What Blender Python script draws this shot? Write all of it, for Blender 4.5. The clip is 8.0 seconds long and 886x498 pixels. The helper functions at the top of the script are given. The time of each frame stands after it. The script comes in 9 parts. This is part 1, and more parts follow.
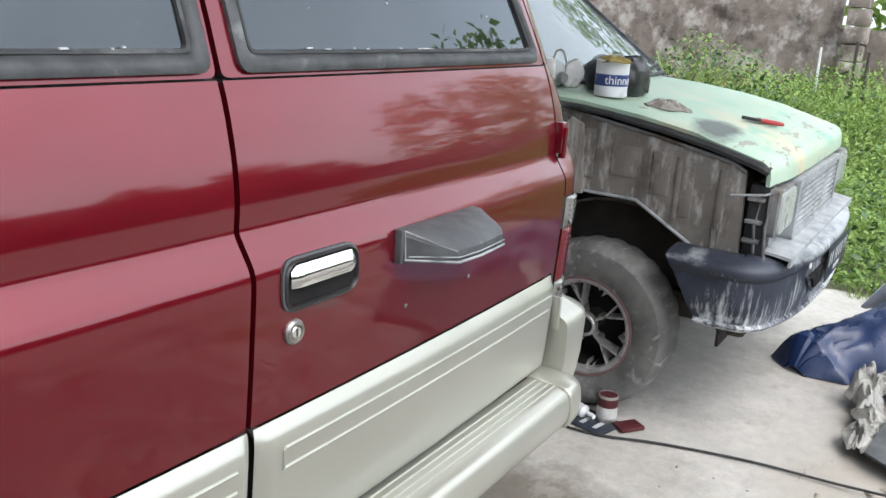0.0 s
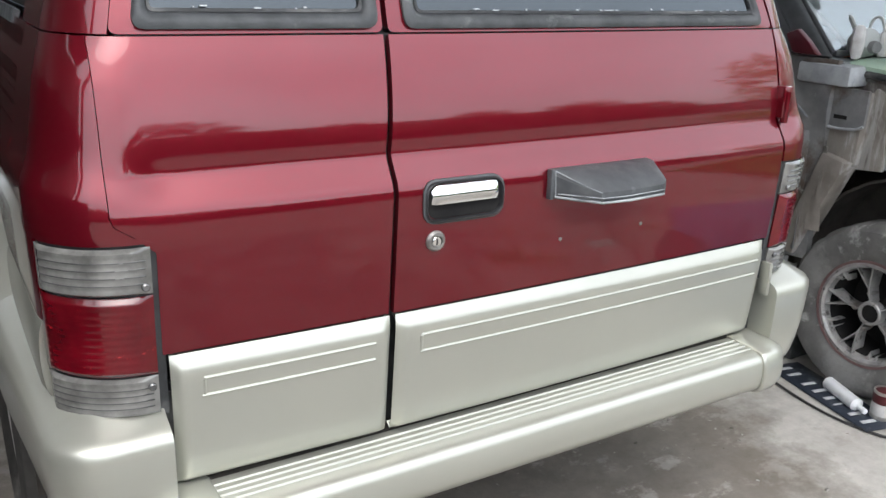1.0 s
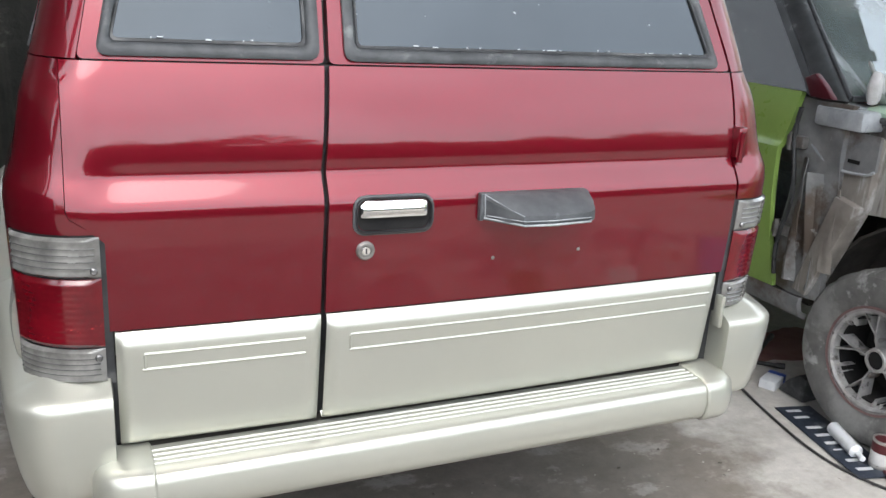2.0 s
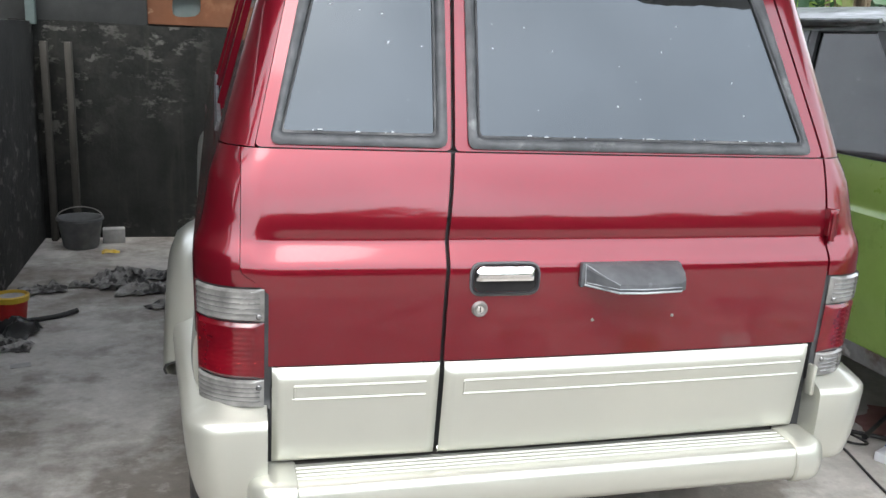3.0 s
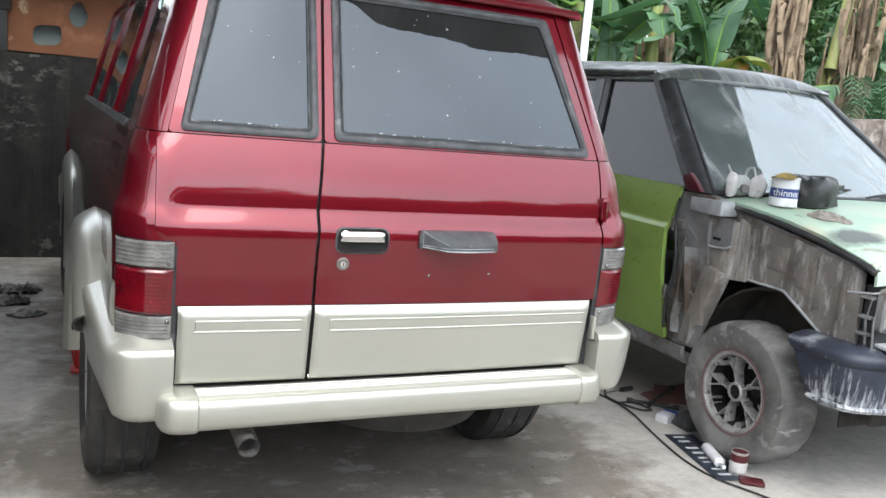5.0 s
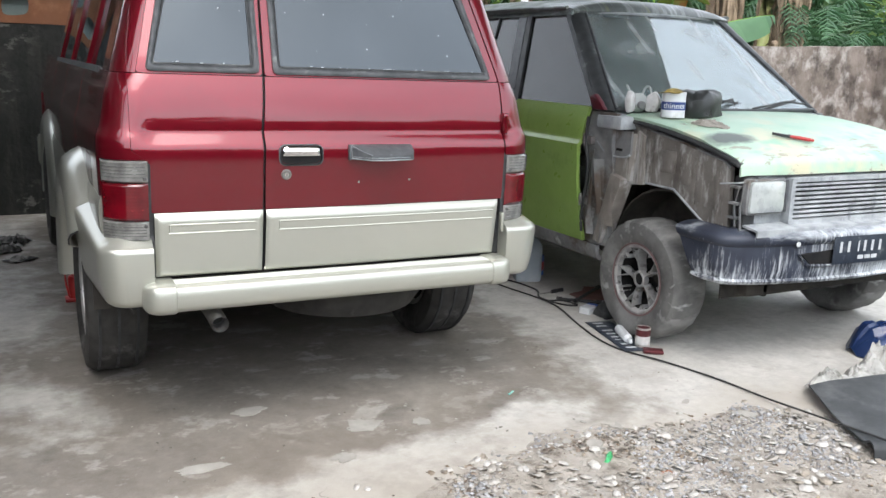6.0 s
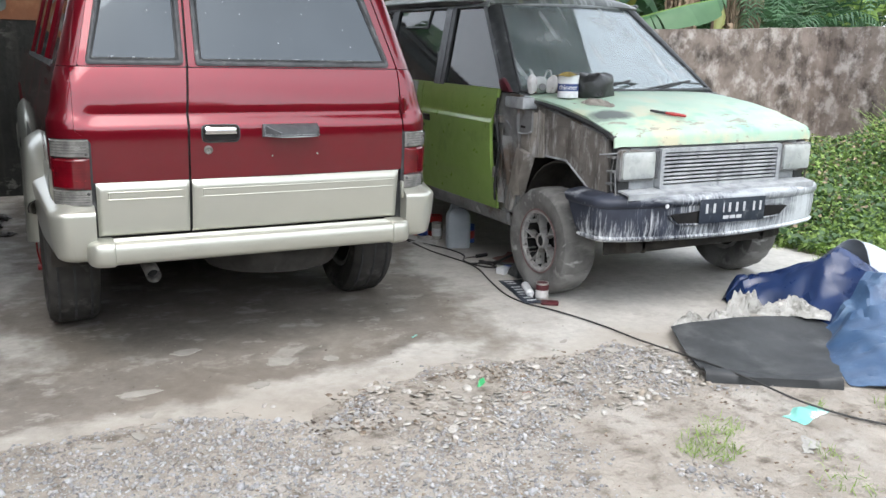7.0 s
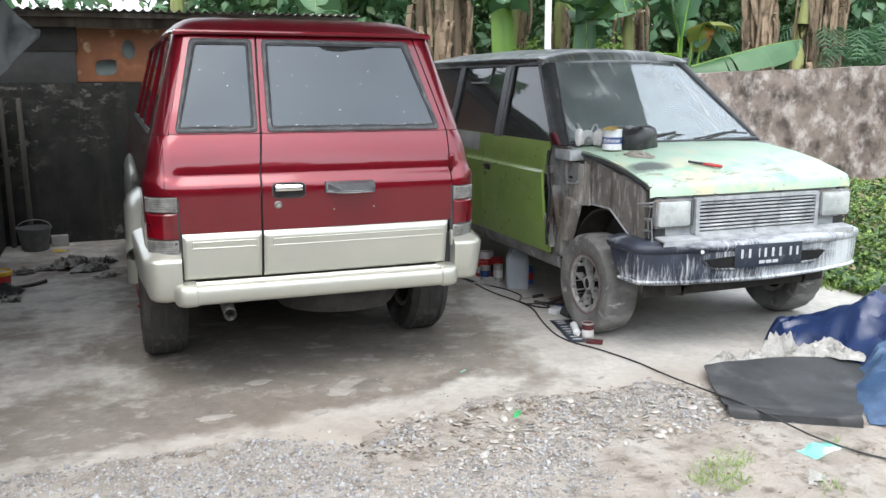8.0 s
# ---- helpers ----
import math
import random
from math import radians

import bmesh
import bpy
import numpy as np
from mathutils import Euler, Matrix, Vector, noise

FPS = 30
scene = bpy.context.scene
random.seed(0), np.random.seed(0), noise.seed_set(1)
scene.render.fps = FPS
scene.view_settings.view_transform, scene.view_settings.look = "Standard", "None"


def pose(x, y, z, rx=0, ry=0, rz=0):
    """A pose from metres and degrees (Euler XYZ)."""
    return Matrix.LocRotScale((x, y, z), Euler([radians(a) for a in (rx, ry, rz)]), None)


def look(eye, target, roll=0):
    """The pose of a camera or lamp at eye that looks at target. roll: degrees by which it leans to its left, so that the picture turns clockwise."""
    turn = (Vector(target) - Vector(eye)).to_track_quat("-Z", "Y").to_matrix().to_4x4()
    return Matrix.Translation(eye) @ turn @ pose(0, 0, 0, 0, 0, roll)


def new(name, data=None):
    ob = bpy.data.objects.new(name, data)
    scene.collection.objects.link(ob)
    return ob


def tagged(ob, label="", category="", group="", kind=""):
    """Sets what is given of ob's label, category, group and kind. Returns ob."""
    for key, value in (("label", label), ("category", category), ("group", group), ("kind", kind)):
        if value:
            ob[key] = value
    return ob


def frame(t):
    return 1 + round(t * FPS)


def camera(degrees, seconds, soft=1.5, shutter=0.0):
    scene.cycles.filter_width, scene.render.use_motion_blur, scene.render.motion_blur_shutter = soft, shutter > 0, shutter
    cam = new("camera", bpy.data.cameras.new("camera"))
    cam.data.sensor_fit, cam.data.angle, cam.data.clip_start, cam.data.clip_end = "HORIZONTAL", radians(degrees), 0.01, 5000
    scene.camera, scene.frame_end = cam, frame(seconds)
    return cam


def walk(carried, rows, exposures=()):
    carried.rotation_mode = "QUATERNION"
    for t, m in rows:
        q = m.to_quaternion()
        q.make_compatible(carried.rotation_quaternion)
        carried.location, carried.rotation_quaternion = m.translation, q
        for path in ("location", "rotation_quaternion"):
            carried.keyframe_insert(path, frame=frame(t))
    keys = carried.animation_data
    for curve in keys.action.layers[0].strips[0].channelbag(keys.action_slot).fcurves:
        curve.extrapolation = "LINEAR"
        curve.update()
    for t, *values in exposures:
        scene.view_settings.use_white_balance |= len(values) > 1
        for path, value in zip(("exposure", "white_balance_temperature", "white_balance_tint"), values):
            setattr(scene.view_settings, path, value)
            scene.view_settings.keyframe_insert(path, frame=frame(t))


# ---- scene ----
cam = camera(54.63, 8.0)
PATH = [
    (0, (-0.727, -0.709, 1.305), (0.913, 0.295, 0.757), 3.7),
    (0.3, (-0.695, -0.853, 1.283), (0.831, 0.309, 0.717), 2.2),
    (0.5, (-0.669, -0.972, 1.29), (0.741, 0.32, 0.704), 3.2),
    (0.8, (-0.65, -1.074, 1.318), (0.495, 0.436, 0.682), 2.5),
    (1, (-0.617, -1.123, 1.311), (0.386, 0.485, 0.672), 1.8),
    (1.2, (-0.565, -1.16, 1.303), (0.432, 0.459, 0.681), 2.6),
    (2.3, (-0.405, -1.492, 1.372), (0.236, 0.306, 0.774), 2.2),
    (2.5, (-0.412, -1.542, 1.39), (0.136, 0.283, 0.782), 1.6),
    (2.8, (-0.439, -1.6, 1.405), (0.079, 0.251, 0.854), 1.9),
    (3, (-0.463, -1.641, 1.429), (0.045, 0.234, 0.953), 2.7),
    (3.3, (-0.513, -1.718, 1.441), (-0.002, 0.177, 1.055), 3.2),
    (3.5, (-0.551, -1.781, 1.47), (-0.034, 0.111, 1.078), 3.5),
    (3.8, (-0.586, -1.875, 1.463), (-0.006, 0.01, 1.127), 3.9),
    (4, (-0.588, -1.948, 1.461), (0.001, -0.062, 1.153), 4.1),
    (4.3, (-0.575, -2.022, 1.404), (0.027, -0.139, 1.1), 4.0),
    (4.5, (-0.589, -2.061, 1.367), (0.127, -0.219, 1.059), 4.6),
    (5, (-0.683, -2.185, 1.336), (0.17, -0.407, 1.001), 5.0),
    (5.2, (-0.767, -2.289, 1.332), (0.139, -0.541, 0.981), 3.8),
    (6.3, (-0.756, -2.981, 1.268), (0.123, -1.243, 0.813), 1.7),
    (6.5, (-0.723, -3.112, 1.288), (0.146, -1.37, 0.83), 2.2),
    (7, (-0.654, -3.471, 1.314), (0.234, -1.741, 0.847), 1.1),
    (7.2, (-0.632, -3.549, 1.353), (0.199, -1.793, 0.876), 0.4),
    (7.5, (-0.581, -3.664, 1.388), (0.123, -1.853, 0.914), -0.4),
    (7.8, (-0.586, -3.802, 1.429), (0.104, -1.979, 0.985), -0.1),
    (8, (-0.606, -3.901, 1.437), (0.089, -2.066, 1.051), -0.2),
]
walk(cam, [(t, look(eye, target, roll)) for t, eye, target, roll in PATH], [(0.0, 1.07), (0.5, 1.06), (1.2, 1.14), (2.5, 1.46), (3.0, 1.58), (3.5, 1.76), (4.5, 1.65), (5.0, 1.41), (5.2, 1.34), (6.5, 1.22), (7.0, 1.15), (8.0, 1.26)])

# ---- light ----
SUN_ELEVATION, SUN_ROTATION = 62.0, 200.0
world = bpy.data.worlds.new("overcast_sky")
scene.world = world
world.use_nodes = True
wn, wl = world.node_tree.nodes, world.node_tree.links
sky = wn.new("ShaderNodeTexSky")
sky.sky_type, sky.sun_disc = "NISHITA", False
sky.sun_elevation, sky.sun_rotation = radians(SUN_ELEVATION), radians(SUN_ROTATION)
sky.air_density, sky.dust_density = 1.0, 3.0
haze = wn.new("ShaderNodeHueSaturation")
haze.inputs["Saturation"].default_value = 0.42
wl.new(sky.outputs[0], haze.inputs["Color"])
# an overcast sky is brighter overhead than at the horizon, with soft cloud
_dir = wn.new("ShaderNodeTexCoord").outputs["Generated"]
_sep = wn.new("ShaderNodeSeparateXYZ")
wl.new(_dir, _sep.inputs[0])
_up = wn.new("ShaderNodeMapRange")
_up.inputs["From Min"].default_value, _up.inputs["From Max"].default_value = 0.0, 1.0
_up.inputs["To Min"].default_value, _up.inputs["To Max"].default_value = 1.75, 2.2
wl.new(_sep.outputs["Z"], _up.inputs["Value"])
_cloud = wn.new("ShaderNodeTexNoise")
_cloud.inputs["Scale"].default_value, _cloud.inputs["Detail"].default_value = 3.0, 4.0
wl.new(_dir, _cloud.inputs["Vector"])
_soft = wn.new("ShaderNodeMapRange")
_soft.inputs["From Min"].default_value, _soft.inputs["From Max"].default_value = 0.3, 0.7
_soft.inputs["To Min"].default_value, _soft.inputs["To Max"].default_value = 0.86, 1.14
wl.new(_cloud.outputs["Fac"], _soft.inputs["Value"])
_veil = wn.new("ShaderNodeMath")
_veil.operation = "MULTIPLY"
wl.new(_up.outputs[0], _veil.inputs[0])
wl.new(_soft.outputs[0], _veil.inputs[1])
_over = wn.new("ShaderNodeVectorMath")
_over.operation = "SCALE"
_cast = wn.new("ShaderNodeMix")
_cast.data_type = "RGBA"
_cast.inputs["Factor"].default_value = 0.6
wl.new(haze.outputs[0], _cast.inputs["A"])
_cast.inputs["B"].default_value = (3.6, 3.86, 4.22, 1)
wl.new(_cast.outputs["Result"], _over.inputs[0])
wl.new(_veil.outputs[0], _over.inputs["Scale"])
wl.new(_over.outputs[0], wn["Background"].inputs["Color"])
wn["Background"].inputs["Strength"].default_value = 0.15

sun = new("sun", bpy.data.lights.new("sun", "SUN"))
sun.data.energy, sun.data.angle, sun.data.color = 0.5, radians(40), (1.0, 0.98, 0.95)
_e, _r = radians(SUN_ELEVATION), radians(SUN_ROTATION)
_to_sun = Vector((math.sin(_r) * math.cos(_e), math.cos(_r) * math.cos(_e), math.sin(_e)))
sun.matrix_world = look(_to_sun * 30, (0, 0, 0))


# ---- materials ----
def nodes_of(name):
    m = bpy.data.materials.new(name)
    m.use_nodes = True
    t = m.node_tree
    return m, t.nodes, t.links, t.nodes["Principled BSDF"]


def noise_tex(n, l, coord, scale, detail=4.0, rough=0.55, stretch=None):
    t = n.new("ShaderNodeTexNoise")
    t.inputs["Scale"].default_value = scale
    t.inputs["Detail"].default_value = detail
    t.inputs["Roughness"].default_value = rough
    if stretch:
        mp = n.new("ShaderNodeMapping")
        mp.inputs["Scale"].default_value = stretch
        l.new(coord, mp.inputs["Vector"])
        coord = mp.outputs[0]
    l.new(coord, t.inputs["Vector"])
    return t.outputs["Fac"]


def ramp(n, l, fac, stops):
    r = n.new("ShaderNodeValToRGB")
    el = r.color_ramp.elements
    while len(el) < len(stops):
        el.new(0.5)
    for e, (p, c) in zip(el, stops):
        e.position = p
        e.color = (*c, 1) if len(c) == 3 else c
    l.new(fac, r.inputs["Fac"])
    return r.outputs["Color"]


def mixed(n, l, fac, a, b, mode="MIX"):
    m = n.new("ShaderNodeMix")
    m.data_type, m.blend_type = "RGBA", mode
    for sock, v in ((m.inputs["Factor"], fac), (m.inputs["A"], a), (m.inputs["B"], b)):
        if isinstance(v, (int, float)):
            sock.default_value = v
        elif isinstance(v, tuple):
            sock.default_value = (*v, 1)
        else:
            l.new(v, sock)
    return m.outputs["Result"]


def grey(v):
    return (v, v, v)


def surface(name, low, high, rough=0.6, scale=6.0, metal=0.0, bump=0.15, bump_scale=60.0, bump_dist=0.004, coat=0.0,
            stain=None, stain_scale=2.0, stain_range=(0.55, 0.7), stain2=None, stain2_scale=9.0, stain2_range=(0.6, 0.68),
            stretch=None, stain_stretch=None, rough_var=0.1, vary=0.0, spec=0.5, coat_ior=1.5, coat_rough=0.04, coords="Object"):
    """A worn surface: two tones of grain, up to two kinds of stain with their own shapes, relief and uneven gloss."""
    m, n, l, b = nodes_of(name)
    co = n.new("ShaderNodeTexCoord").outputs[coords]
    f = noise_tex(n, l, co, scale, 6.0, 0.6, stretch)
    col = ramp(n, l, f, ((0.3, low), (0.7, high)))
    if stain:
        sf = noise_tex(n, l, co, stain_scale, 7.0, 0.65, stain_stretch or stretch)
        col = mixed(n, l, ramp(n, l, sf, ((stain_range[0], grey(0)), (stain_range[1], grey(1)))), col, stain)
    if stain2:
        sf = noise_tex(n, l, co, stain2_scale, 5.0, 0.6, stain_stretch)
        col = mixed(n, l, ramp(n, l, sf, ((stain2_range[0], grey(0)), (stain2_range[1], grey(1)))), col, stain2)
    if vary:
        rnd = n.new("ShaderNodeObjectInfo").outputs["Random"]
        k = n.new("ShaderNodeMapRange")
        k.inputs["To Min"].default_value, k.inputs["To Max"].default_value = 1 - vary, 1 + vary
        l.new(rnd, k.inputs["Value"])
        hs = n.new("ShaderNodeHueSaturation")
        l.new(k.outputs[0], hs.inputs["Value"])
        l.new(col, hs.inputs["Color"])
        col = hs.outputs[0]
    l.new(col, b.inputs["Base Color"])
    rf = noise_tex(n, l, co, scale * 1.7, 4.0)
    mr = n.new("ShaderNodeMapRange")
    mr.inputs["From Min"].default_value, mr.inputs["From Max"].default_value = 0.3, 0.7
    mr.inputs["To Min"].default_value = max(0.02, rough - rough_var)
    mr.inputs["To Max"].default_value = min(1.0, rough + rough_var)
    l.new(rf, mr.inputs["Value"])
    l.new(mr.outputs[0], b.inputs["Roughness"])
    b.inputs["Metallic"].default_value = metal
    b.inputs["Specular IOR Level"].default_value = spec
    b.inputs["Coat Weight"].default_value = coat
    b.inputs["Coat IOR"].default_value = coat_ior
    b.inputs["Coat Roughness"].default_value = coat_rough
    if bump:
        bf = noise_tex(n, l, co, bump_scale, 5.0, 0.6, stretch)
        bp = n.new("ShaderNodeBump")
        bp.inputs["Strength"].default_value, bp.inputs["Distance"].default_value = bump, bump_dist
        l.new(bf, bp.inputs["Height"])
        l.new(bp.outputs[0], b.inputs["Normal"])
    return m


def leafy(name, low, high, scale=3.0, rough=0.5, through_light=0.25, brown=None, brown_range=(0.6, 0.75)):
    """Leaf: varied by piece, with some light passing through the blade."""
    m, n, l, b = nodes_of(name)
    co = n.new("ShaderNodeTexCoord").outputs["Object"]
    isl = n.new("ShaderNodeNewGeometry").outputs["Random Per Island"]
    f = noise_tex(n, l, co, scale, 3.0)
    add = n.new("ShaderNodeMath")
    add.operation = "MULTIPLY_ADD"
    l.new(isl, add.inputs[0])
    add.inputs[1].default_value = 0.5
    l.new(f, add.inputs[2])
    col = ramp(n, l, add.outputs[0], ((0.35, low), (0.95, high)))
    if brown:
        bf = noise_tex(n, l, co, scale * 1.6, 5.0)
        col = mixed(n, l, ramp(n, l, bf, ((brown_range[0], grey(0)), (brown_range[1], grey(1)))), col, brown)
    l.new(col, b.inputs["Base Color"])
    b.inputs["Roughness"].default_value = rough
    tr = n.new("ShaderNodeBsdfTranslucent")
    l.new(col, tr.inputs["Color"])
    mx = n.new("ShaderNodeMixShader")
    mx.inputs[0].default_value = through_light
    l.new(b.outputs[0], mx.inputs[1])
    l.new(tr.outputs[0], mx.inputs[2])
    l.new(mx.outputs[0], n["Material Output"].inputs["Surface"])
    return m


def pane(name, tint, gloss_ior=1.6, rough=0.02, specks=0.0, film=0.0, film_col=(0.5, 0.52, 0.53), sheen=(1.0, 1.0, 1.0), wipes=0.0):
    """Window glass: a tinted clear sheet that mirrors by its angle; specks are dried drops, film is dust."""
    m, n, l, b = nodes_of(name)
    clear = n.new("ShaderNodeBsdfTransparent")
    clear.inputs["Color"].default_value = (*tint, 1)
    gl = n.new("ShaderNodeBsdfGlossy")
    gl.inputs["Roughness"].default_value = rough
    gl.inputs["Color"].default_value = (*sheen, 1)
    fr = n.new("ShaderNodeFresnel")
    fr.inputs["IOR"].default_value = gloss_ior
    mx = n.new("ShaderNodeMixShader")
    l.new(fr.outputs[0], mx.inputs[0])
    l.new(clear.outputs[0], mx.inputs[1])
    l.new(gl.outputs[0], mx.inputs[2])
    out = mx.outputs[0]
    co = n.new("ShaderNodeTexCoord").outputs["Object"]
    if film or specks:
        df = n.new("ShaderNodeBsdfDiffuse")
        df.inputs["Color"].default_value = (*film_col, 1)
        f1 = ramp(n, l, noise_tex(n, l, co, 4.0, 6.0, 0.5, (1, 1, 0.3)), ((0.38, grey(film * 0.45)), (0.68, grey(film))))
        if wipes:
            run = ramp(n, l, noise_tex(n, l, co, 2.2, 3.0, 0.45, (7, 0.7, 0.7)), ((0.57, grey(0)), (0.67, grey(wipes))))
            smear = ramp(n, l, noise_tex(n, l, co, 3.6, 5.0, 0.6), ((0.50, grey(0)), (0.66, grey(wipes * 0.8))))
            f1 = mixed(n, l, 1.0, mixed(n, l, 1.0, f1, run, "ADD"), smear, "ADD")
        if specks:
            sp = ramp(n, l, noise_tex(n, l, co, 75.0, 1.0, 0.3), ((0.80 - specks * 0.1, grey(0)), (0.84 - specks * 0.1, grey(0.8))))
            f1 = mixed(n, l, 1.0, f1, sp, "ADD")
        m2 = n.new("ShaderNodeMixShader")
        l.new(f1, m2.inputs[0])
        l.new(out, m2.inputs[1])
        l.new(df.outputs[0], m2.inputs[2])
        out = m2.outputs[0]
    l.new(out, n["Material Output"].inputs["Surface"])
    return m


RED_PAINT = surface("red_pearl_paint", (0.150, 0.0035, 0.0115), (0.170, 0.0045, 0.0135), rough=0.36, scale=6, metal=0.6, bump=0.0, coat=1.0, rough_var=0.03, spec=0.1, coat_ior=1.60, coat_rough=0.06)
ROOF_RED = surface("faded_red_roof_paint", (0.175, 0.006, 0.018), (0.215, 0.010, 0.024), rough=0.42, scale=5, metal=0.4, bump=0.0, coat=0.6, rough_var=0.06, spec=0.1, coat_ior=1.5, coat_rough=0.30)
BEIGE_PAINT = surface("champagne_paint", (0.43, 0.43, 0.375), (0.47, 0.47, 0.41), rough=0.31, scale=2, metal=0.55, bump=0.0, coat=0.5, rough_var=0.03)
RUBBER = surface("black_rubber", (0.018, 0.019, 0.02), (0.05, 0.052, 0.055), rough=0.6, scale=14, bump=0.2, bump_scale=180, stain=(0.16, 0.16, 0.155), stain_scale=7,
                 stain_range=(0.58, 0.78))
SEAL = surface("window_seal_rubber", (0.036, 0.039, 0.042), (0.090, 0.094, 0.098), rough=0.55, scale=22, bump=0.15, bump_scale=160, stain=(0.22, 0.23, 0.23), stain_scale=12,
               stain_range=(0.6, 0.75))
TYRE = surface("dusty_tyre", (0.022, 0.021, 0.020), (0.055, 0.052, 0.048), rough=0.8, scale=10, bump=0.3, bump_scale=120, stain=(0.22, 0.21, 0.20), stain_scale=6,
               stain_range=(0.56, 0.8))
TYRE_DUSTY = surface("tyre_with_putty_dust", (0.075, 0.074, 0.071), (0.165, 0.161, 0.153), rough=0.85, scale=9, bump=0.3, bump_scale=120, stain=(0.40, 0.40, 0.39),
                     stain_scale=10, stain_range=(0.55, 0.68), stain_stretch=(0.6, 1.4, 1.4), stain2=(0.20, 0.198, 0.19), stain2_scale=5, stain2_range=(0.48, 0.62))
DARK_PLASTIC = surface("dark_grey_plastic", (0.055, 0.058, 0.063), (0.10, 0.105, 0.11), rough=0.42, scale=25, bump=0.25, bump_scale=300, bump_dist=0.001,
                       stain=(0.21, 0.22, 0.23), stain_scale=20, stain_range=(0.62, 0.78))
BLACK_PLASTIC = surface("black_plastic", (0.012, 0.012, 0.013), (0.03, 0.03, 0.032), rough=0.4, scale=20, bump=0.1, bump_scale=200)
CHROME = surface("chrome", (0.78, 0.78, 0.78), (0.88, 0.88, 0.88), rough=0.10, scale=40, metal=1.0, bump=0.03, rough_var=0.05)
DULL_METAL = surface("dull_steel", (0.22, 0.21, 0.20), (0.42, 0.41, 0.39), rough=0.45, scale=30, metal=0.8, bump=0.2, stain=(0.14, 0.07, 0.035), stain_scale=14,
                     stain_range=(0.6, 0.75))
UNDER = surface("underbody_grime", (0.018, 0.016, 0.014), (0.055, 0.048, 0.04), rough=0.9, scale=9, bump=0.4)
# the bright red specks paint the lens's glints into its colour
LENS_RED = surface("red_lamp_lens", (0.070, 0.001, 0.004), (0.150, 0.002, 0.008), rough=0.10, scale=12, coat=0.55, bump=0.0, stain=(0.40, 0.02, 0.025), stain_scale=42, stain_range=(0.66, 0.70),
                   stain_stretch=(1, 1, 2.0))
LENS_CLEAR = surface("clear_lamp_lens", (0.095, 0.093, 0.087), (0.24, 0.236, 0.222), rough=0.14, scale=22, coat=0.8, bump=0.0)
LENS_DARK = surface("lamp_reflector", (0.12, 0.12, 0.12), (0.25, 0.25, 0.25), rough=0.2, scale=20, metal=0.6, bump=0.0)
GLASS_RED = pane("tinted_rear_glass", (0.028, 0.030, 0.033), 1.80, 0.015, specks=0.17, film=0.05, sheen=(0.80, 0.90, 0.97))
GLASS_GREEN = pane("dusty_side_glass", (0.22, 0.24, 0.235), 1.42, 0.03, specks=0.1, film=0.09, film_col=(0.36, 0.39, 0.39), wipes=0.07)
GLASS_SIDE = pane("tinted_side_glass", (0.028, 0.030, 0.033), 1.38, 0.02, specks=0.0, film=0.03, sheen=(0.80, 0.90, 0.97))
# gloss IOR set far above glass, to strengthen the sky's reflection
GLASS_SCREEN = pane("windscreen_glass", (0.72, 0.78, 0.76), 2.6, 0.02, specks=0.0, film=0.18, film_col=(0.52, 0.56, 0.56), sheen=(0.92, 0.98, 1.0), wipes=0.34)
GREEN_PAINT = surface("lime_green_paint", (0.25, 0.39, 0.090), (0.29, 0.44, 0.11), rough=0.36, scale=9, bump=0.03, bump_scale=40, coat=0.5,
                      stain=(0.16, 0.27, 0.055), stain_scale=3)
GREEN_PRIMER = surface("green_paint_with_primer", (0.21, 0.33, 0.08), (0.25, 0.375, 0.095), rough=0.5, scale=9, bump=0.03, bump_scale=40, stain=(0.29, 0.33, 0.23),
                       stain_scale=1.6, stain_range=(0.56, 0.62))
BLACK_DUSTY = surface("sanded_black_paint", (0.050, 0.058, 0.058), (0.135, 0.149, 0.142), rough=0.45, scale=5, bump=0.05, coat=0.3, stain=(0.38, 0.41, 0.40), stain_scale=3.4,
                      stain_range=(0.52, 0.70), stain_stretch=(3.2, 0.5, 0.5), stain2=(0.16, 0.17, 0.11), stain2_scale=5, stain2_range=(0.56, 0.66))


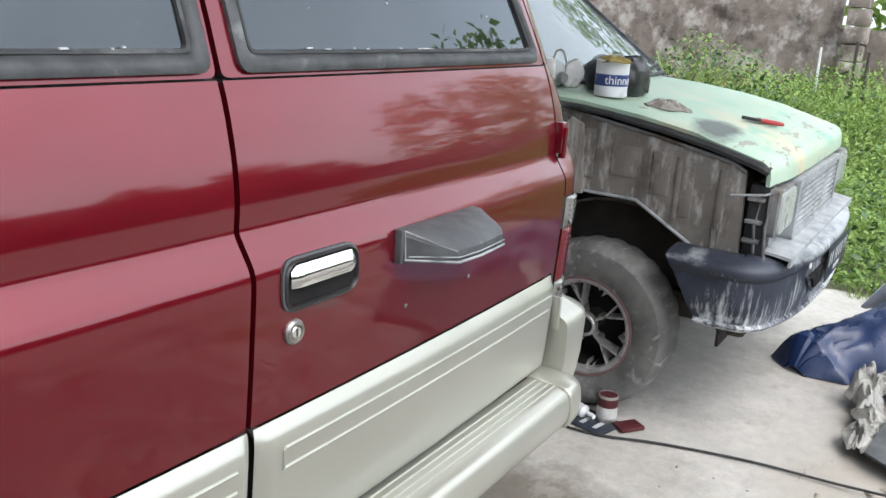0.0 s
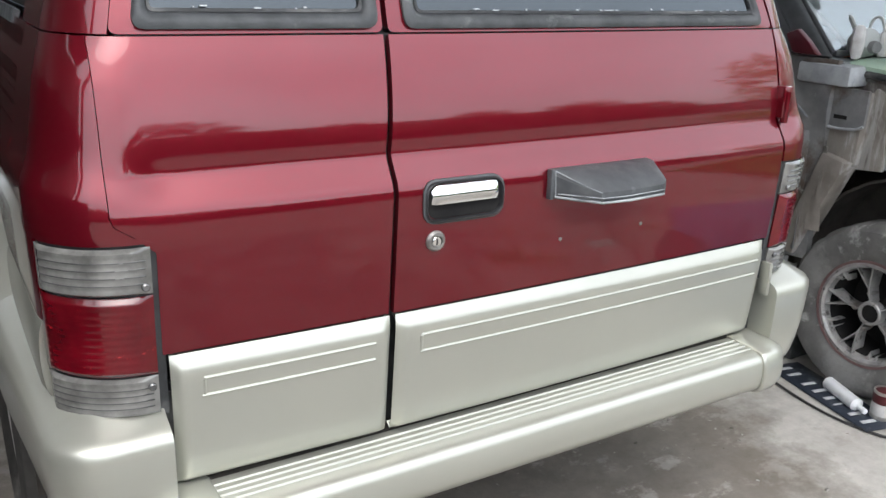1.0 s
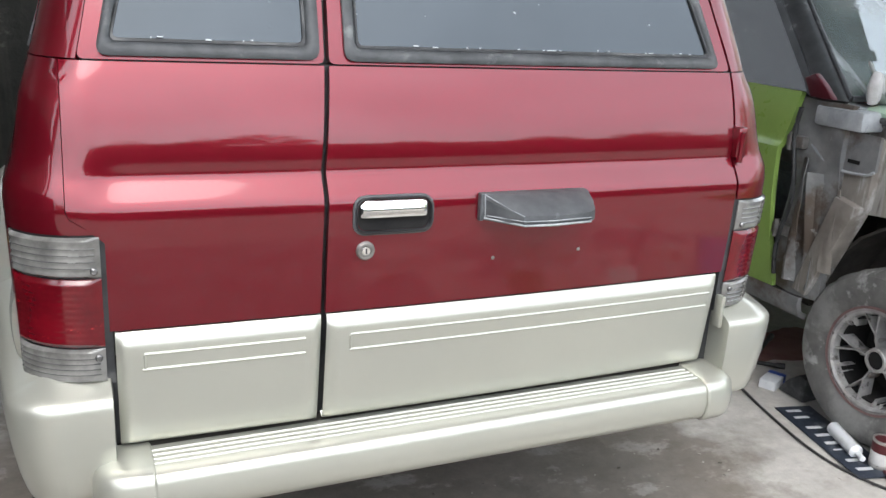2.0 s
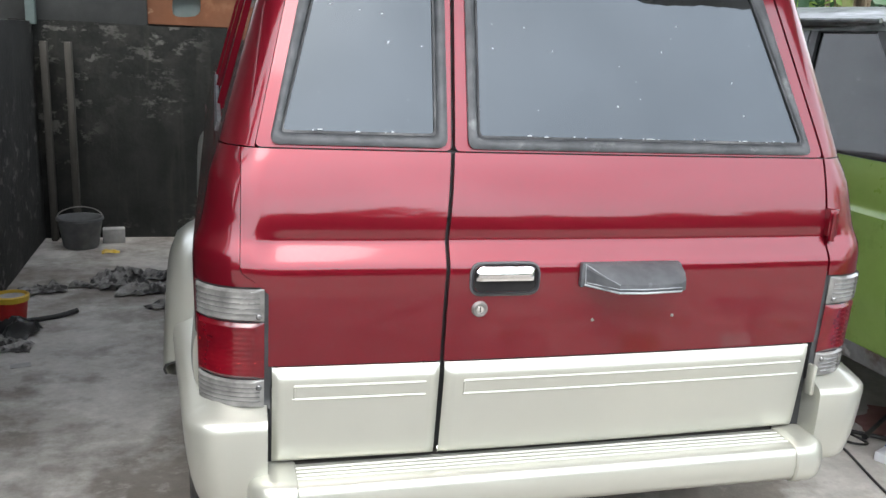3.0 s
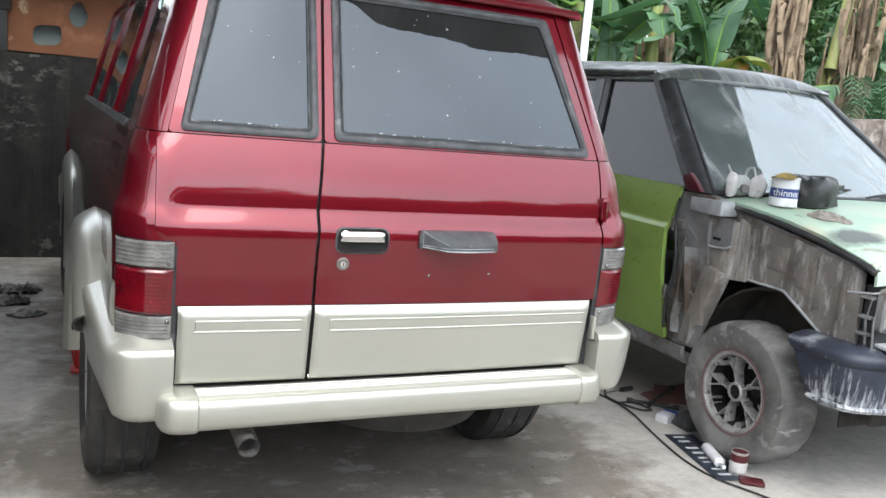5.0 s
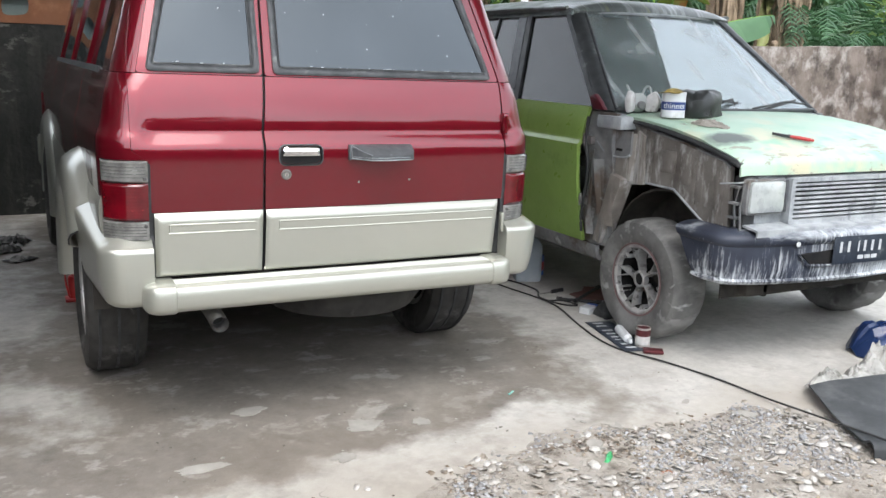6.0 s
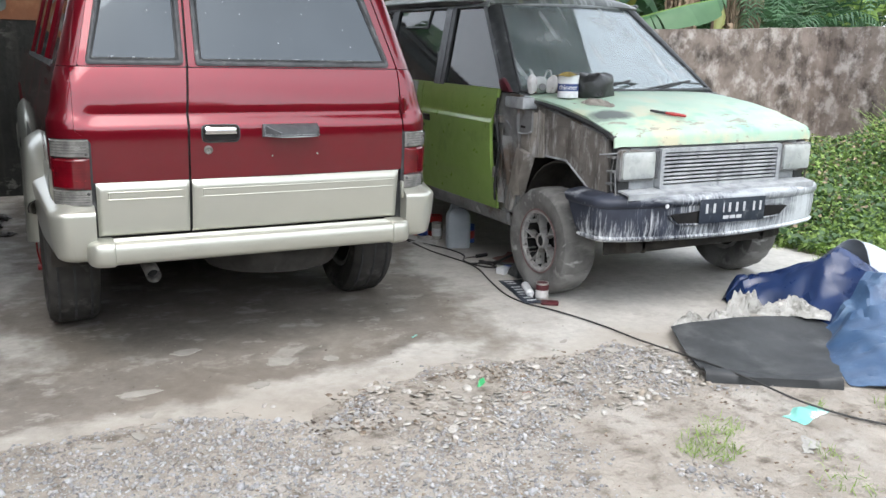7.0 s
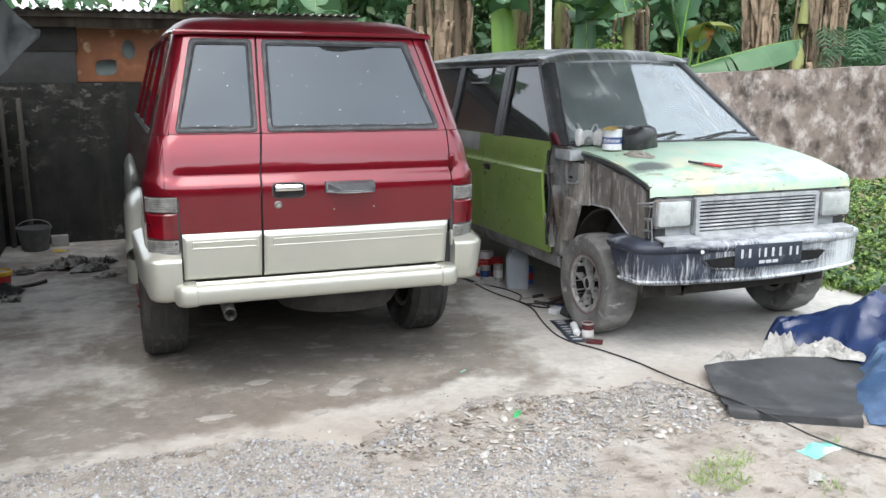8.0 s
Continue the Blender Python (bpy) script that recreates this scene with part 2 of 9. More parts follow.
def sanded_bonnet():
    """Mint paint sanded thin: cream and turquoise clouds, chips towards the nose, a dark rubbed smudge by one edge."""
    m, n, l, b = nodes_of("sanded_mint_paint")
    co = n.new("ShaderNodeTexCoord").outputs["Object"]
    sep = n.new("ShaderNodeSeparateXYZ")
    l.new(co, sep.inputs[0])
    col = ramp(n, l, noise_tex(n, l, co, 2.6, 6.0, 0.6), ((0.3, (0.33, 0.485, 0.37)), (0.7, (0.45, 0.575, 0.455))))
    fore = n.new("ShaderNodeMapRange")
    fore.inputs["From Min"].default_value, fore.inputs["From Max"].default_value = 0.35, -0.15
    fore.inputs["To Min"].default_value, fore.inputs["To Max"].default_value = 0.25, 0.9
    l.new(sep.outputs["Y"], fore.inputs["Value"])
    tan = mixed(n, l, 1.0, ramp(n, l, noise_tex(n, l, co, 4.2, 6.0, 0.62), ((0.49, grey(0)), (0.62, grey(1)))), fore.outputs[0], "MULTIPLY")
    col = mixed(n, l, tan, col, (0.55, 0.51, 0.36))
    teal = mixed(n, l, 1.0, ramp(n, l, noise_tex(n, l, co, 5.5, 4.0, 0.5, (1, 1.4, 1)), ((0.55, grey(0)), (0.66, grey(1)))), fore.outputs[0], "MULTIPLY")
    col = mixed(n, l, teal, col, (0.24, 0.47, 0.355))
    nose = n.new("ShaderNodeMapRange")
    nose.inputs["From Min"].default_value, nose.inputs["From Max"].default_value = 0.12, -0.14
    nose.inputs["To Min"].default_value, nose.inputs["To Max"].default_value = -0.16, 0.02
    l.new(sep.outputs["Y"], nose.inputs["Value"])
    add = n.new("ShaderNodeMath")
    l.new(noise_tex(n, l, co, 12.0, 6.0, 0.65, (0.55, 1.5, 1)), add.inputs[0])
    l.new(nose.outputs[0], add.inputs[1])
    col = mixed(n, l, ramp(n, l, add.outputs[0], ((0.595, grey(0)), (0.625, grey(0.85)))), col, (0.27, 0.25, 0.20))
    dist = n.new("ShaderNodeVectorMath")
    dist.operation = "DISTANCE"
    mp = n.new("ShaderNodeMapping")
    mp.inputs["Scale"].default_value = (1.0, 1.7, 0.3)
    l.new(co, mp.inputs["Vector"])
    l.new(mp.outputs[0], dist.inputs[0])
    dist.inputs[1].default_value = (-0.545, 0.0, 0.3)
    rub = n.new("ShaderNodeMath")
    rub.operation = "MULTIPLY_ADD"
    l.new(noise_tex(n, l, co, 9.0, 6.0, 0.65), rub.inputs[0])
    rub.inputs[1].default_value = -0.165
    l.new(dist.outputs["Value"], rub.inputs[2])
    col = mixed(n, l, ramp(n, l, rub.outputs[0], ((-0.03, grey(0.9)), (0.07, grey(0)))), col, (0.045, 0.050, 0.052))
    l.new(col, b.inputs["Base Color"])
    b.inputs["Roughness"].default_value = 0.5
    bp = n.new("ShaderNodeBump")
    bp.inputs["Strength"].default_value, bp.inputs["Distance"].default_value = 0.08, 0.002
    l.new(noise_tex(n, l, co, 60.0, 4.0), bp.inputs["Height"])
    l.new(bp.outputs[0], b.inputs["Normal"])
    return m


def putty_bumper():
    """Blue-black plastic with runs of white putty water, thicker towards one end."""
    m, n, l, b = nodes_of("bumper_with_putty_streaks")
    co = n.new("ShaderNodeTexCoord").outputs["Object"]
    sep = n.new("ShaderNodeSeparateXYZ")
    l.new(co, sep.inputs[0])
    col = ramp(n, l, noise_tex(n, l, co, 7.0, 6.0), ((0.3, (0.010, 0.013, 0.024)), (0.7, (0.040, 0.047, 0.068))))
    run = noise_tex(n, l, co, 3.0, 8.0, 0.72, (26.0, 10.0, 1.5))
    cloud = noise_tex(n, l, co, 3.2, 5.0, 0.6)
    lean = n.new("ShaderNodeMath")
    lean.operation = "MULTIPLY_ADD"
    l.new(sep.outputs["X"], lean.inputs[0])
    lean.inputs[1].default_value = 0.15
    low = n.new("ShaderNodeMath")
    low.operation = "MULTIPLY_ADD"
    l.new(sep.outputs["Z"], low.inputs[0])
    low.inputs[1].default_value = -1.1
    l.new(cloud, low.inputs[2])
    l.new(low.outputs[0], lean.inputs[2])
    both = n.new("ShaderNodeMath")
    both.operation = "MULTIPLY_ADD"
    l.new(run, both.inputs[0])
    both.inputs[1].default_value = 1.1
    l.new(lean.outputs[0], both.inputs[2])
    amount = n.new("ShaderNodeMapRange")
    amount.inputs["From Min"].default_value, amount.inputs["From Max"].default_value = 0.44, 0.70
    l.new(both.outputs[0], amount.inputs["Value"])
    col = mixed(n, l, amount.outputs[0], col, (0.62, 0.65, 0.67))
    # a chalky wash dried along the upper lip and in broad rubbed bands
    top = n.new("ShaderNodeMapRange")
    top.inputs["From Min"].default_value, top.inputs["From Max"].default_value = 0.545, 0.60
    top.inputs["To Min"].default_value, top.inputs["To Max"].default_value = -0.06, 0.10
    l.new(sep.outputs["Z"], top.inputs["Value"])
    wash = n.new("ShaderNodeMath")
    l.new(noise_tex(n, l, co, 5.0, 7.0, 0.68, (0.7, 1.0, 2.4)), wash.inputs[0])
    l.new(top.outputs[0], wash.inputs[1])
    side = n.new("ShaderNodeMath")
    side.operation = "MULTIPLY_ADD"
    l.new(sep.outputs["X"], side.inputs[0])
    side.inputs[1].default_value = 0.20
    l.new(wash.outputs[0], side.inputs[2])
    col = mixed(n, l, ramp(n, l, side.outputs[0], ((0.46, grey(0)), (0.70, grey(0.75)))), col, (0.50, 0.53, 0.55))
    l.new(col, b.inputs["Base Color"])
    b.inputs["Roughness"].default_value = 0.5
    b.inputs["Specular IOR Level"].default_value = 0.5
    return m


MINT_HOOD = sanded_bonnet()
FRONT_DUST = surface("dusty_front_panel", (0.21, 0.225, 0.235), (0.44, 0.46, 0.47), rough=0.7, scale=11, bump=0.2, stain=(0.10, 0.11, 0.12), stain_scale=10, stain_range=(0.57, 0.74), stain_stretch=(1.6, 1, 0.6))
FRONT_DUST_SMOOTH = surface("grey_primer", (0.30, 0.32, 0.31), (0.42, 0.44, 0.42), rough=0.6, scale=5, bump=0.05, stain=(0.22, 0.26, 0.20), stain_scale=4, stain_range=(0.55, 0.7))
BUMPER_PUTTY = putty_bumper()
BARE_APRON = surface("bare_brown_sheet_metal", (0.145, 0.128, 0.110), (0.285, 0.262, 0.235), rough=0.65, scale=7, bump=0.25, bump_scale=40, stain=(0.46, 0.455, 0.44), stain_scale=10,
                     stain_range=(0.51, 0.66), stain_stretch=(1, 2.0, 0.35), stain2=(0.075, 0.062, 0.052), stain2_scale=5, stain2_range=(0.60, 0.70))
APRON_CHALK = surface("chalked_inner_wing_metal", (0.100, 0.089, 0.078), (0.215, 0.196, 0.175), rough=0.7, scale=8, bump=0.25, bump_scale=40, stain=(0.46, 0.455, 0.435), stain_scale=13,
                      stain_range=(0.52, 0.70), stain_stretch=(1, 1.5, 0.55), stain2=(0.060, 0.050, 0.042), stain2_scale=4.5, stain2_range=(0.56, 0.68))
PILLAR_BLACK = surface("sanded_black_pillar", (0.018, 0.020, 0.022), (0.060, 0.064, 0.066), rough=0.5, scale=9, bump=0.1, stain=(0.25, 0.26, 0.26), stain_scale=9, stain_range=(0.60, 0.74), stain2=(0.14, 0.07, 0.04),
                       stain2_scale=6, stain2_range=(0.70, 0.74))
MAROON = surface("old_maroon_paint", (0.055, 0.006, 0.012), (0.10, 0.014, 0.022), rough=0.4, scale=14, bump=0.1, stain=(0.03, 0.02, 0.02), stain_scale=9)
COWL_GREY = surface("grey_blue_bare_metal", (0.11, 0.115, 0.12), (0.25, 0.25, 0.245), rough=0.7, scale=8, bump=0.3, stain=(0.085, 0.065, 0.05), stain_scale=5, stain_range=(0.5, 0.62), stain2=(0.40, 0.40, 0.39), stain2_scale=11, stain2_range=(0.64, 0.70))
RIM = surface("sanded_alloy", (0.27, 0.266, 0.26), (0.47, 0.46, 0.448), rough=0.4, scale=25, metal=0.4, bump=0.1, stain=(0.10, 0.095, 0.09), stain_scale=30, stain_range=(0.56, 0.66))
# near-black puts the shade of wells, slots and the handle recess into colour
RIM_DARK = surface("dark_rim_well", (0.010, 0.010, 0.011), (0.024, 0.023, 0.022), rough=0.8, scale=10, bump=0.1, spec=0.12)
RIM_RED = surface("red_rim_line", (0.14, 0.085, 0.085), (0.21, 0.13, 0.125), rough=0.5, scale=30, bump=0.0)
HEADLAMP = surface("dusty_headlamp_lens", (0.30, 0.325, 0.32), (0.47, 0.49, 0.475), rough=0.3, scale=10, bump=0.3, bump_scale=45, coat=0.5, stain=(0.24, 0.26, 0.25), stain_scale=8)
PLATE_BLACK = surface("black_number_plate", (0.012, 0.017, 0.028), (0.026, 0.034, 0.050), rough=0.5, scale=20, bump=0.1, stain=(0.16, 0.17, 0.18), stain_scale=16, stain_range=(0.58, 0.75))
PLATE_WHITE = surface("plate_white_bars", (0.42, 0.44, 0.45), (0.55, 0.56, 0.57), rough=0.6, scale=30, bump=0.0)
SEAT_CLOTH = surface("grey_seat_cloth", (0.20, 0.205, 0.205), (0.34, 0.345, 0.34), rough=0.9, scale=30, bump=0.3, bump_scale=200)


def mouldy_render():
    """Render black with mould; the lime shows through in flaking patches, here in clusters, there hardly at all."""
    m, n, l, b = nodes_of("mould_blackened_render")
    co = n.new("ShaderNodeTexCoord").outputs["Object"]
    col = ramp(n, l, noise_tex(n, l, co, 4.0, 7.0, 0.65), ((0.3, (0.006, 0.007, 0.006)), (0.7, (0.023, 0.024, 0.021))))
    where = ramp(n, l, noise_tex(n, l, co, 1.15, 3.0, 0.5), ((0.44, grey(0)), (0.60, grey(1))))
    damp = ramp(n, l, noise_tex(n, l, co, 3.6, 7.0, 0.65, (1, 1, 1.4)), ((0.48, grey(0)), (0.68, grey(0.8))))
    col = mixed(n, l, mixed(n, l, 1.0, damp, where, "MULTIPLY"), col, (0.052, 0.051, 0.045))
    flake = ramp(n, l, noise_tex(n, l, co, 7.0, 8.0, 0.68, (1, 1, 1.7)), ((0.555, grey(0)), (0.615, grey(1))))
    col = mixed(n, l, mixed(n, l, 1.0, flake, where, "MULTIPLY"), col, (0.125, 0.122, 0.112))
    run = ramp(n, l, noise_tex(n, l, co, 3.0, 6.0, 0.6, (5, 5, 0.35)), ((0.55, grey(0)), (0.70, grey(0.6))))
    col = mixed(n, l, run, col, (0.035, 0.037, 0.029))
    l.new(col, b.inputs["Base Color"])
    b.inputs["Roughness"].default_value = 0.9
    bp = n.new("ShaderNodeBump")
    bp.inputs["Strength"].default_value, bp.inputs["Distance"].default_value = 0.5, 0.012
    l.new(noise_tex(n, l, co, 26.0, 5.0, 0.6), bp.inputs["Height"])
    l.new(bp.outputs[0], b.inputs["Normal"])
    return m


MOULD_WALL = mouldy_render()
OLD_WALL = surface("weathered_garden_wall", (0.125, 0.098, 0.084), (0.265, 0.218, 0.192), rough=0.9, scale=5.0, bump=0.5, bump_scale=22, bump_dist=0.012, stain=(0.44, 0.395, 0.37), stain_scale=3.4,
                   stain_range=(0.49, 0.62), stain2=(0.055, 0.043, 0.036), stain2_scale=3.0, stain2_range=(0.50, 0.66), stain_stretch=(1.0, 1.0, 0.9))
ORANGE_WALL = surface("orange_painted_boards", (0.165, 0.066, 0.030), (0.245, 0.102, 0.049), rough=0.85, scale=4, bump=0.3, bump_scale=30, stain=(0.30, 0.15, 0.08), stain_scale=4,
                      stain_range=(0.55, 0.7), stain2=(0.42, 0.30, 0.19), stain2_scale=7)
DARK_BOARD = surface("smoke_dark_board", (0.018, 0.017, 0.016), (0.038, 0.035, 0.032), rough=0.85, scale=5, bump=0.3, stretch=(1, 1, 4))
GREY_BOARD = surface("dark_grey_board", (0.032, 0.034, 0.034), (0.056, 0.059, 0.057), rough=0.8, scale=4, bump=0.2)
TEAL_PANE = surface("dull_teal_board", (0.14, 0.19, 0.19), (0.20, 0.25, 0.24), rough=0.6, scale=8, bump=0.1)
OLD_WOOD = surface("weathered_timber", (0.085, 0.075, 0.06), (0.20, 0.175, 0.14), rough=0.85, scale=8, bump=0.4, stretch=(1, 1, 0.15), stain=(0.30, 0.29, 0.26), stain_scale=5)
ZINC = surface("rusty_zinc_sheet", (0.20, 0.185, 0.17), (0.36, 0.345, 0.325), rough=0.55, scale=3, metal=0.2, bump=0.1, stain=(0.22, 0.13, 0.08), stain_scale=2.5)
ZINC_GREY = surface("grey_sheet", (0.075, 0.082, 0.082), (0.15, 0.16, 0.16), rough=0.6, scale=3, bump=0.15, bump_scale=12, stain=(0.06, 0.065, 0.065), stain_scale=3.5)
PLASTER = surface("plain_render_wall", (0.20, 0.19, 0.17), (0.30, 0.285, 0.26), rough=0.9, scale=2, bump=0.3, stain=(0.12, 0.115, 0.10), stain_scale=1.2)
WHITE_PIPE = surface("white_painted_pipe", (0.62, 0.64, 0.65), (0.74, 0.75, 0.75), rough=0.45, scale=9, bump=0.05, stain=(0.5, 0.5, 0.48), stain_scale=6)
LEAF_BANANA = leafy("banana_leaf", (0.026, 0.085, 0.036), (0.080, 0.180, 0.078), 2.0, 0.42, 0.28, (0.16, 0.13, 0.05), (0.66, 0.8))
LEAF_YOUNG = leafy("young_banana_leaf", (0.10, 0.24, 0.03), (0.20, 0.36, 0.06), 2.0, 0.42, 0.3)
LEAF_AGED = leafy("ageing_banana_leaf", (0.12, 0.17, 0.03), (0.22, 0.24, 0.05), 3.0, 0.5, 0.28, (0.34, 0.14, 0.03), (0.5, 0.66))
LEAF_DEAD = leafy("dead_banana_leaf", (0.055, 0.035, 0.022), (0.36, 0.27, 0.185), 7.0, 0.85, 0.12)
STEM = surface("banana_stem", (0.17, 0.22, 0.06), (0.34, 0.36, 0.13), rough=0.55, scale=3, bump=0.2, stretch=(1, 1, 0.2), stain=(0.20, 0.135, 0.075), stain_scale=2.5, stain_range=(0.46, 0.6))
STEM_DRY = surface("dry_banana_stem", (0.055, 0.040, 0.027), (0.20, 0.15, 0.10), rough=0.85, scale=14, bump=0.5, stretch=(1, 1, 0.10))
WEED_LEAF = leafy("weed_leaf", (0.10, 0.195, 0.035), (0.29, 0.41, 0.11), 1.2, 0.65, 0.38)
GRASS_LEAF = leafy("grass_blade", (0.11, 0.195, 0.04), (0.30, 0.41, 0.12), 1.0, 0.5, 0.34)
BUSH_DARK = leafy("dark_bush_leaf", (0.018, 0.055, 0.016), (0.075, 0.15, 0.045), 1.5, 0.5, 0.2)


# ---- building helpers ----
def part(name, bm, material, parent=None, label="", smooth=35.0):
    me = bpy.data.meshes.new(name)
    bmesh.ops.recalc_face_normals(bm, faces=bm.faces)
    bm.to_mesh(me)
    bm.free()
    return finish(name, me, material, parent, label, smooth)


def finish(name, me, material, parent=None, label="", smooth=35.0):
    me.materials.append(material)
    if smooth:
        me.polygons.foreach_set("use_smooth", [True] * len(me.polygons))
        me.set_sharp_from_angle(angle=radians(smooth))
    ob = new(name, me)
    if parent is not None:
        ob.parent = parent
    if label:
        ob["label"] = label
    return ob


def base(name, m, label, category, group=""):
    """An Empty at a thing's foot, that carries its parts."""
    ob = new(name)
    ob.empty_display_size = 0.1
    ob.matrix_world = m
    return tagged(ob, label, category, group)


def add_grid(bm, P, closed_u=False, closed_v=False):
    nu, nv = len(P), len(P[0])
    vs = [[bm.verts.new(tuple(P[i][j])) for j in range(nv)] for i in range(nu)]
    for i in range(nu if closed_u else nu - 1):
        for j in range(nv if closed_v else nv - 1):
            a, b = vs[i][j], vs[(i + 1) % nu][j]
            c, d = vs[(i + 1) % nu][(j + 1) % nv], vs[i][(j + 1) % nv]
            try:
                bm.faces.new((a, b, c, d))
            except ValueError:
                pass
    return vs


def shell(P, thick, bm=None, out=None):
    """A sheet through the grid of points P, given thickness inwards (away from out, a direction or a point function)."""
    P = np.asarray(P, float)
    du, dv = np.gradient(P, axis=0), np.gradient(P, axis=1)
    N = np.cross(du, dv)
    N /= np.maximum(np.linalg.norm(N, axis=2, keepdims=True), 1e-9)
    if out is not None and (N * np.asarray(out, float)).sum() < 0:
        N = -N
    Q = P - N * thick
    bm = bm or bmesh.new()
    A, B = add_grid(bm, P), add_grid(bm, Q)
    nu, nv = P.shape[:2]
    edge = [(i, 0) for i in range(nu)] + [(nu - 1, j) for j in range(1, nv)] + [(i, nv - 1) for i in range(nu - 2, -1, -1)] + [(0, j) for j in range(nv - 2, 0, -1)]
    for (i, j), (k, l) in zip(edge, edge[1:] + edge[:1]):
        bm.faces.new((A[i][j], A[k][l], B[k][l], B[i][j]))
    return bm


def box(x0, x1, y0, y1, z0, z1, bevel=0.0, seg=2, bm=None):
    bm = bm or bmesh.new()
    v = [bm.verts.new((x, y, z)) for x in (x0, x1) for y in (y0, y1) for z in (z0, z1)]
    fs = [bm.faces.new([v[i] for i in q]) for q in ((0, 1, 3, 2), (4, 6, 7, 5), (0, 4, 5, 1), (2, 3, 7, 6), (0, 2, 6, 4), (1, 5, 7, 3))]
    if bevel:
        es = list({e for f in fs for e in f.edges})
        bmesh.ops.bevel(bm, geom=es, offset=bevel, segments=seg, profile=0.5, affect="EDGES")
    return bm


def prism(poly, axis, a, b, bevel=0.0, seg=2, bm=None):
    """A polygon of 2D points drawn out along an axis (0 x, 1 y, 2 z) from a to b."""
    bm = bm or bmesh.new()

    def at(p, w):
        q = list(p)
        q.insert(axis, w)
        return q
    lo = [bm.verts.new(at(p, a)) for p in poly]
    hi = [bm.verts.new(at(p, b)) for p in poly]
    fs = [bm.faces.new(lo), bm.faces.new(hi[::-1])]
    for i in range(len(poly)):
        j = (i + 1) % len(poly)
        fs.append(bm.faces.new((lo[i], lo[j], hi[j], hi[i])))
    if bevel:
        es = list({e for f in fs for e in f.edges})
        bmesh.ops.bevel(bm, geom=es, offset=bevel, segments=seg, profile=0.5, affect="EDGES")
    return bm


def tube(points, r, n=8, bm=None, cap=True):
    """A round bar along a line of points; r a number or one per point."""
    bm = bm or bmesh.new()
    pts = [Vector(p) for p in points]
    rs = r if isinstance(r, (list, tuple)) else [r] * len(pts)
    up = Vector((0, 0, 1))
    rings = []
    for i, p in enumerate(pts):
        d = (pts[min(i + 1, len(pts) - 1)] - pts[max(i - 1, 0)]).normalized()
        a = d.cross(up)
        if a.length < 0.1:
            a = d.cross(Vector((1, 0, 0)))
        a.normalize()
        b = a.cross(d)
        rings.append([bm.verts.new(p + (a * math.cos(t) + b * math.sin(t)) * rs[i]) for t in [2 * math.pi * k / n for k in range(n)]])
    for A, B in zip(rings, rings[1:]):
        for k in range(n):
            bm.faces.new((A[k], A[(k + 1) % n], B[(k + 1) % n], B[k]))
    if cap:
        bm.faces.new(rings[0][::-1])
        bm.faces.new(rings[-1])
    return bm


def lathe(profile, n=24, axis=2, bm=None, close=False):
    """A profile of (radius, height) turned about an axis."""
    bm = bm or bmesh.new()
    rings = []
    for r, h in profile:
        ring = []
        for k in range(n):
            a = 2 * math.pi * k / n
            p = [r * math.cos(a), r * math.sin(a)]
            p.insert(axis, h)
            ring.append(bm.verts.new(p))
        rings.append(ring)
    pairs = list(zip(rings, rings[1:] + rings[:1])) if close else list(zip(rings, rings[1:]))
    for A, B in pairs:
        for k in range(n):
            bm.faces.new((A[k], A[(k + 1) % n], B[(k + 1) % n], B[k]))
    if not close:
        if profile[0][0] > 1e-6:
            bm.faces.new(rings[0][::-1])
        if profile[-1][0] > 1e-6:
            bm.faces.new(rings[-1])
    return bm


def moved(bm, m):
    bmesh.ops.transform(bm, matrix=m, verts=bm.verts)
    return bm


def curve(points, n):
    """n points on a smooth line through the points given."""
    P = [np.array(p, float) for p in points]
    P = [2 * P[0] - P[1]] + P + [2 * P[-1] - P[-2]]
    out = []
    k = len(P) - 3
    for i in range(n):
        s = min(i / (n - 1) * k, k - 1e-6)
        j, t = int(s), s - int(s)
        a, b, c, d = P[j:j + 4]
        out.append(0.5 * (2 * b + (c - a) * t + (2 * a - 5 * b + 4 * c - d) * t * t + (3 * b - a - 3 * c + d) * t ** 3))
    return out


def table(rows):
    xs, ys = [r[0] for r in rows], [r[1] for r in rows]
    return lambda v: float(np.interp(v, xs, ys))


def scatter(name, template, faces, M, material, parent=None, label="", smooth=0):
    """One mesh out of many placed copies of a small shape: M is an array of 4 x 4 matrices."""
    T = np.c_[np.asarray(template, float), np.ones(len(template))]
    V = np.einsum("nij,kj->nki", M, T)[:, :, :3].reshape(-1, 3)
    F = (np.asarray(faces)[None] + (np.arange(len(M)) * len(T))[:, None, None]).reshape(-1, len(faces[0]))
    me = bpy.data.meshes.new(name)
    k = F.shape[1]
    me.vertices.add(len(V))
    me.vertices.foreach_set("co", V.ravel())
    me.loops.add(F.size)
    me.loops.foreach_set("vertex_index", F.ravel().astype(np.int32))
    me.polygons.add(len(F))
    me.polygons.foreach_set("loop_start", (np.arange(len(F)) * k).astype(np.int32))
    me.update(calc_edges=True)
    me.validate()
    return finish(name, me, material, parent, label, smooth)


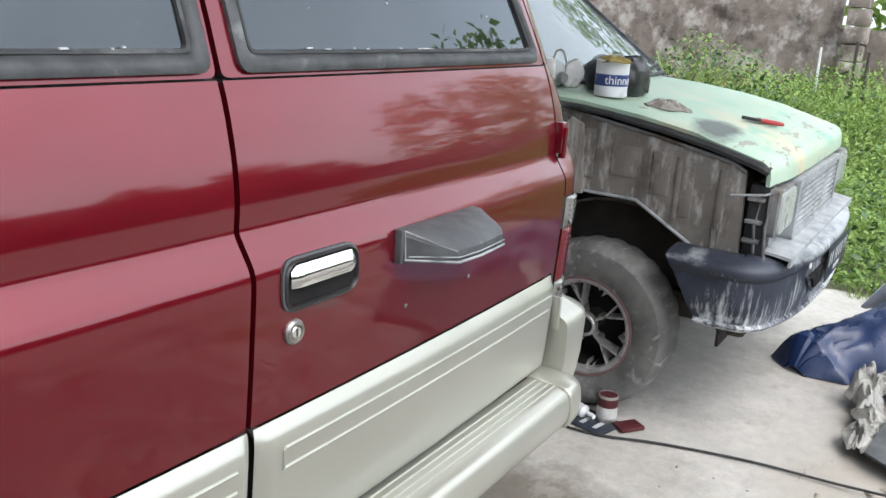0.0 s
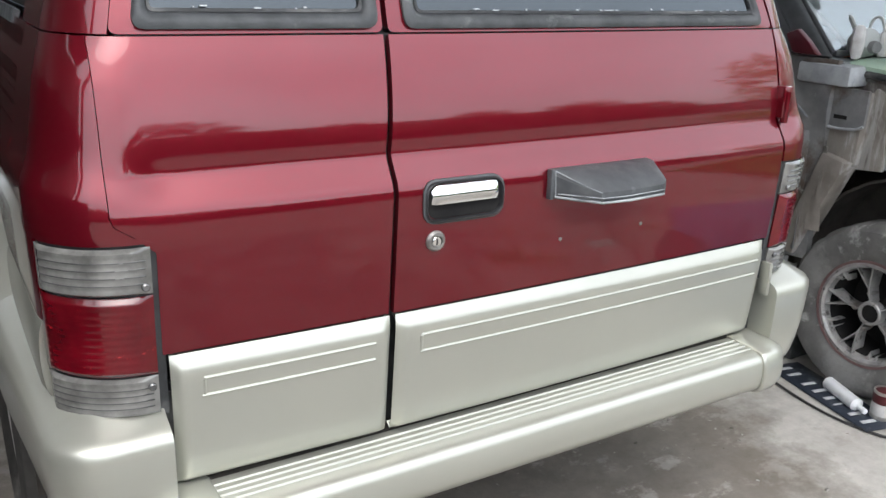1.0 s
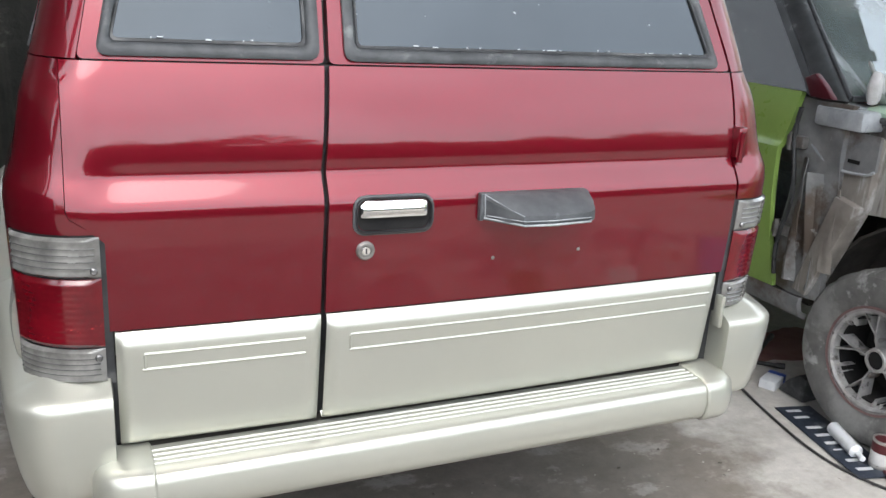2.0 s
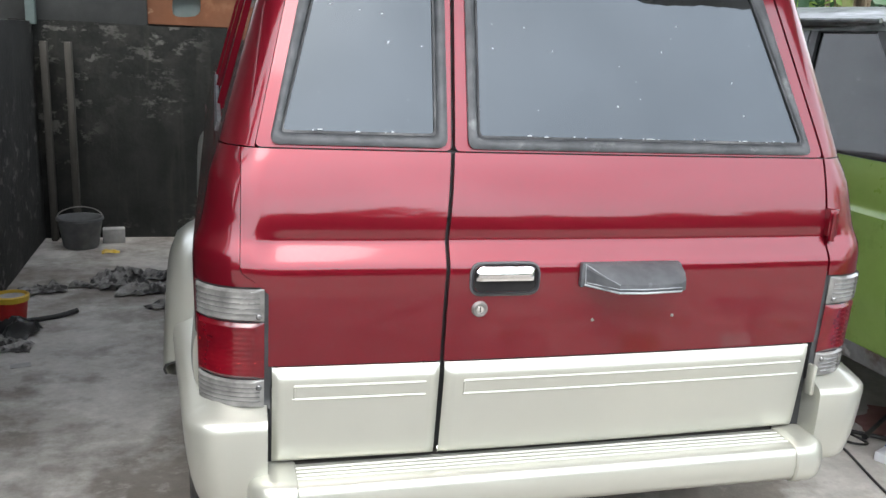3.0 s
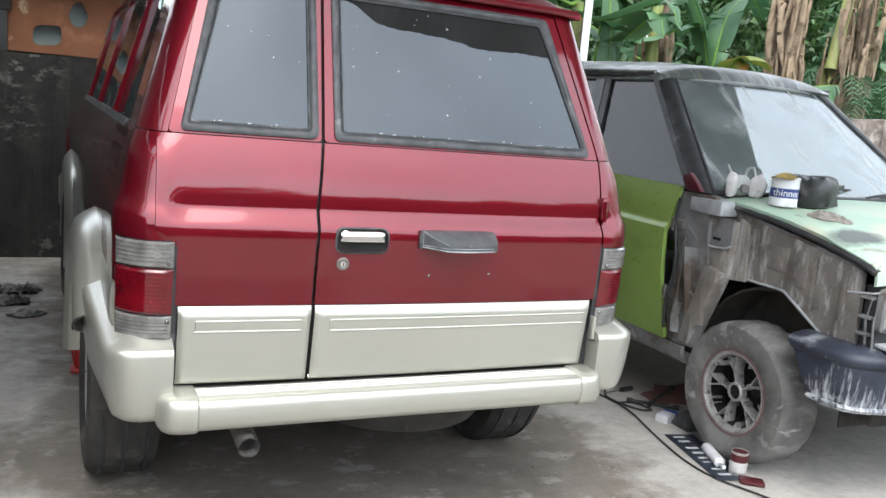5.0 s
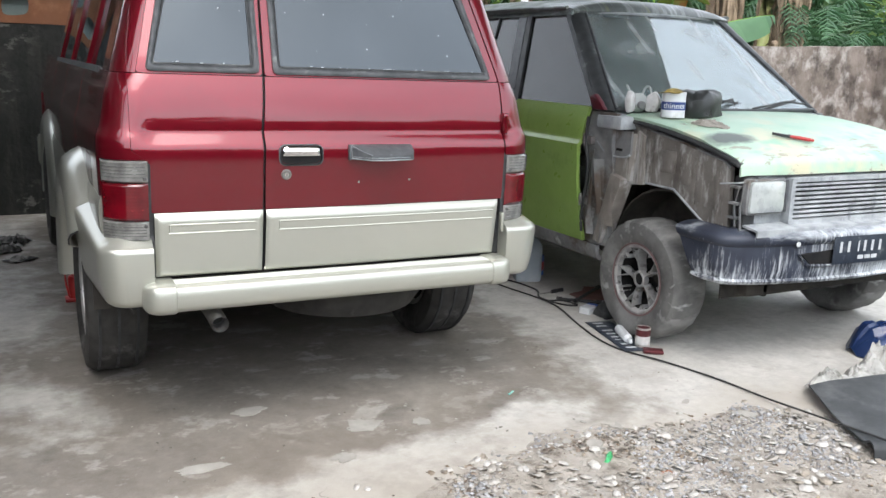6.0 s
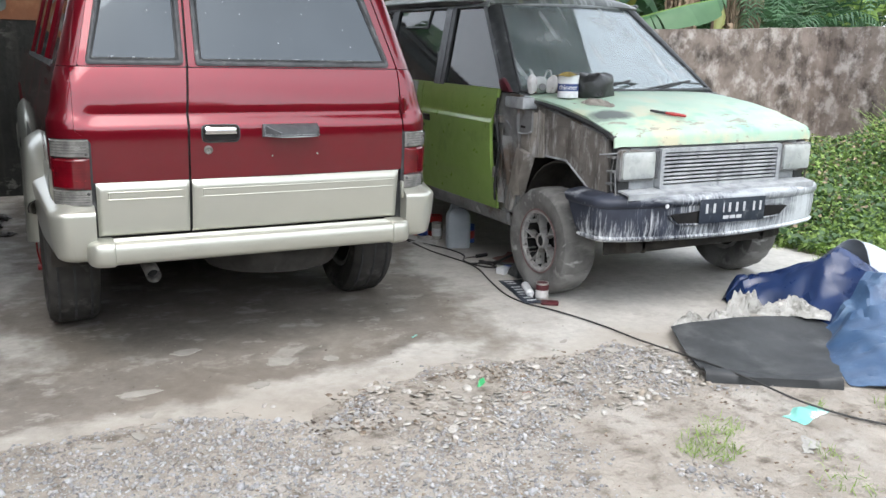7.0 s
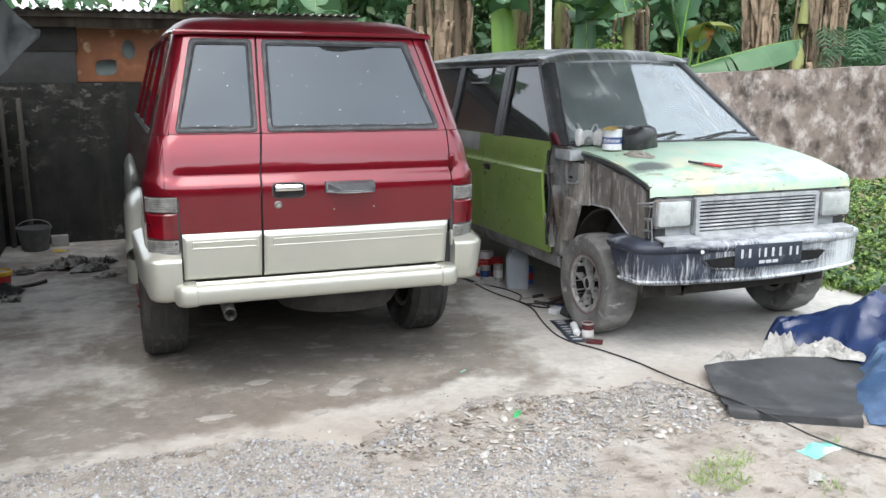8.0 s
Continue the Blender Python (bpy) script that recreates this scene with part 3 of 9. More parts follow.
def placements(rng, xyz, size, tilt=0.6):
    """Random turns and sizes at the given places."""
    n = len(xyz)
    a, b, c = rng.uniform(0, 2 * np.pi, n), rng.uniform(-tilt, tilt, n), rng.uniform(-tilt, tilt, n)
    ca, sa, cb, sb, cc, sc = np.cos(a), np.sin(a), np.cos(b), np.sin(b), np.cos(c), np.sin(c)
    Z, I = np.zeros(n), np.ones(n)
    Rz = np.stack([np.stack([ca, -sa, Z], 1), np.stack([sa, ca, Z], 1), np.stack([Z, Z, I], 1)], 1)
    Rx = np.stack([np.stack([I, Z, Z], 1), np.stack([Z, cb, -sb], 1), np.stack([Z, sb, cb], 1)], 1)
    Ry = np.stack([np.stack([cc, Z, sc], 1), np.stack([Z, I, Z], 1), np.stack([-sc, Z, cc], 1)], 1)
    R = Rz @ Rx @ Ry
    M = np.zeros((n, 4, 4))
    M[:, :3, :3] = R * np.asarray(size, float).reshape(-1, 1, 1)
    M[:, :3, 3] = xyz
    M[:, 3, 3] = 1
    return M


# ---- the yard: ground, slab, walls, roofs ----
def pebble_material(name, tones):
    m, n, l, b = nodes_of(name)
    isl = n.new("ShaderNodeNewGeometry").outputs["Random Per Island"]
    co = n.new("ShaderNodeTexCoord").outputs["Object"]
    k = len(tones)
    col = ramp(n, l, isl, [((i + 0.5) / k, c) for i, c in enumerate(tones)])
    g = ramp(n, l, noise_tex(n, l, co, 90.0, 4.0), ((0.3, grey(0.75)), (0.7, grey(1.1))))
    l.new(mixed(n, l, 1.0, col, g, "MULTIPLY"), b.inputs["Base Color"])
    b.inputs["Roughness"].default_value = 0.9
    return m


GROUND = surface("dusty_earth_and_grit", (0.215, 0.190, 0.160), (0.365, 0.330, 0.286), rough=0.95, scale=5.0, bump=0.9, bump_scale=45, bump_dist=0.02, stain=(0.36, 0.335, 0.30), stain_scale=3.0,
                 stain_range=(0.52, 0.66), stain2=(0.115, 0.096, 0.076), stain2_scale=11.0, stain2_range=(0.52, 0.70))


def worn_slab():
    """Grey slab whose pale cement skin has worn off in blotches, mostly kept towards its outer corner."""
    m, n, l, b = nodes_of("worn_concrete_slab")
    co = n.new("ShaderNodeTexCoord").outputs["Object"]
    sep = n.new("ShaderNodeSeparateXYZ")
    l.new(co, sep.inputs[0])

    def calc(op, a, c):
        k = n.new("ShaderNodeMath")
        k.operation = op
        for s, v in zip(k.inputs, (a, c)):
            if isinstance(v, (int, float)):
                s.default_value = v
            else:
                l.new(v, s)
        return k.outputs[0]
    grain = noise_tex(n, l, co, 2.4, 8.0, 0.62)
    col = ramp(n, l, grain, ((0.3, (0.145, 0.126, 0.106)), (0.7, (0.250, 0.226, 0.196))))
    blot = noise_tex(n, l, co, 3.3, 7.0, 0.66)
    col = mixed(n, l, ramp(n, l, blot, ((0.56, grey(0)), (0.68, grey(0.55)))), col, (0.105, 0.094, 0.080))
    # the skim is kept beside the second car and in a strip along the broken outer edge
    east = calc("SUBTRACT", calc("SUBTRACT", sep.outputs[0], 1.33), calc("MULTIPLY", calc("MAXIMUM", sep.outputs[1], 0.0), 0.2))
    rim = calc("MULTIPLY", calc("SUBTRACT", calc("SUBTRACT", calc("MULTIPLY", calc("MAXIMUM", sep.outputs[0], 0.0), 0.18), 0.45), sep.outputs[1]), 1.5)
    west = calc("MINIMUM", calc("MINIMUM", calc("MULTIPLY", calc("SUBTRACT", -0.72, sep.outputs[0]), 0.6), 0.02), calc("MULTIPLY", calc("SUBTRACT", sep.outputs[1], 0.45), 0.35))
    lie = calc("ADD", 0.25, calc("MINIMUM", calc("MAXIMUM", calc("MULTIPLY", calc("MAXIMUM", calc("MAXIMUM", east, calc("MINIMUM", rim, 0.05)), west), 1.1), -0.5), 0.45))
    big = noise_tex(n, l, co, 1.5, 8.0, 0.62)
    fine = noise_tex(n, l, co, 7.0, 6.0, 0.7)
    f = calc("ADD", calc("ADD", big, lie), calc("MULTIPLY", fine, 0.35))
    pale = ramp(n, l, noise_tex(n, l, co, 6.0, 6.0, 0.6), ((0.3, (0.385, 0.368, 0.336)), (0.7, (0.50, 0.482, 0.445))))
    kept = ramp(n, l, f, ((0.84, grey(0)), (1.02, grey(1))))
    col = mixed(n, l, kept, col, pale)
    # scuffs of cement dust, drawn out along the slab, and cracks near its broken edge
    scuff = noise_tex(n, l, co, 4.5, 8.0, 0.7, (0.9, 1.2, 1))
    col = mixed(n, l, ramp(n, l, scuff, ((0.54, grey(0)), (0.60, grey(0.7)))), col, (0.37, 0.348, 0.315))
    grit = noise_tex(n, l, co, 22.0, 8.0, 0.75)
    col = mixed(n, l, 1.0, col, ramp(n, l, grit, ((0.25, grey(0.78)), (0.75, grey(1.16)))), "MULTIPLY")
    damp = noise_tex(n, l, co, 1.1, 6.0, 0.6)
    wet = calc("MULTIPLY", ramp(n, l, damp, ((0.49, grey(0)), (0.58, grey(0.5)))), calc("SUBTRACT", 1.0, calc("MULTIPLY", kept, 0.75)))
    col = mixed(n, l, wet, col, (0.150, 0.126, 0.10))
    # earth trodden over the slab along its outer edge
    trod = calc("ADD", calc("MULTIPLY", sep.outputs[1], -1.0), calc("MULTIPLY", calc("SUBTRACT", big, 0.5), 0.9))
    col = mixed(n, l, ramp(n, l, trod, ((0.36, grey(0)), (0.60, grey(0.75)))), col, mixed(n, l, fine, (0.23, 0.20, 0.165), (0.40, 0.365, 0.315)))
    warp = n.new("ShaderNodeTexNoise")
    warp.inputs["Scale"].default_value, warp.inputs["Detail"].default_value = 6.0, 5.0
    l.new(co, warp.inputs["Vector"])
    bend = n.new("ShaderNodeVectorMath")
    bend.operation = "MULTIPLY_ADD"
    l.new(warp.outputs["Color"], bend.inputs[0])
    bend.inputs[1].default_value = (0.35, 0.35, 0.0)
    l.new(co, bend.inputs[2])
    vor = n.new("ShaderNodeTexVoronoi")
    vor.feature = "DISTANCE_TO_EDGE"
    vor.inputs["Scale"].default_value = 2.6
    l.new(bend.outputs[0], vor.inputs["Vector"])
    near = calc("ADD", calc("MULTIPLY", sep.outputs[1], -0.75), big)
    line = calc("MULTIPLY", ramp(n, l, vor.outputs["Distance"], ((0.001, grey(0.9)), (0.007, grey(0)))), ramp(n, l, near, ((0.94, grey(0)), (1.0, grey(1)))))
    col = mixed(n, l, line, col, (0.05, 0.045, 0.04))
    l.new(col, b.inputs["Base Color"])
    l.new(ramp(n, l, fine, ((0.3, grey(0.5)), (0.7, grey(0.85)))), b.inputs["Roughness"])
    bp = n.new("ShaderNodeBump")
    bp.inputs["Strength"].default_value, bp.inputs["Distance"].default_value = 0.5, 0.004
    l.new(calc("ADD", noise_tex(n, l, co, 70.0, 5.0, 0.65), calc("MULTIPLY", f, 1.2)), bp.inputs["Height"])
    l.new(bp.outputs[0], b.inputs["Normal"])
    return m


CEMENT = surface("pale_cement_skim", (0.25, 0.234, 0.208), (0.35, 0.332, 0.30), rough=0.8, scale=9, bump=0.35, bump_scale=50, bump_dist=0.004, stain=(0.33, 0.31, 0.275), stain_scale=3.0,
                 stain_range=(0.55, 0.7), stain2=(0.26, 0.25, 0.22), stain2_scale=8.0)
PEBBLES = pebble_material("mixed_grit", [(0.36, 0.36, 0.365), (0.20, 0.20, 0.205), (0.40, 0.39, 0.38), (0.31, 0.285, 0.255), (0.165, 0.16, 0.16), (0.34, 0.325, 0.305), (0.25, 0.215, 0.185), (0.37, 0.375, 0.38), (0.20, 0.20, 0.205), (0.42, 0.42, 0.42)])


def edge_wobble(points, step, amp, seed):
    """The outline of an uneven patch: the points joined and roughened."""
    out = []
    k = len(points)
    for i in range(k):
        a, b = Vector(points[i]).to_2d(), Vector(points[(i + 1) % k]).to_2d()
        n = max(1, int((b - a).length / step))
        nrm = Vector((-(b - a).y, (b - a).x)).normalized()
        for j in range(n):
            p = a.lerp(b, j / n)
            w = noise.noise(Vector((p.x * 3.1, p.y * 3.1, seed))) + 0.6 * noise.noise(Vector((p.x * 9.7, p.y * 9.7, seed + 5))) + 0.4 * noise.noise(Vector((p.x * 27, p.y * 27, seed + 9)))
            out.append(p + nrm * w * amp)
    return out


def patch(name, outline, z0, z1, material, parent=None, label=""):
    bm = bmesh.new()
    prism([(p.x, p.y) for p in outline], 2, z0, z1, bm=bm)
    return part(name, bm, material, parent, label, smooth=20)


def ground_rise(x, y):
    """How far the earth stands above its general level: nearly flush with the slab along its edge."""
    far = max(0.0, min(1.0, (-1.0 - y) / 1.0))
    return 0.024 + 0.006 * max(0.0, min(1.0, (-0.5 - y) / 0.12)) - 0.012 * far + (0.3 + 0.7 * far) * (0.014 * noise.noise(Vector((x, y, 0)) * 1.7) + 0.009 * noise.noise(Vector((x, y, 0)) * 5.1))


def ground_sheet():
    far = [20, 60, 200, 600]
    xs = [-v for v in far[::-1]] + list(np.arange(-6, 13.01, 0.12)) + [v + 6 for v in far]
    ys = [-v for v in far[::-1]] + list(np.arange(-7, 0.6, 0.08)) + list(np.arange(0.8, 8.1, 0.4)) + [v for v in far]
    X, Y = np.meshgrid(xs, ys, indexing="ij")
    Z = np.full(X.shape, -0.03)
    for i in range(X.shape[0]):
        for j in range(X.shape[1]):
            if abs(X[i, j]) < 13 and -7 < Y[i, j] < 0.6:
                Z[i, j] = -0.03 + (ground_rise(X[i, j], Y[i, j]) if Y[i, j] < -0.3 else 0.0)
    bm = bmesh.new()
    add_grid(bm, np.stack([X, Y, Z], 2))
    return tagged(part("ground", bm, GROUND, smooth=60), "dusty earth and grit ground with scattered stones", "ground", kind="structure")


ground_sheet()
slab = patch("pavement", edge_wobble([(-1.62, -0.62), (-0.95, -0.56), (-0.16, -0.56), (0.27, -0.82), (0.5, -0.6), (0.84, -0.46), (1.3, -0.56), (1.75, -0.55), (1.9, -0.98), (2.5, -1.35), (3.3, -1.2),
                                      (4.0, -0.7), (4.02, 0.6), (4.1, 2.4), (4.0, 5.28), (-1.62, 5.28)], 0.018, 0.055, 3.0), -0.06, 0.0, worn_slab())
tagged(slab, "worn grey concrete yard slab with stains and a broken edge", "concrete slab", kind="structure")


def blob(x, y, w, h, seed, n=40):
    """An irregular rounded outline."""
    out = []
    for k in range(n):
        a = 2 * math.pi * k / n
        f = 0.75 + 0.40 * noise.noise(Vector((math.cos(a) * 1.1, math.sin(a) * 1.1, seed))) + 0.22 * noise.noise(Vector((math.cos(a) * 3.3, math.sin(a) * 3.3, seed + 4)))
        out.append(Vector((x + w / 2 * f * math.cos(a), y + h / 2 * f * math.sin(a))))
    return out


# remnants of cement skim on the slab, and crust broken up along its edge
for _x, _y, _w, _h, _s in ((0.30, -0.15, 0.17, 0.13, 1.0), (0.50, -0.2, 0.09, 0.08, 2.0), (-0.05, 0.12, 0.15, 0.09, 4.0), (0.15, -0.36, 0.10, 0.08, 7.0), (-0.28, -0.26, 0.20, 0.07, 9.0)):
    patch("cement_patch", blob(_x, _y, _w, _h, _s + 20), -0.02, 0.003, CEMENT, slab, "pale cement skim")
_rng = random.Random(8)
for _k in range(32):
    _x = _rng.uniform(-0.5, 1.75)
    _e = float(np.interp(_x, [-1.6, -0.9, -0.16, 0.27, 0.5, 0.84, 1.3, 1.75], [-0.62, -0.58, -0.58, -0.84, -0.62, -0.47, -0.57, -0.56]))
    _w = _rng.uniform(0.03, 0.11)
    _p = patch("crust_piece", blob(0, 0, _w, _w * _rng.uniform(0.45, 0.8), _k * 3.1, 14), -0.012, 0.005, CEMENT, slab)
    _p.matrix_world = pose(_x, _e + _rng.gauss(-0.02, 0.07), _rng.uniform(-0.008, 0.0), _rng.uniform(-4, 4), _rng.uniform(-4, 4), _rng.uniform(0, 360))


def stones(name, count, lo, hi, seed, region, label):
    rng = np.random.default_rng(seed)
    tv = np.array([(-1, -0.8, -0.5), (0.9, -1, -0.4), (1, 0.8, -0.5), (-0.8, 1, -0.4), (-0.7, -0.5, 0.6), (0.6, -0.6, 0.5), (0.7, 0.5, 0.7), (-0.5, 0.6, 0.5)])
    tf = [(0, 3, 2, 1), (4, 5, 6, 7), (0, 1, 5, 4), (1, 2, 6, 5), (2, 3, 7, 6), (3, 0, 4, 7)]
    x0, x1, y0, y1 = region
    pts = np.c_[rng.uniform(x0, x1, count * 3), rng.uniform(y0, y1, count * 3)]
    keep = []
    for x, y in pts:
        w = noise.noise(Vector((x * 1.4, y * 1.8, 40))) + 0.5 * noise.noise(Vector((x * 4, y * 4, 11)))
        edge = float(np.interp(x, [-1.6, -0.9, -0.16, 0.27, 0.5, 0.84, 1.3, 1.75, 1.9, 2.5], [-0.62, -0.58, -0.58, -0.84, -0.62, -0.47, -0.57, -0.56, -1.0, -1.38]))
        if y < edge + 0.05 and w > -0.2 + rng.uniform(-0.3, 0.1) + 0.55 * max(0.0, min(1.0, (x - 0.55) / 0.4)) - 0.15 * (x < 0.5) * (y < -0.7):
            keep.append((x, y))
        if len(keep) >= count:
            break
    pts = np.array(keep)
    size = lo * (hi / lo) ** (rng.uniform(0, 1, len(pts)) ** 2.2)
    z = np.array([-0.03 + ground_rise(x, y) for x, y in pts])
    M = placements(rng, np.c_[pts, z + size * 0.3], size, 0.7)
    M[:, :3, 2] *= rng.uniform(0.4, 0.9, len(pts))[:, None]
    return tagged(scatter(name, tv, tf, M, PEBBLES), label, "gravel", kind="stuff")


stones("gravel", 46000, 0.0021, 0.0092, 5, (-1.5, 2.6, -2.6, -0.4), "loose pale grit and gravel along the slab's edge")
stones("rubble", 420, 0.006, 0.017, 6, (-1.2, 2.4, -1.9, -0.4), "broken mortar and stone rubble on the earth")


def flakes(name, count, region, tones, lo, hi, seed, label):
    """Thin broken scraps lying about: dry leaf, chips of mortar and paper."""
    rng = np.random.default_rng(seed)
    tv = np.array([(-1, -0.5, 0), (0.1, -0.75, 0.12), (1, -0.2, 0.0), (0.7, 0.5, 0.16), (-0.2, 0.7, 0.03), (-0.9, 0.35, 0.14), (-1, -0.5, 0.05), (0.1, -0.75, 0.17), (1, -0.2, 0.05), (0.7, 0.5, 0.21), (-0.2, 0.7, 0.08), (-0.9, 0.35, 0.19)])
    tf = [(6, 7, 8, 9), (6, 9, 10, 11), (0, 3, 2, 1), (0, 5, 4, 3), (0, 1, 7, 6), (1, 2, 8, 7), (2, 3, 9, 8), (3, 4, 10, 9), (4, 5, 11, 10), (5, 0, 6, 11)]
    x0, x1, y0, y1 = region
    pts = np.c_[rng.uniform(x0, x1, count * 4), rng.uniform(y0, y1, count * 4)]
    k = np.array([noise.noise(Vector((x * 2.1, y * 3.0, seed))) + 0.5 * noise.noise(Vector((x * 6, y * 6, seed + 3))) for x, y in pts])
    pts = pts[k > 0.05 + rng.uniform(-0.25, 0.25, len(pts))][:count]
    size = rng.uniform(lo, hi, len(pts)) * rng.uniform(0.6, 1.0, len(pts))
    z = np.array([(-0.03 + ground_rise(x, y)) if y < -0.45 else 0.0 for x, y in pts])
    M = placements(rng, np.c_[pts, z + size * 0.25], size, 0.35)
    return tagged(scatter(name, tv, tf, M, pebble_material(name + "_tones", tones)), label, "debris", kind="stuff")


flakes("mortar_chips", 420, (0.1, 2.0, -1.15, -0.5), [(0.46, 0.44, 0.40), (0.36, 0.33, 0.29), (0.50, 0.48, 0.45), (0.30, 0.26, 0.21)], 0.008, 0.026, 61, "pale chips of mortar and shell along the slab's edge")
flakes("debris_heap", 300, (0.35, 1.25, -0.95, -0.55), [(0.20, 0.15, 0.11), (0.33, 0.28, 0.22), (0.13, 0.10, 0.08), (0.44, 0.40, 0.35)], 0.005, 0.017, 66, "dry leaf and mortar debris swept to the slab's edge")
flakes("dark_debris", 90, (0.20, 0.52, -0.90, -0.72), [(0.07, 0.052, 0.04), (0.13, 0.10, 0.078), (0.05, 0.042, 0.036), (0.22, 0.18, 0.14)], 0.004, 0.013, 67, "dark leaf crumbs caught at the slab's broken corner")
flakes("leaf_litter", 1100, (-0.2, 2.4, -2.3, -0.5), [(0.15, 0.105, 0.07), (0.24, 0.18, 0.125), (0.10, 0.075, 0.055), (0.33, 0.27, 0.20)], 0.003, 0.010, 62, "brown scraps of dry leaf and twig in the grit")
flakes("slab_crumbs", 150, (-0.8, 1.7, -0.55, 0.5), [(0.34, 0.32, 0.28), (0.12, 0.105, 0.09), (0.40, 0.38, 0.35)], 0.003, 0.009, 63, "crumbs of mortar scattered over the slab")


def wall(name, x0, x1, y0, y1, z1, material, label, z0=-0.05, z2=None):
    """A rough masonry wall whose faces and crown are slightly uneven."""
    bm = bmesh.new()
    dx, dy = x1 - x0, y1 - y0
    along_x = dx > dy
    n, k = max(2, int(max(dx, dy) / 0.25)), 7
    rings = []
    for i in range(n + 1):
        s = i / n
        ring = []
        top = z1 + ((z2 or z1) - z1) * s
        prof = [(0, z0 + (top - z0) * j / k) for j in range(k + 1)] + [(1, z0 + (top - z0) * j / k) for j in range(k, -1, -1)]
        for side, z in prof:
            x = x0 + dx * (s if along_x else side)
            y = y0 + dy * (side if along_x else s)
            w = noise.noise(Vector((x * 1.3, y * 1.3, z * 1.7))) * 0.012
            if along_x:
                y += w
            else:
                x += w
            if z > top - 0.01:
                z += noise.noise(Vector((x * 2.1, y * 2.1, 3))) * 0.018
            ring.append((x, y, z))
        rings.append(ring)
    vs = add_grid(bm, rings, closed_v=True)
    bm.faces.new(vs[0])
    bm.faces.new(vs[-1][::-1])
    return tagged(part(name, bm, material, smooth=50), label, "wall", kind="structure")


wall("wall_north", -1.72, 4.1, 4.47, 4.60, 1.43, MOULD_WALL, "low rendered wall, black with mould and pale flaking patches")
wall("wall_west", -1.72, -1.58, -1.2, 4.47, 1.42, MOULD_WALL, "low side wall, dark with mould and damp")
# added to keep bright sky out of the red car's left-hand reflections
wall("wall_west_high", -2.62, -2.48, -1.0, 4.6, 2.74, PLASTER, "plain rendered wall added beyond the side wall to block the sky")
wall("wall_garden", 4.1, 10.0, 5.30, 5.45, 1.44, OLD_WALL, "weathered garden wall with flaking white render and brown stains", z2=1.63)
wall("wall_east", 10.0, 10.15, 0.86, 5.45, 1.64, OLD_WALL, "weathered garden wall with brown damp stains")
wall("wall_block", 10.02, 10.15, -9.0, 0.86, 1.32, OLD_WALL, "low grey block wall running on from the garden wall")
# unseen; added behind the viewpoint so the red car reflects something dark
wall("wall_south", -9.0, 10.15, -9.2, -9.0, 2.2, PLASTER, "unseen plain rendered wall added to close the yard")
# unseen as well, added on the far side
wall("wall_far_west", -9.2, -9.0, -9.2, 6.0, 2.2, PLASTER, "unseen plain rendered wall added to close the yard")

DARK_POST = surface("damp_dark_timber", (0.035, 0.033, 0.028), (0.095, 0.088, 0.075), rough=0.85, scale=8, bump=0.4, stretch=(1, 1, 0.15))
# piers on the walls
tagged(part("wall_pier", box(6.15, 6.45, 5.24, 5.30, -0.05, 1.47, 0.01), OLD_WALL), "rendered pier on the garden wall", "wall pier", kind="structure")
for _i, _z in enumerate(np.arange(0.0, 1.75, 0.19)):
    if _i == 0:
        _pier = tagged(part("block_pier", box(9.80, 9.99, 0.55, 0.78, -0.05, 0.02, 0.01), OLD_WALL), "pier of stacked grey blocks against the wall", "block pier", kind="structure")
    part("block", box(9.79 + 0.01 * (_i % 2), 9.995, 0.54 + 0.012 * (_i % 3), 0.79 - 0.01 * (_i % 2), _z + 0.025, _z + 0.205, 0.012), OLD_WALL, _pier)
for _x0, _x1 in ((-1.53, -1.49), (-1.385, -1.345)):
    tagged(part("timber_post", box(_x0, _x1, 4.37, 4.44, 0.0, 1.30, 0.008), DARK_POST), "old grey timber post standing against the mouldy wall", "post", "posts against the wall")


# the shed wall over the north wall: orange boards with two rough openings
def board_with_holes(x0, x1, z0, z1, y0, y1, holes):
    bm = bmesh.new()
    loops = [[(x0, z0), (x1, z0), (x1, z1), (x0, z1)]] + holes
    es = []
    for lp in loops:
        vs = [bm.verts.new((x, y0, z)) for x, z in lp]
        es += [bm.edges.new((vs[i], vs[(i + 1) % len(vs)])) for i in range(len(vs))]
    bmesh.ops.triangle_fill(bm, use_beauty=True, use_dissolve=False, edges=es)
    ext = bmesh.ops.extrude_face_region(bm, geom=list(bm.faces))
    bmesh.ops.translate(bm, vec=(0, y1 - y0, 0), verts=[v for v in ext["geom"] if isinstance(v, bmesh.types.BMVert)])
    return bm


_h1 = [(-0.441 + 0.062 * math.cos(a) * (1 - 0.35 * max(0, math.sin(a))), 1.722 + 0.088 * math.sin(a)) for a in np.linspace(0, 2 * math.pi, 14, endpoint=False)]
_h2 = [(-0.638 + 0.092 * math.copysign(abs(math.cos(a)) ** 0.6, math.cos(a)), 1.560 + 0.07 * math.copysign(abs(math.sin(a)) ** 0.6, math.sin(a)) + 0.1 * 0.12 * math.cos(a)) for a in np.linspace(0, 2 * math.pi, 16, endpoint=False)]
shed = base("shed_front", pose(0, 0, 0), "orange boarded shed front with dark boards above the wall", "shed")
part("orange_board", board_with_holes(-0.905, 1.72, 1.435, 1.90, 4.53, 4.56, [_h1, _h2]), ORANGE_WALL, shed, "orange painted board with two rough openings", smooth=20)
part("teal_board", box(-0.80, -0.30, 4.585, 4.60, 1.45, 1.86), TEAL_PANE, shed, "dull teal board behind the openings")
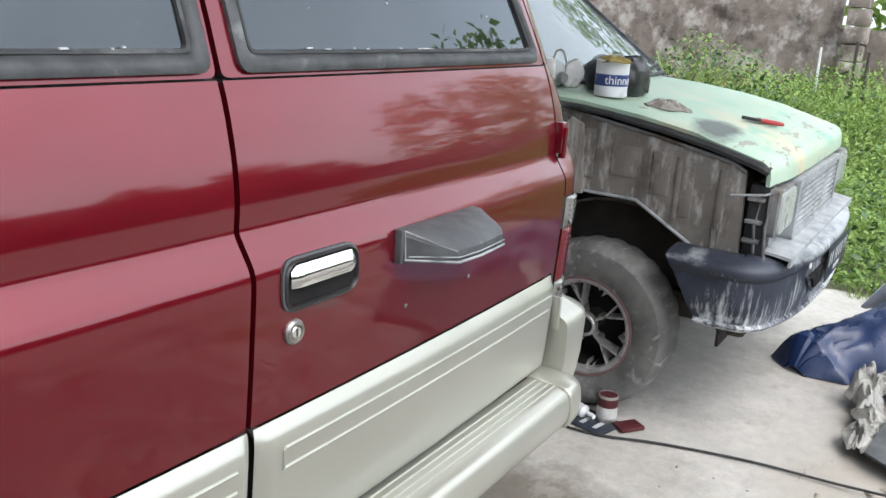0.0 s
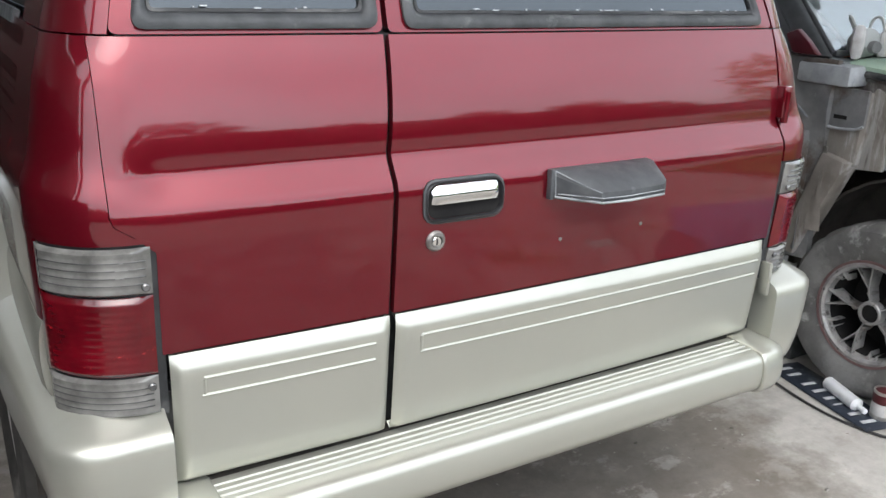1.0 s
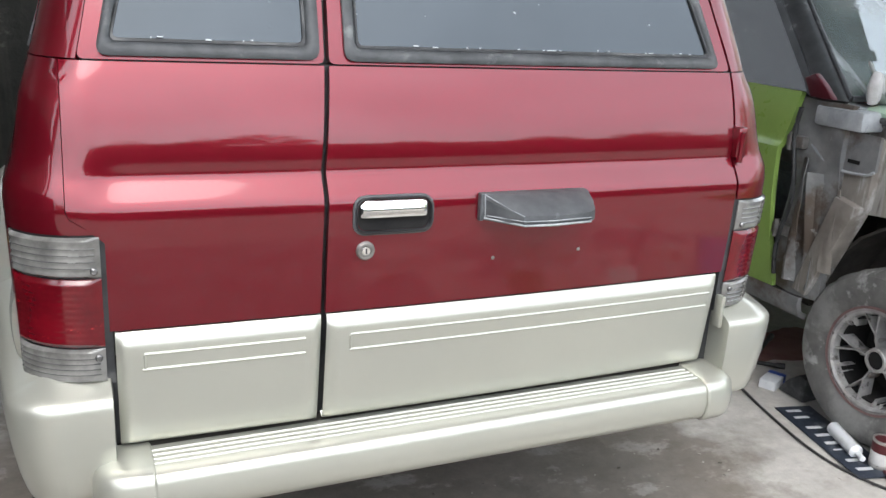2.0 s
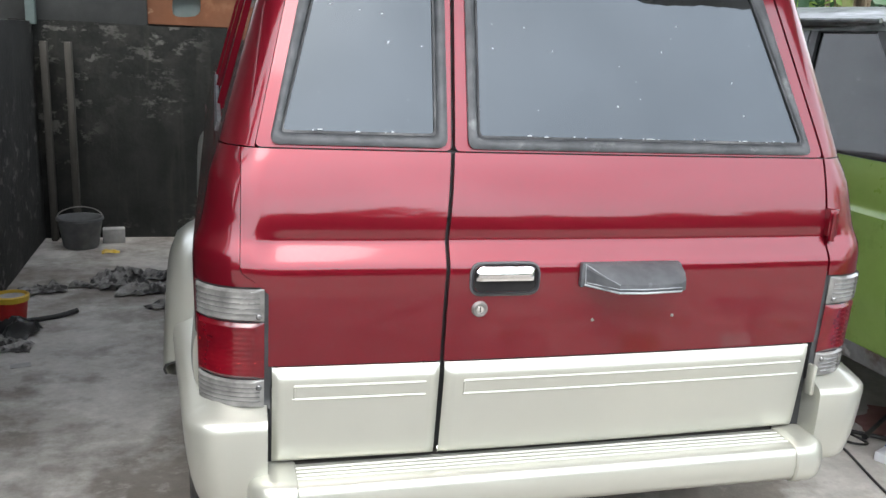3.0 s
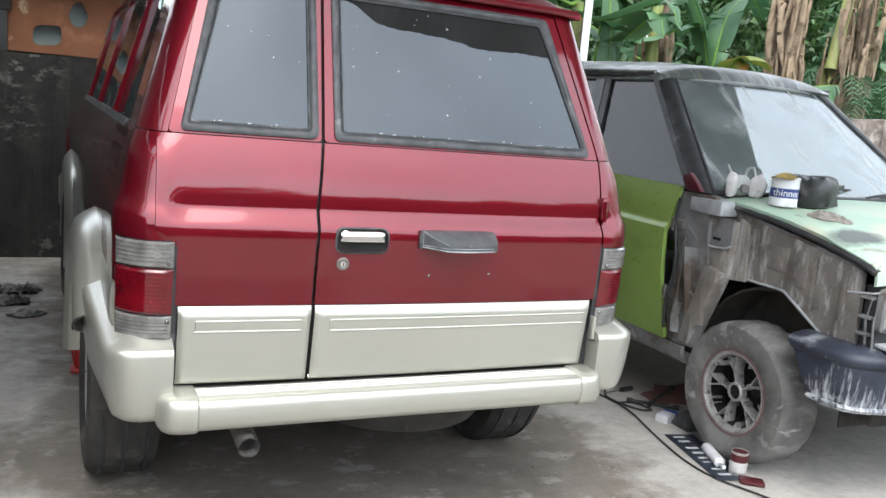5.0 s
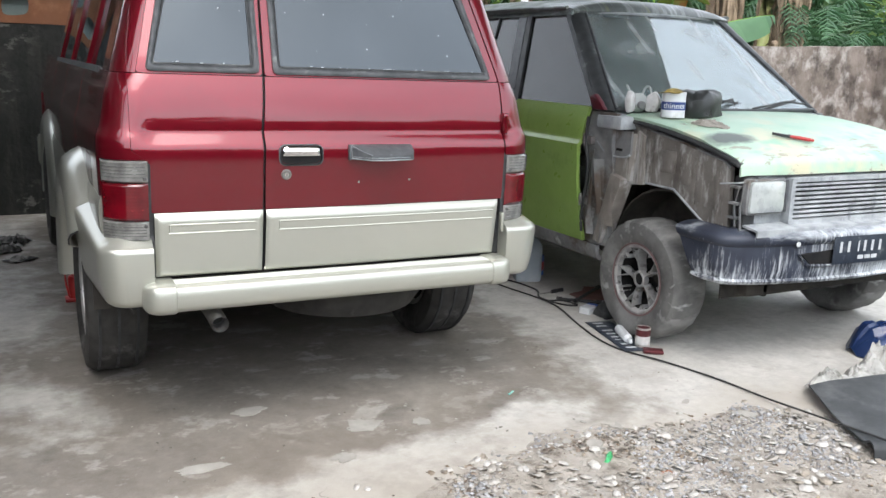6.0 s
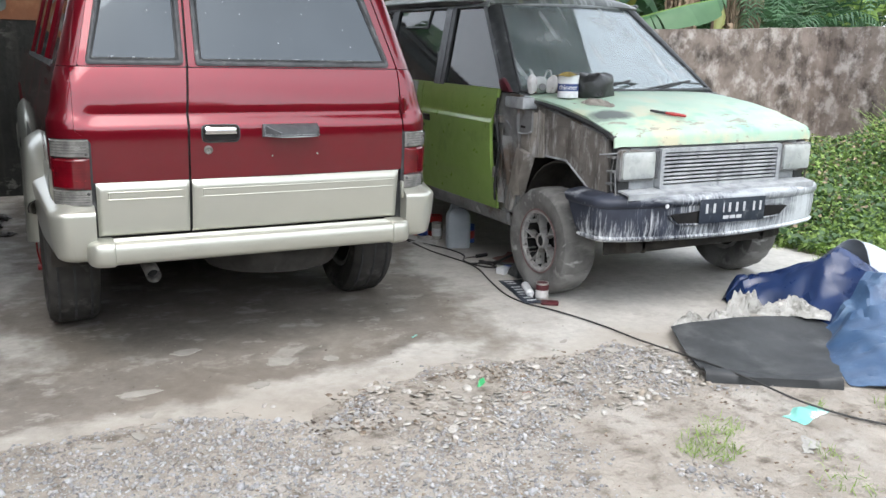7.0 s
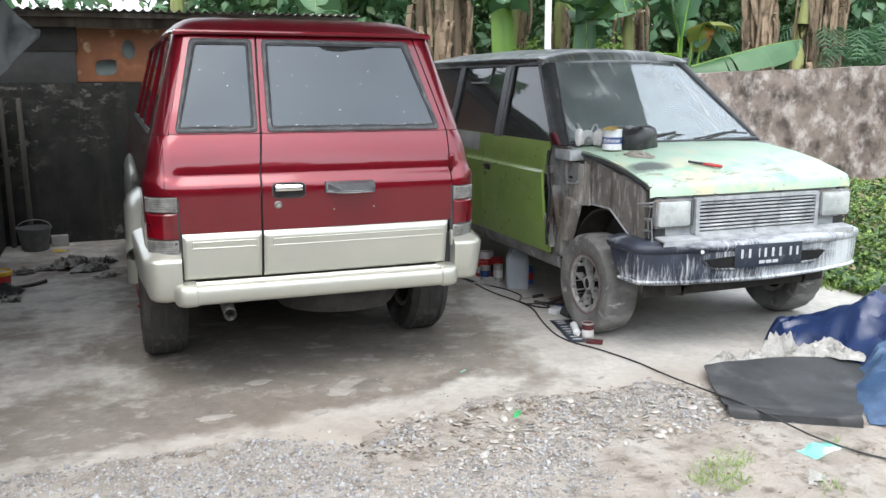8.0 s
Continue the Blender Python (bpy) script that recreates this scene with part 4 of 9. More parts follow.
# added strip: stops bright sky leaking through between wall and boards
part("sky_gap_backing", box(-0.90, 1.72, 4.565, 4.58, 1.37, 1.47), DARK_BOARD, shed, "dark backing added behind the wall's crown to hide the sky")
part("dark_board", box(-2.45, -0.862, 4.49, 4.52, 1.70, 1.95, 0.006), DARK_BOARD, shed, "smoke-dark board")
part("grey_board", box(-2.45, -0.885, 4.50, 4.524, 1.42, 1.725, 0.004), GREY_BOARD, shed, "dark grey board")
part("beam", box(-1.75, 1.75, 4.47, 4.56, 1.905, 1.99, 0.01), OLD_WOOD, shed, "weathered timber beam")
part("upright", box(-1.605, -1.55, 4.40, 4.468, 1.40, 2.0, 0.006), TEAL_PANE, shed, "pale painted upright")
_zs = [[(x, y, 2.045 - 0.05 * (y - 4.3) + 0.012 * math.cos(2 * math.pi * x / 0.076)) for y in (4.28, 5.0, 6.2)] for x in np.arange(-1.9, 1.66, 0.0127)]
part("roof_sheet", shell(_zs, 0.002), ZINC, shed, "rusty corrugated zinc roof sheet")
part("roof_batten", box(-1.8, 1.6, 4.34, 4.39, 1.985, 2.028, 0.004), OLD_WOOD, shed)

# the open carport over both cars
ROOF_Y0, ROOF_X1, ROOF_Z = -0.80, 3.5, 2.72
_edge = lambda x: ROOF_Y0 + 0.20 * max(0.0, min(1.0, (0.75 - x) / 0.5)) - 0.04 * x + 0.05 * noise.noise(Vector((x * 2.3, 0, 7))) + 0.012 * noise.noise(Vector((x * 9, 0, 2)))
carport = base("carport", pose(0, 0, 0), "open carport roof of old corrugated sheets on timber, over both cars", "carport")
_rows = []
for x in np.arange(-2.4, ROOF_X1 + 0.001, 0.019):
    y0 = _edge(x)
    y1 = 3.25 if x < 1.45 else 2.3
    _rows.append([(x, y0 + (y1 - y0) * s, ROOF_Z + 0.03 * s + 0.0028 * math.cos(2 * math.pi * x / 0.076)) for s in (0, 0.33, 0.66, 1)])
part("roof_sheet", shell(_rows, 0.002), ZINC, carport, "old corrugated roof sheet")
for _y in (-0.35, 0.8, 2.15):
    part("rafter", box(-2.4, ROOF_X1 - 0.08, _y - 0.03, _y + 0.03, ROOF_Z - 0.11, ROOF_Z - 0.014, 0.004), OLD_WOOD, carport)
part("post", box(-1.70, -1.62, -0.75, -0.67, 1.40, ROOF_Z - 0.11, 0.004), OLD_WOOD, carport)
part("post", box(-1.70, -1.62, 2.1, 2.18, 1.40, ROOF_Z - 0.11, 0.004), OLD_WOOD, carport)

pipe_post = base("pipe_post", pose(3.863, 4.66, 0), "white painted steel pipe post behind the dark car", "post")
part("pipe", lathe([(0.036, -0.05), (0.036, 2.8)], 14), WHITE_PIPE, pipe_post)
part("foot", lathe([(0.07, -0.05), (0.07, 0.02), (0.036, 0.05)], 14), WHITE_PIPE, pipe_post)


def hanging_sheet():
    """A torn grey sheet that droops from the carport's side."""
    lo = curve([(-0.93, 1.00, 1.660), (-1.02, 0.82, 1.56), (-1.11, 0.66, 1.452), (-1.35, 0.52, 1.36), (-1.62, 0.45, 1.43)], 22)
    hi = curve([(-0.955, 1.02, 1.70), (-1.05, 1.00, 1.80), (-1.20, 0.98, 2.02), (-1.45, 0.95, 2.35), (-1.64, 0.95, 2.62)], 22)
    P = []
    for i, (a, b) in enumerate(zip(lo, hi)):
        row = []
        for j in range(12):
            s = j / 11
            p = a * (1 - s) + b * s
            f = math.sin(s * math.pi) * (0.05 * math.sin(i * 0.6 + 3 * s) + 0.03 * math.sin(i * 1.5 + 5 * s))
            row.append(p + np.array((0.3 * f, -f, 0.2 * f)))
        P.append(row)
    return tagged(part("hanging_sheet", shell(P, 0.003), ZINC_GREY, smooth=60), "torn grey plastic sheet drooping from the carport", "plastic sheet")


hanging_sheet()


# ---- the red car, seen from behind ----
def rounded(corners, r, n=8, m=5):
    """Points round a polygon with rounded corners; the same count for any polygon of as many corners."""
    c = [np.array(p, float) for p in corners]
    k = len(c)
    rs = r if isinstance(r, (list, tuple)) else [r] * k
    out = []
    ends = []
    for i in range(k):
        p, a, b = c[i], c[i - 1], c[(i + 1) % k]
        da, db = (a - p) / np.linalg.norm(a - p), (b - p) / np.linalg.norm(b - p)
        ends.append((p + da * rs[i], p, p + db * rs[i]))
    for i in range(k):
        s, p, e = ends[i]
        for j in range(m):
            t = j / (m - 1)
            out.append(s * (1 - t) ** 2 + 2 * p * t * (1 - t) + e * t * t)
        nx = ends[(i + 1) % k][0]
        for j in range(1, n):
            out.append(e + (nx - e) * j / n)
    return out


RC_W = table([(0.40, 0.775), (0.70, 0.787), (0.97, 0.792), (1.0, 0.790), (1.03, 0.778), (1.06, 0.771), (1.14, 0.757), (1.20, 0.738), (1.655, 0.612)])
RC_Y = table([(0.40, 0.010), (0.70, 0.004), (0.77, 0.002), (0.86, -0.003), (0.93, -0.005), (0.960, -0.0045), (0.972, -0.0025), (0.980, 0.0010), (0.985, 0.0040), (1.000, 0.0140), (1.012, 0.0222), (1.017, 0.0252),
              (1.021, 0.0268), (1.026, 0.0272), (1.034, 0.0270), (1.05, 0.0275), (1.065, 0.0292), (1.08, 0.0318), (1.10, 0.0362), (1.12, 0.0416), (1.14, 0.0478), (1.16, 0.0546), (1.18, 0.0622), (1.20, 0.0710),
              (1.235, 0.082), (1.655, 0.245)])
RC_YS = table([(0.40, 0.010), (0.70, 0.004), (0.77, 0.002), (0.93, -0.005), (0.97, -0.003), (0.99, 0.001), (1.005, 0.006), (1.02, 0.0115), (1.035, 0.017), (1.05, 0.021), (1.08, 0.0275), (1.11, 0.0345), (1.14, 0.0430), (1.17, 0.0550),
               (1.20, 0.0710), (1.235, 0.082), (1.655, 0.245)])
RC_R = table([(0.7, 0.125), (0.96, 0.125), (1.2, 0.105), (1.655, 0.065)])


def rc_depth(u, z):
    """The rear face's depth: its long recess runs out towards the left and on the corner panels."""
    a, b = (0.615, 0.72) if u < 0 else (0.66, 0.74)
    k = min(1.0, max(0.0, (abs(u) - a) / (b - a)))
    k = k * k * (3 - 2 * k)
    return RC_Y(z) * (1 - k) + RC_YS(z) * k


def rc_rear(u, z, out=0.0):
    """A point of the car's rear face, and round its corners."""
    w, r = RC_W(z), RC_R(z)
    y = rc_depth(u, z) + 0.012 * (u / 0.64) ** 2
    c = w - r
    if abs(u) > c:
        t = min(1.0, (abs(u) - c) / r)
        y += r - math.sqrt(max(0.0, r * r * (1 - t * t)))
    return np.array((u, y - out, z))


def rc_corner(sgn, z, s, u0, out=0.0):
    """A point s metres outwards from u0 along the rear face, round the corner and along the side."""
    w, r = RC_W(z), RC_R(z)
    y0 = rc_depth(sgn * min(0.9, u0 + s), z) + 0.012 * ((w - r) / 0.64) ** 2
    flat = max(0.0, w - r - u0)
    s += r * math.asin(min(1.0, max(0.0, u0 - (w - r)) / r))
    arc = r * math.pi / 2
    if s < flat:
        return np.array((sgn * (u0 + s), rc_depth(sgn * (u0 + s), z) + 0.012 * ((u0 + s) / 0.64) ** 2 - out, z))
    if s < flat + arc:
        a = (s - flat) / r
        return np.array((sgn * (w - r + (r + out) * math.sin(a)), y0 + r - (r + out) * math.cos(a), z))
    return np.array((sgn * (w + out), y0 + r + (s - flat - arc), z))


def rc_levels(z0, z1):
    zs = [z for z in (0.77, 0.80, 0.84, 0.88, 0.92, 0.945, 0.960, 0.967, 0.972, 0.976, 0.980, 0.985, 0.992, 1.000, 1.006, 1.012, 1.017, 1.021, 1.026, 1.034, 1.042, 1.05, 1.0575, 1.065, 1.0725, 1.08, 1.09, 1.10, 1.11, 1.12, 1.13, 1.14, 1.15, 1.16, 1.17,
                      1.18, 1.19) if z0 + 0.003 < z < z1 - 0.003]
    return [z0] + zs + [z1]


def loops_ring(loops, f, closed=True):
    """A ring between several loops of (u, z, out), as one closed band."""
    bm = bmesh.new()
    P = [[f(p[0], p[1], o) for p, o in row] for row in zip(*[[(q, o) for q in lp] for lp, o in loops])]
    add_grid(bm, P, closed_u=True, closed_v=closed)
    return bm


def wheel(name, parent, m, radius, width, tyre_mat, fancy, outer=1):
    """A wheel whose outer face looks to +x (outer=1) or -x; tyre, rim, spokes, hub."""
    hub = new(name)
    hub.parent = parent
    hub.matrix_local = m
    r, w = radius, width / 2
    rim_r = r * (0.595 if fancy else 0.625)
    prof = [(rim_r - 0.012, -w * 0.75), (rim_r + 0.006, -w * 0.86), (r * 0.80, -w), (r * 0.93, -w * 0.93), (r * 0.985, -w * 0.74), (r, -w * 0.45), (r, w * 0.45), (r * 0.985, w * 0.74), (r * 0.93, w * 0.93), (r * 0.80, w),
            (rim_r + 0.006, w * 0.86), (rim_r - 0.012, w * 0.75)]
    bm = bmesh.new()
    n = 72
    rings = []
    for k in range(n):
        a = 2 * math.pi * k / n
        ring = []
        for j, (pr, px) in enumerate(prof):
            q = pr
            if j in (4, 5, 6, 7) and k % 3 == 0:
                q -= 0.005
            ring.append((px, q * math.cos(a), q * math.sin(a)))
        rings.append(ring)
    add_grid(bm, rings, closed_u=True, closed_v=True)
    part("tyre", bm, tyre_mat, hub, smooth=30)
    for gx in (() if fancy else (-0.3, 0.0, 0.3)):
        part("tread_groove", lathe([(r - 0.004, gx * width - 0.005), (r + 0.0015, gx * width - 0.005), (r + 0.0015, gx * width + 0.005), (r - 0.004, gx * width + 0.005)], 48, axis=0, close=True), RUBBER, hub)
    s = outer
    part("rim", lathe([(rim_r, s * w * 0.84), (rim_r - 0.012, s * w * 0.86), (rim_r - 0.020, s * w * 0.80), (rim_r - 0.024, s * w * 0.62), (rim_r - 0.035, -s * w * 0.7), (rim_r - 0.01, -s * w * 0.75)], 48, axis=0, close=True), RIM, hub)
    # well and barrel carry the wheel's inner shade in their dark colour
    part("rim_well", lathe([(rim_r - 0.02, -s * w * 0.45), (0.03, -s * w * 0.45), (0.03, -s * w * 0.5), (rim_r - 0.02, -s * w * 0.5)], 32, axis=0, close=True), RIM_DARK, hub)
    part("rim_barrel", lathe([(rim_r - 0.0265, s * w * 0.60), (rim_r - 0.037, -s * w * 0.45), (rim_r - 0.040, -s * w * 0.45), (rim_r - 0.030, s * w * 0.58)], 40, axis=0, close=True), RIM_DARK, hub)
    if fancy:
        part("rim_line", lathe([(rim_r + 0.004, s * w * 0.862), (rim_r + 0.004, s * w * 0.885), (rim_r - 0.004, s * w * 0.885), (rim_r - 0.004, s * w * 0.862)], 56, axis=0, close=True), RIM_RED, hub, "faded red rim line")
        x0, x1 = s * w * 0.42, s * w * 0.72

        def bar(P, Q, wp, wq, fp, fq, nm):
            """A tapered bar between two points of the wheel's face, given as (radius, angle)."""
            A, B = (np.array((math.cos(c) * q, math.sin(c) * q)) for q, c in (P, Q))
            t = (B - A) / np.linalg.norm(B - A)
            nn = np.array((-t[1], t[0]))
            bm = bmesh.new()
            vs = [[bm.verts.new((xx, *(C + nn * sg * wk))) for xx, sg, wk in ((x0 - s * 0.022, -1, ww * 1.3), (xf, -1, ww * 0.75), (xf, 1, ww * 0.75), (x0 - s * 0.022, 1, ww * 1.3))] for C, ww, xf in ((A, wp, fp), (B, wq, fq))]
            for q in range(4):
                bm.faces.new((vs[0][q], vs[0][(q + 1) % 4], vs[1][(q + 1) % 4], vs[1][q]))
            bm.faces.new(vs[0][::-1])
            bm.faces.new(vs[1])
            part(nm, bm, RIM, hub, smooth=20)
        for k in range(5):
            a = 2 * math.pi * k / 5 + 0.06
            fork, edge = rim_r * 0.50, rim_r - 0.018
            bar((0.034, a), (fork + 0.004, a), 0.0040, 0.0036, x1 - s * 0.010, x1 - s * 0.004, "spoke")
            for d in (-1, 1):
                bar((fork, a + d * 0.03), (edge, a + d * 0.175), 0.0026, 0.0032, x1 - s * 0.004, x1 + s * 0.006, "spoke_arm")
                c = a + math.pi / 5 + d * 0.085
                tip, ta = rim_r * (0.72 if d > 0 else 0.80), a + math.pi / 5 + d * (0.03 if d > 0 else 0.10)
                bar((edge, c), (tip, ta), 0.0085, 0.0008, x1 + s * 0.005, x1 - s * 0.006, "rim_tooth")
        part("hub_ring", lathe([(0.040, x0), (0.040, x1 - s * 0.004), (0.036, x1), (0.030, x1), (0.028, x0)], 24, axis=0, close=True), RIM, hub)
        part("hub_cap", lathe([(0.029, x0), (0.029, x1 - s * 0.008), (0.02, x1 - s * 0.004), (0.0, x1 - s * 0.004)], 20, axis=0), RIM_DARK, hub)
        for k in range(5):
            a = 2 * math.pi * k / 5
            part("wheel_nut", moved(lathe([(0.011, x0 - s * 0.02), (0.011, x0 + s * 0.012), (0.007, x0 + s * 0.018), (0.0, x0 + s * 0.018)], 6, axis=0), Matrix.Translation((0, math.cos(a) * 0.062, math.sin(a) * 0.062))), DULL_METAL, hub)
    else:
        part("wheel_disc", lathe([(rim_r - 0.02, s * w * 0.5), (rim_r * 0.7, s * w * 0.62), (0.06, s * w * 0.5), (0.05, s * w * 0.7), (0.0, s * w * 0.72)], 32, axis=0), RIM, hub)
    return hub


def flare(sgn, cy, cz, w, r_in, r_out, a0, a1, bulge):
    """A wheel-arch flare: a rounded lip that stands off the body round the wheel."""
    P = []
    for i in range(29):
        a = radians(a0 + (a1 - a0) * i / 28)
        c, s = math.cos(a), math.sin(a)
        row = []
        for rr, uu in ((r_out + 0.012, w - 0.02), (r_out, w + 0.006), (r_out - 0.014, w + bulge * 0.42), (r_out - 0.036, w + bulge * 0.78), ((r_in + r_out) / 2 - 0.005, w + bulge), (r_in + 0.014, w + bulge * 0.94), (r_in, w + bulge * 0.78),
                       (r_in - 0.004, w + bulge * 0.3)):
            row.append((sgn * uu, cy + c * rr * 1.04, cz + s * rr))
        P.append(row)
    return shell(P, 0.006, out=None)


def red_car():
    car = base("station_wagon", pose(0.272, 0, 0, 0, 0.35, 0), "dark red and champagne station wagon with tinted windows under the carport", "car")
    wl = -0.645
    gap = table([(0.50, -0.291), (0.55, -0.290), (0.77, -0.285), (0.90, -0.285), (1.03, -0.281), (1.20, -0.266), (1.65, -0.249)])
    edge_l = table([(0.5, wl), (0.935, wl), (0.943, -0.668), (0.955, -0.692), (0.972, -0.699), (1.20, -0.694), (1.2012, -0.668), (1.65, -0.565)])
    edge_r = table([(0.5, 0.640), (1.20, 0.640), (1.65, 0.515)])

    def door(name, ul, ur, win, glass, label):
        zs = rc_levels(0.766, 1.1985)
        P = [[rc_rear(ul(z) + (ur(z) - ul(z)) * i / 24, z) for z in zs] for i in range(25)]
        d = part(name, shell(P, 0.012, out=(0, -1, 0)), RED_PAINT, car, label, smooth=55)
        # upper frame round the window
        outer = rounded([(ul(1.2015), 1.2015), (ur(1.2015), 1.2015), (ur(1.648), 1.648), (ul(1.648), 1.648)], 0.012)
        inner = rounded(win, 0.018)
        part("window_frame", loops_ring([(inner, -0.018), (inner, 0.0), (outer, 0.0), (outer, -0.018)], rc_rear), RED_PAINT, d, smooth=40)
        # rubber seal
        k = np.mean(np.array(win), axis=0)
        grow = lambda d_: [tuple(np.array(c) + np.sign(np.array(c) - k) * d_) for c in win]
        a, b, c_, e = rounded(grow(0.005), 0.020), rounded(grow(-0.003), 0.018), rounded(grow(-0.011), 0.016), rounded(grow(-0.017), 0.014)
        part("window_seal", loops_ring([(a, -0.004), (a, 0.006), (b, 0.011), (c_, 0.009), (e, 0.002), (e, -0.012)], rc_rear), SEAL, d, "grey weathered rubber seal", smooth=50)
        a2, b2 = rounded(grow(-0.0175), 0.013), rounded(grow(-0.022), 0.011)
        part("seal_lip", loops_ring([(a2, -0.010), (a2, 0.004), (b2, 0.003), (b2, -0.012)], rc_rear), RUBBER, d, "black seal lip", smooth=50)
        # pale dried residue along the foot of the glass
        rnd = random.Random(len(win) + int(win[0][0] * 100))
        bm = bmesh.new()
        for _ in range(int((win[1][0] - win[0][0]) * 17)):
            uu, ww, zz = rnd.uniform(win[0][0] + 0.03, win[1][0] - 0.03), rnd.choice((0.0008, 0.0012, 0.002, 0.005)), win[0][1] + 0.022 + abs(rnd.gauss(0, 0.0018))
            hh = rnd.uniform(0.0005, 0.0012)
            q4 = [bm.verts.new(rc_rear(uu + du * ww, zz + dz * hh, oo)) for oo in (0.0015, 0.006) for du, dz in ((-1, -1), (1, -0.8), (0.9, 0.9), (-0.8, 1))]
            for f4 in ((0, 1, 2, 3), (7, 6, 5, 4), (0, 4, 5, 1), (1, 5, 6, 2), (2, 6, 7, 3), (3, 7, 4, 0)):
                bm.faces.new([q4[i] for i in f4])
        part("dried_residue", bm, PLATE_WHITE, d, "white dried specks along the glass foot")["kind"] = "stuff"
        g = grow(-0.0185)
        G = [[rc_rear(*((np.array(g[0]) * (1 - s) + np.array(g[1]) * s) * (1 - t) + (np.array(g[3]) * (1 - s) + np.array(g[2]) * s) * t), -0.002 + 0.004 * math.sin(math.pi * s) * math.sin(math.pi * t))
              for t in np.linspace(0, 1, 9)] for s in np.linspace(0, 1, 13)]
        part("window_glass", shell(G, 0.004, out=(0, -1, 0)), glass, d, "tinted glass with dried water spots", smooth=60)
        return d

    left = door("rear_door", edge_l, lambda z: gap(z) - 0.0045, [(-0.636, 1.213), (-0.284, 1.213), (-0.275, 1.621), (-0.540, 1.621)], GLASS_RED, "narrow side-hinged rear door")
    right = door("rear_door", lambda z: gap(z) + 0.0045, edge_r, [(-0.229, 1.212), (0.602, 1.212), (0.483, 1.621), (-0.220, 1.621)], GLASS_RED, "wide side-hinged rear door")

    # lower cladding of the two doors, with raised lines
    clad = table([(0.555, 0.0), (0.558, 0.008), (0.567, 0.014), (0.60, 0.016), (0.725, 0.017), (0.742, 0.015), (0.752, 0.010), (0.760, 0.003), (0.764, 0.0)])
    czs = [0.555, 0.5565, 0.560, 0.566, 0.575, 0.60, 0.64, 0.68, 0.71, 0.725, 0.734, 0.742, 0.748, 0.754, 0.759, 0.764]

    def cladding(ul, ur, parent, lines, n):
        P = []
        for i in range(n + 1):
            s = i / n
            s = s - 0.06 * math.sin(2 * math.pi * s)
            k = min(1.0, min(s, 1 - s) * (ur(0.7) - ul(0.7)) / 0.012) if 0 < i < n else 0.0
            P.append([rc_rear(ul(z) + (ur(z) - ul(z)) * s, z, 0.003 + clad(z) * (0.25 + 0.75 * k)) for z in czs])
        c = part("lower_cladding", shell(P, 0.014, out=(0, -1, 0)), BEIGE_PAINT, parent, "champagne lower panel with raised lines", smooth=50)
        for pts in lines:
            path = []
            for (a, za), (b, zb) in zip(pts, pts[1:]):
                path += [rc_rear(a + (b - a) * t, za + (zb - za) * t, 0.003 + clad(za + (zb - za) * t) + 0.0005) for t in np.linspace(0, 1, 14)[:-1]]
            a, za = pts[-1]
            path.append(rc_rear(a, za, 0.0035 + clad(za)))
            part("raised_line", tube(path, 0.0026, 6), BEIGE_PAINT, c)
        return c

    cladding(lambda z: -0.638, lambda z: gap(z) - 0.0045, left, [[(-0.594, 0.702), (-0.594, 0.728), (-0.322, 0.728)], [(-0.598, 0.700), (-0.322, 0.700)]], 30)
    cladding(lambda z: gap(z) + 0.006, table([(0.55, 0.609), (0.77, 0.623)]), right, [[(-0.238, 0.699), (-0.238, 0.727), (0.594, 0.727)], [(-0.240, 0.697), (0.590, 0.697)]], 44)
    # dark shut line behind the gap between the doors, and the door frame behind
    part("door_aperture", box(-0.66, 0.66, 0.09, 0.13, 0.50, 1.20), RUBBER, car)
    # inner structure behind the shut line above the belt
    part("centre_pillar", shell([[rc_rear(u, z, -0.03) for z in np.linspace(0.55, 1.65, 40)] for u in (-0.315, -0.275, -0.225)], 0.02, out=(0, -1, 0)), RUBBER, car)

    # corner panels over the lamps, sides
    for sgn, u0t in ((-1, lambda z: -edge_l(z) + 0.0015), (1, lambda z: edge_r(z) + 0.006)):
        zs = rc_levels(0.935, 1.199)
        P = [[rc_corner(sgn, z, s, u0t(z)) for z in zs] for s in np.r_[np.linspace(0, 0.33, 26), np.linspace(0.36, 0.62, 5)]]
        part("rear_quarter_panel", shell(P, 0.01, out=(sgn * 0.3, -1, 0)), RED_PAINT, car, smooth=55)
        zs = list(np.linspace(1.2015, 1.652, 14))
        P = [[rc_corner(sgn, z, s, u0t(z)) for z in zs] for s in np.r_[np.linspace(0, 0.20, 16), np.linspace(0.215, 0.30, 4)]]
        part("rear_pillar", shell(P, 0.012, out=(sgn * 0.3, -1, 0)), RED_PAINT, car, smooth=55)
        # lamp cluster
        lamp = new("tail_lamp")
        lamp.parent = car
        lamp["label"] = "tail lamp with clear and red ribbed lenses"
        for z0, z1, mt, nm, rib, lb in ((0.8635, 0.9315, LENS_CLEAR, "clear_lens", 5, "clear ribbed lens"), (0.7405, 0.861, LENS_RED, "red_lens", 9, "red ribbed lens"), (0.6775, 0.738, LENS_CLEAR, "clear_lens", 5, "clear ribbed lens")):
            nz = rib * 8
            P = []
            ss = np.linspace(0.009, 0.178, 26)
            for i, s in enumerate(ss):
                row = []
                for j in range(nz + 1):
                    t = j / nz
                    z = z0 + (z1 - z0) * t
                    e = min(1, min(t, 1 - t) * 14, (i / 3 if i < 3 else 1), ((25 - i) / 3 if i > 22 else 1))
                    inside = 1.0 if 0.10 < t < 0.90 and 2 < i < 23 else 0.0
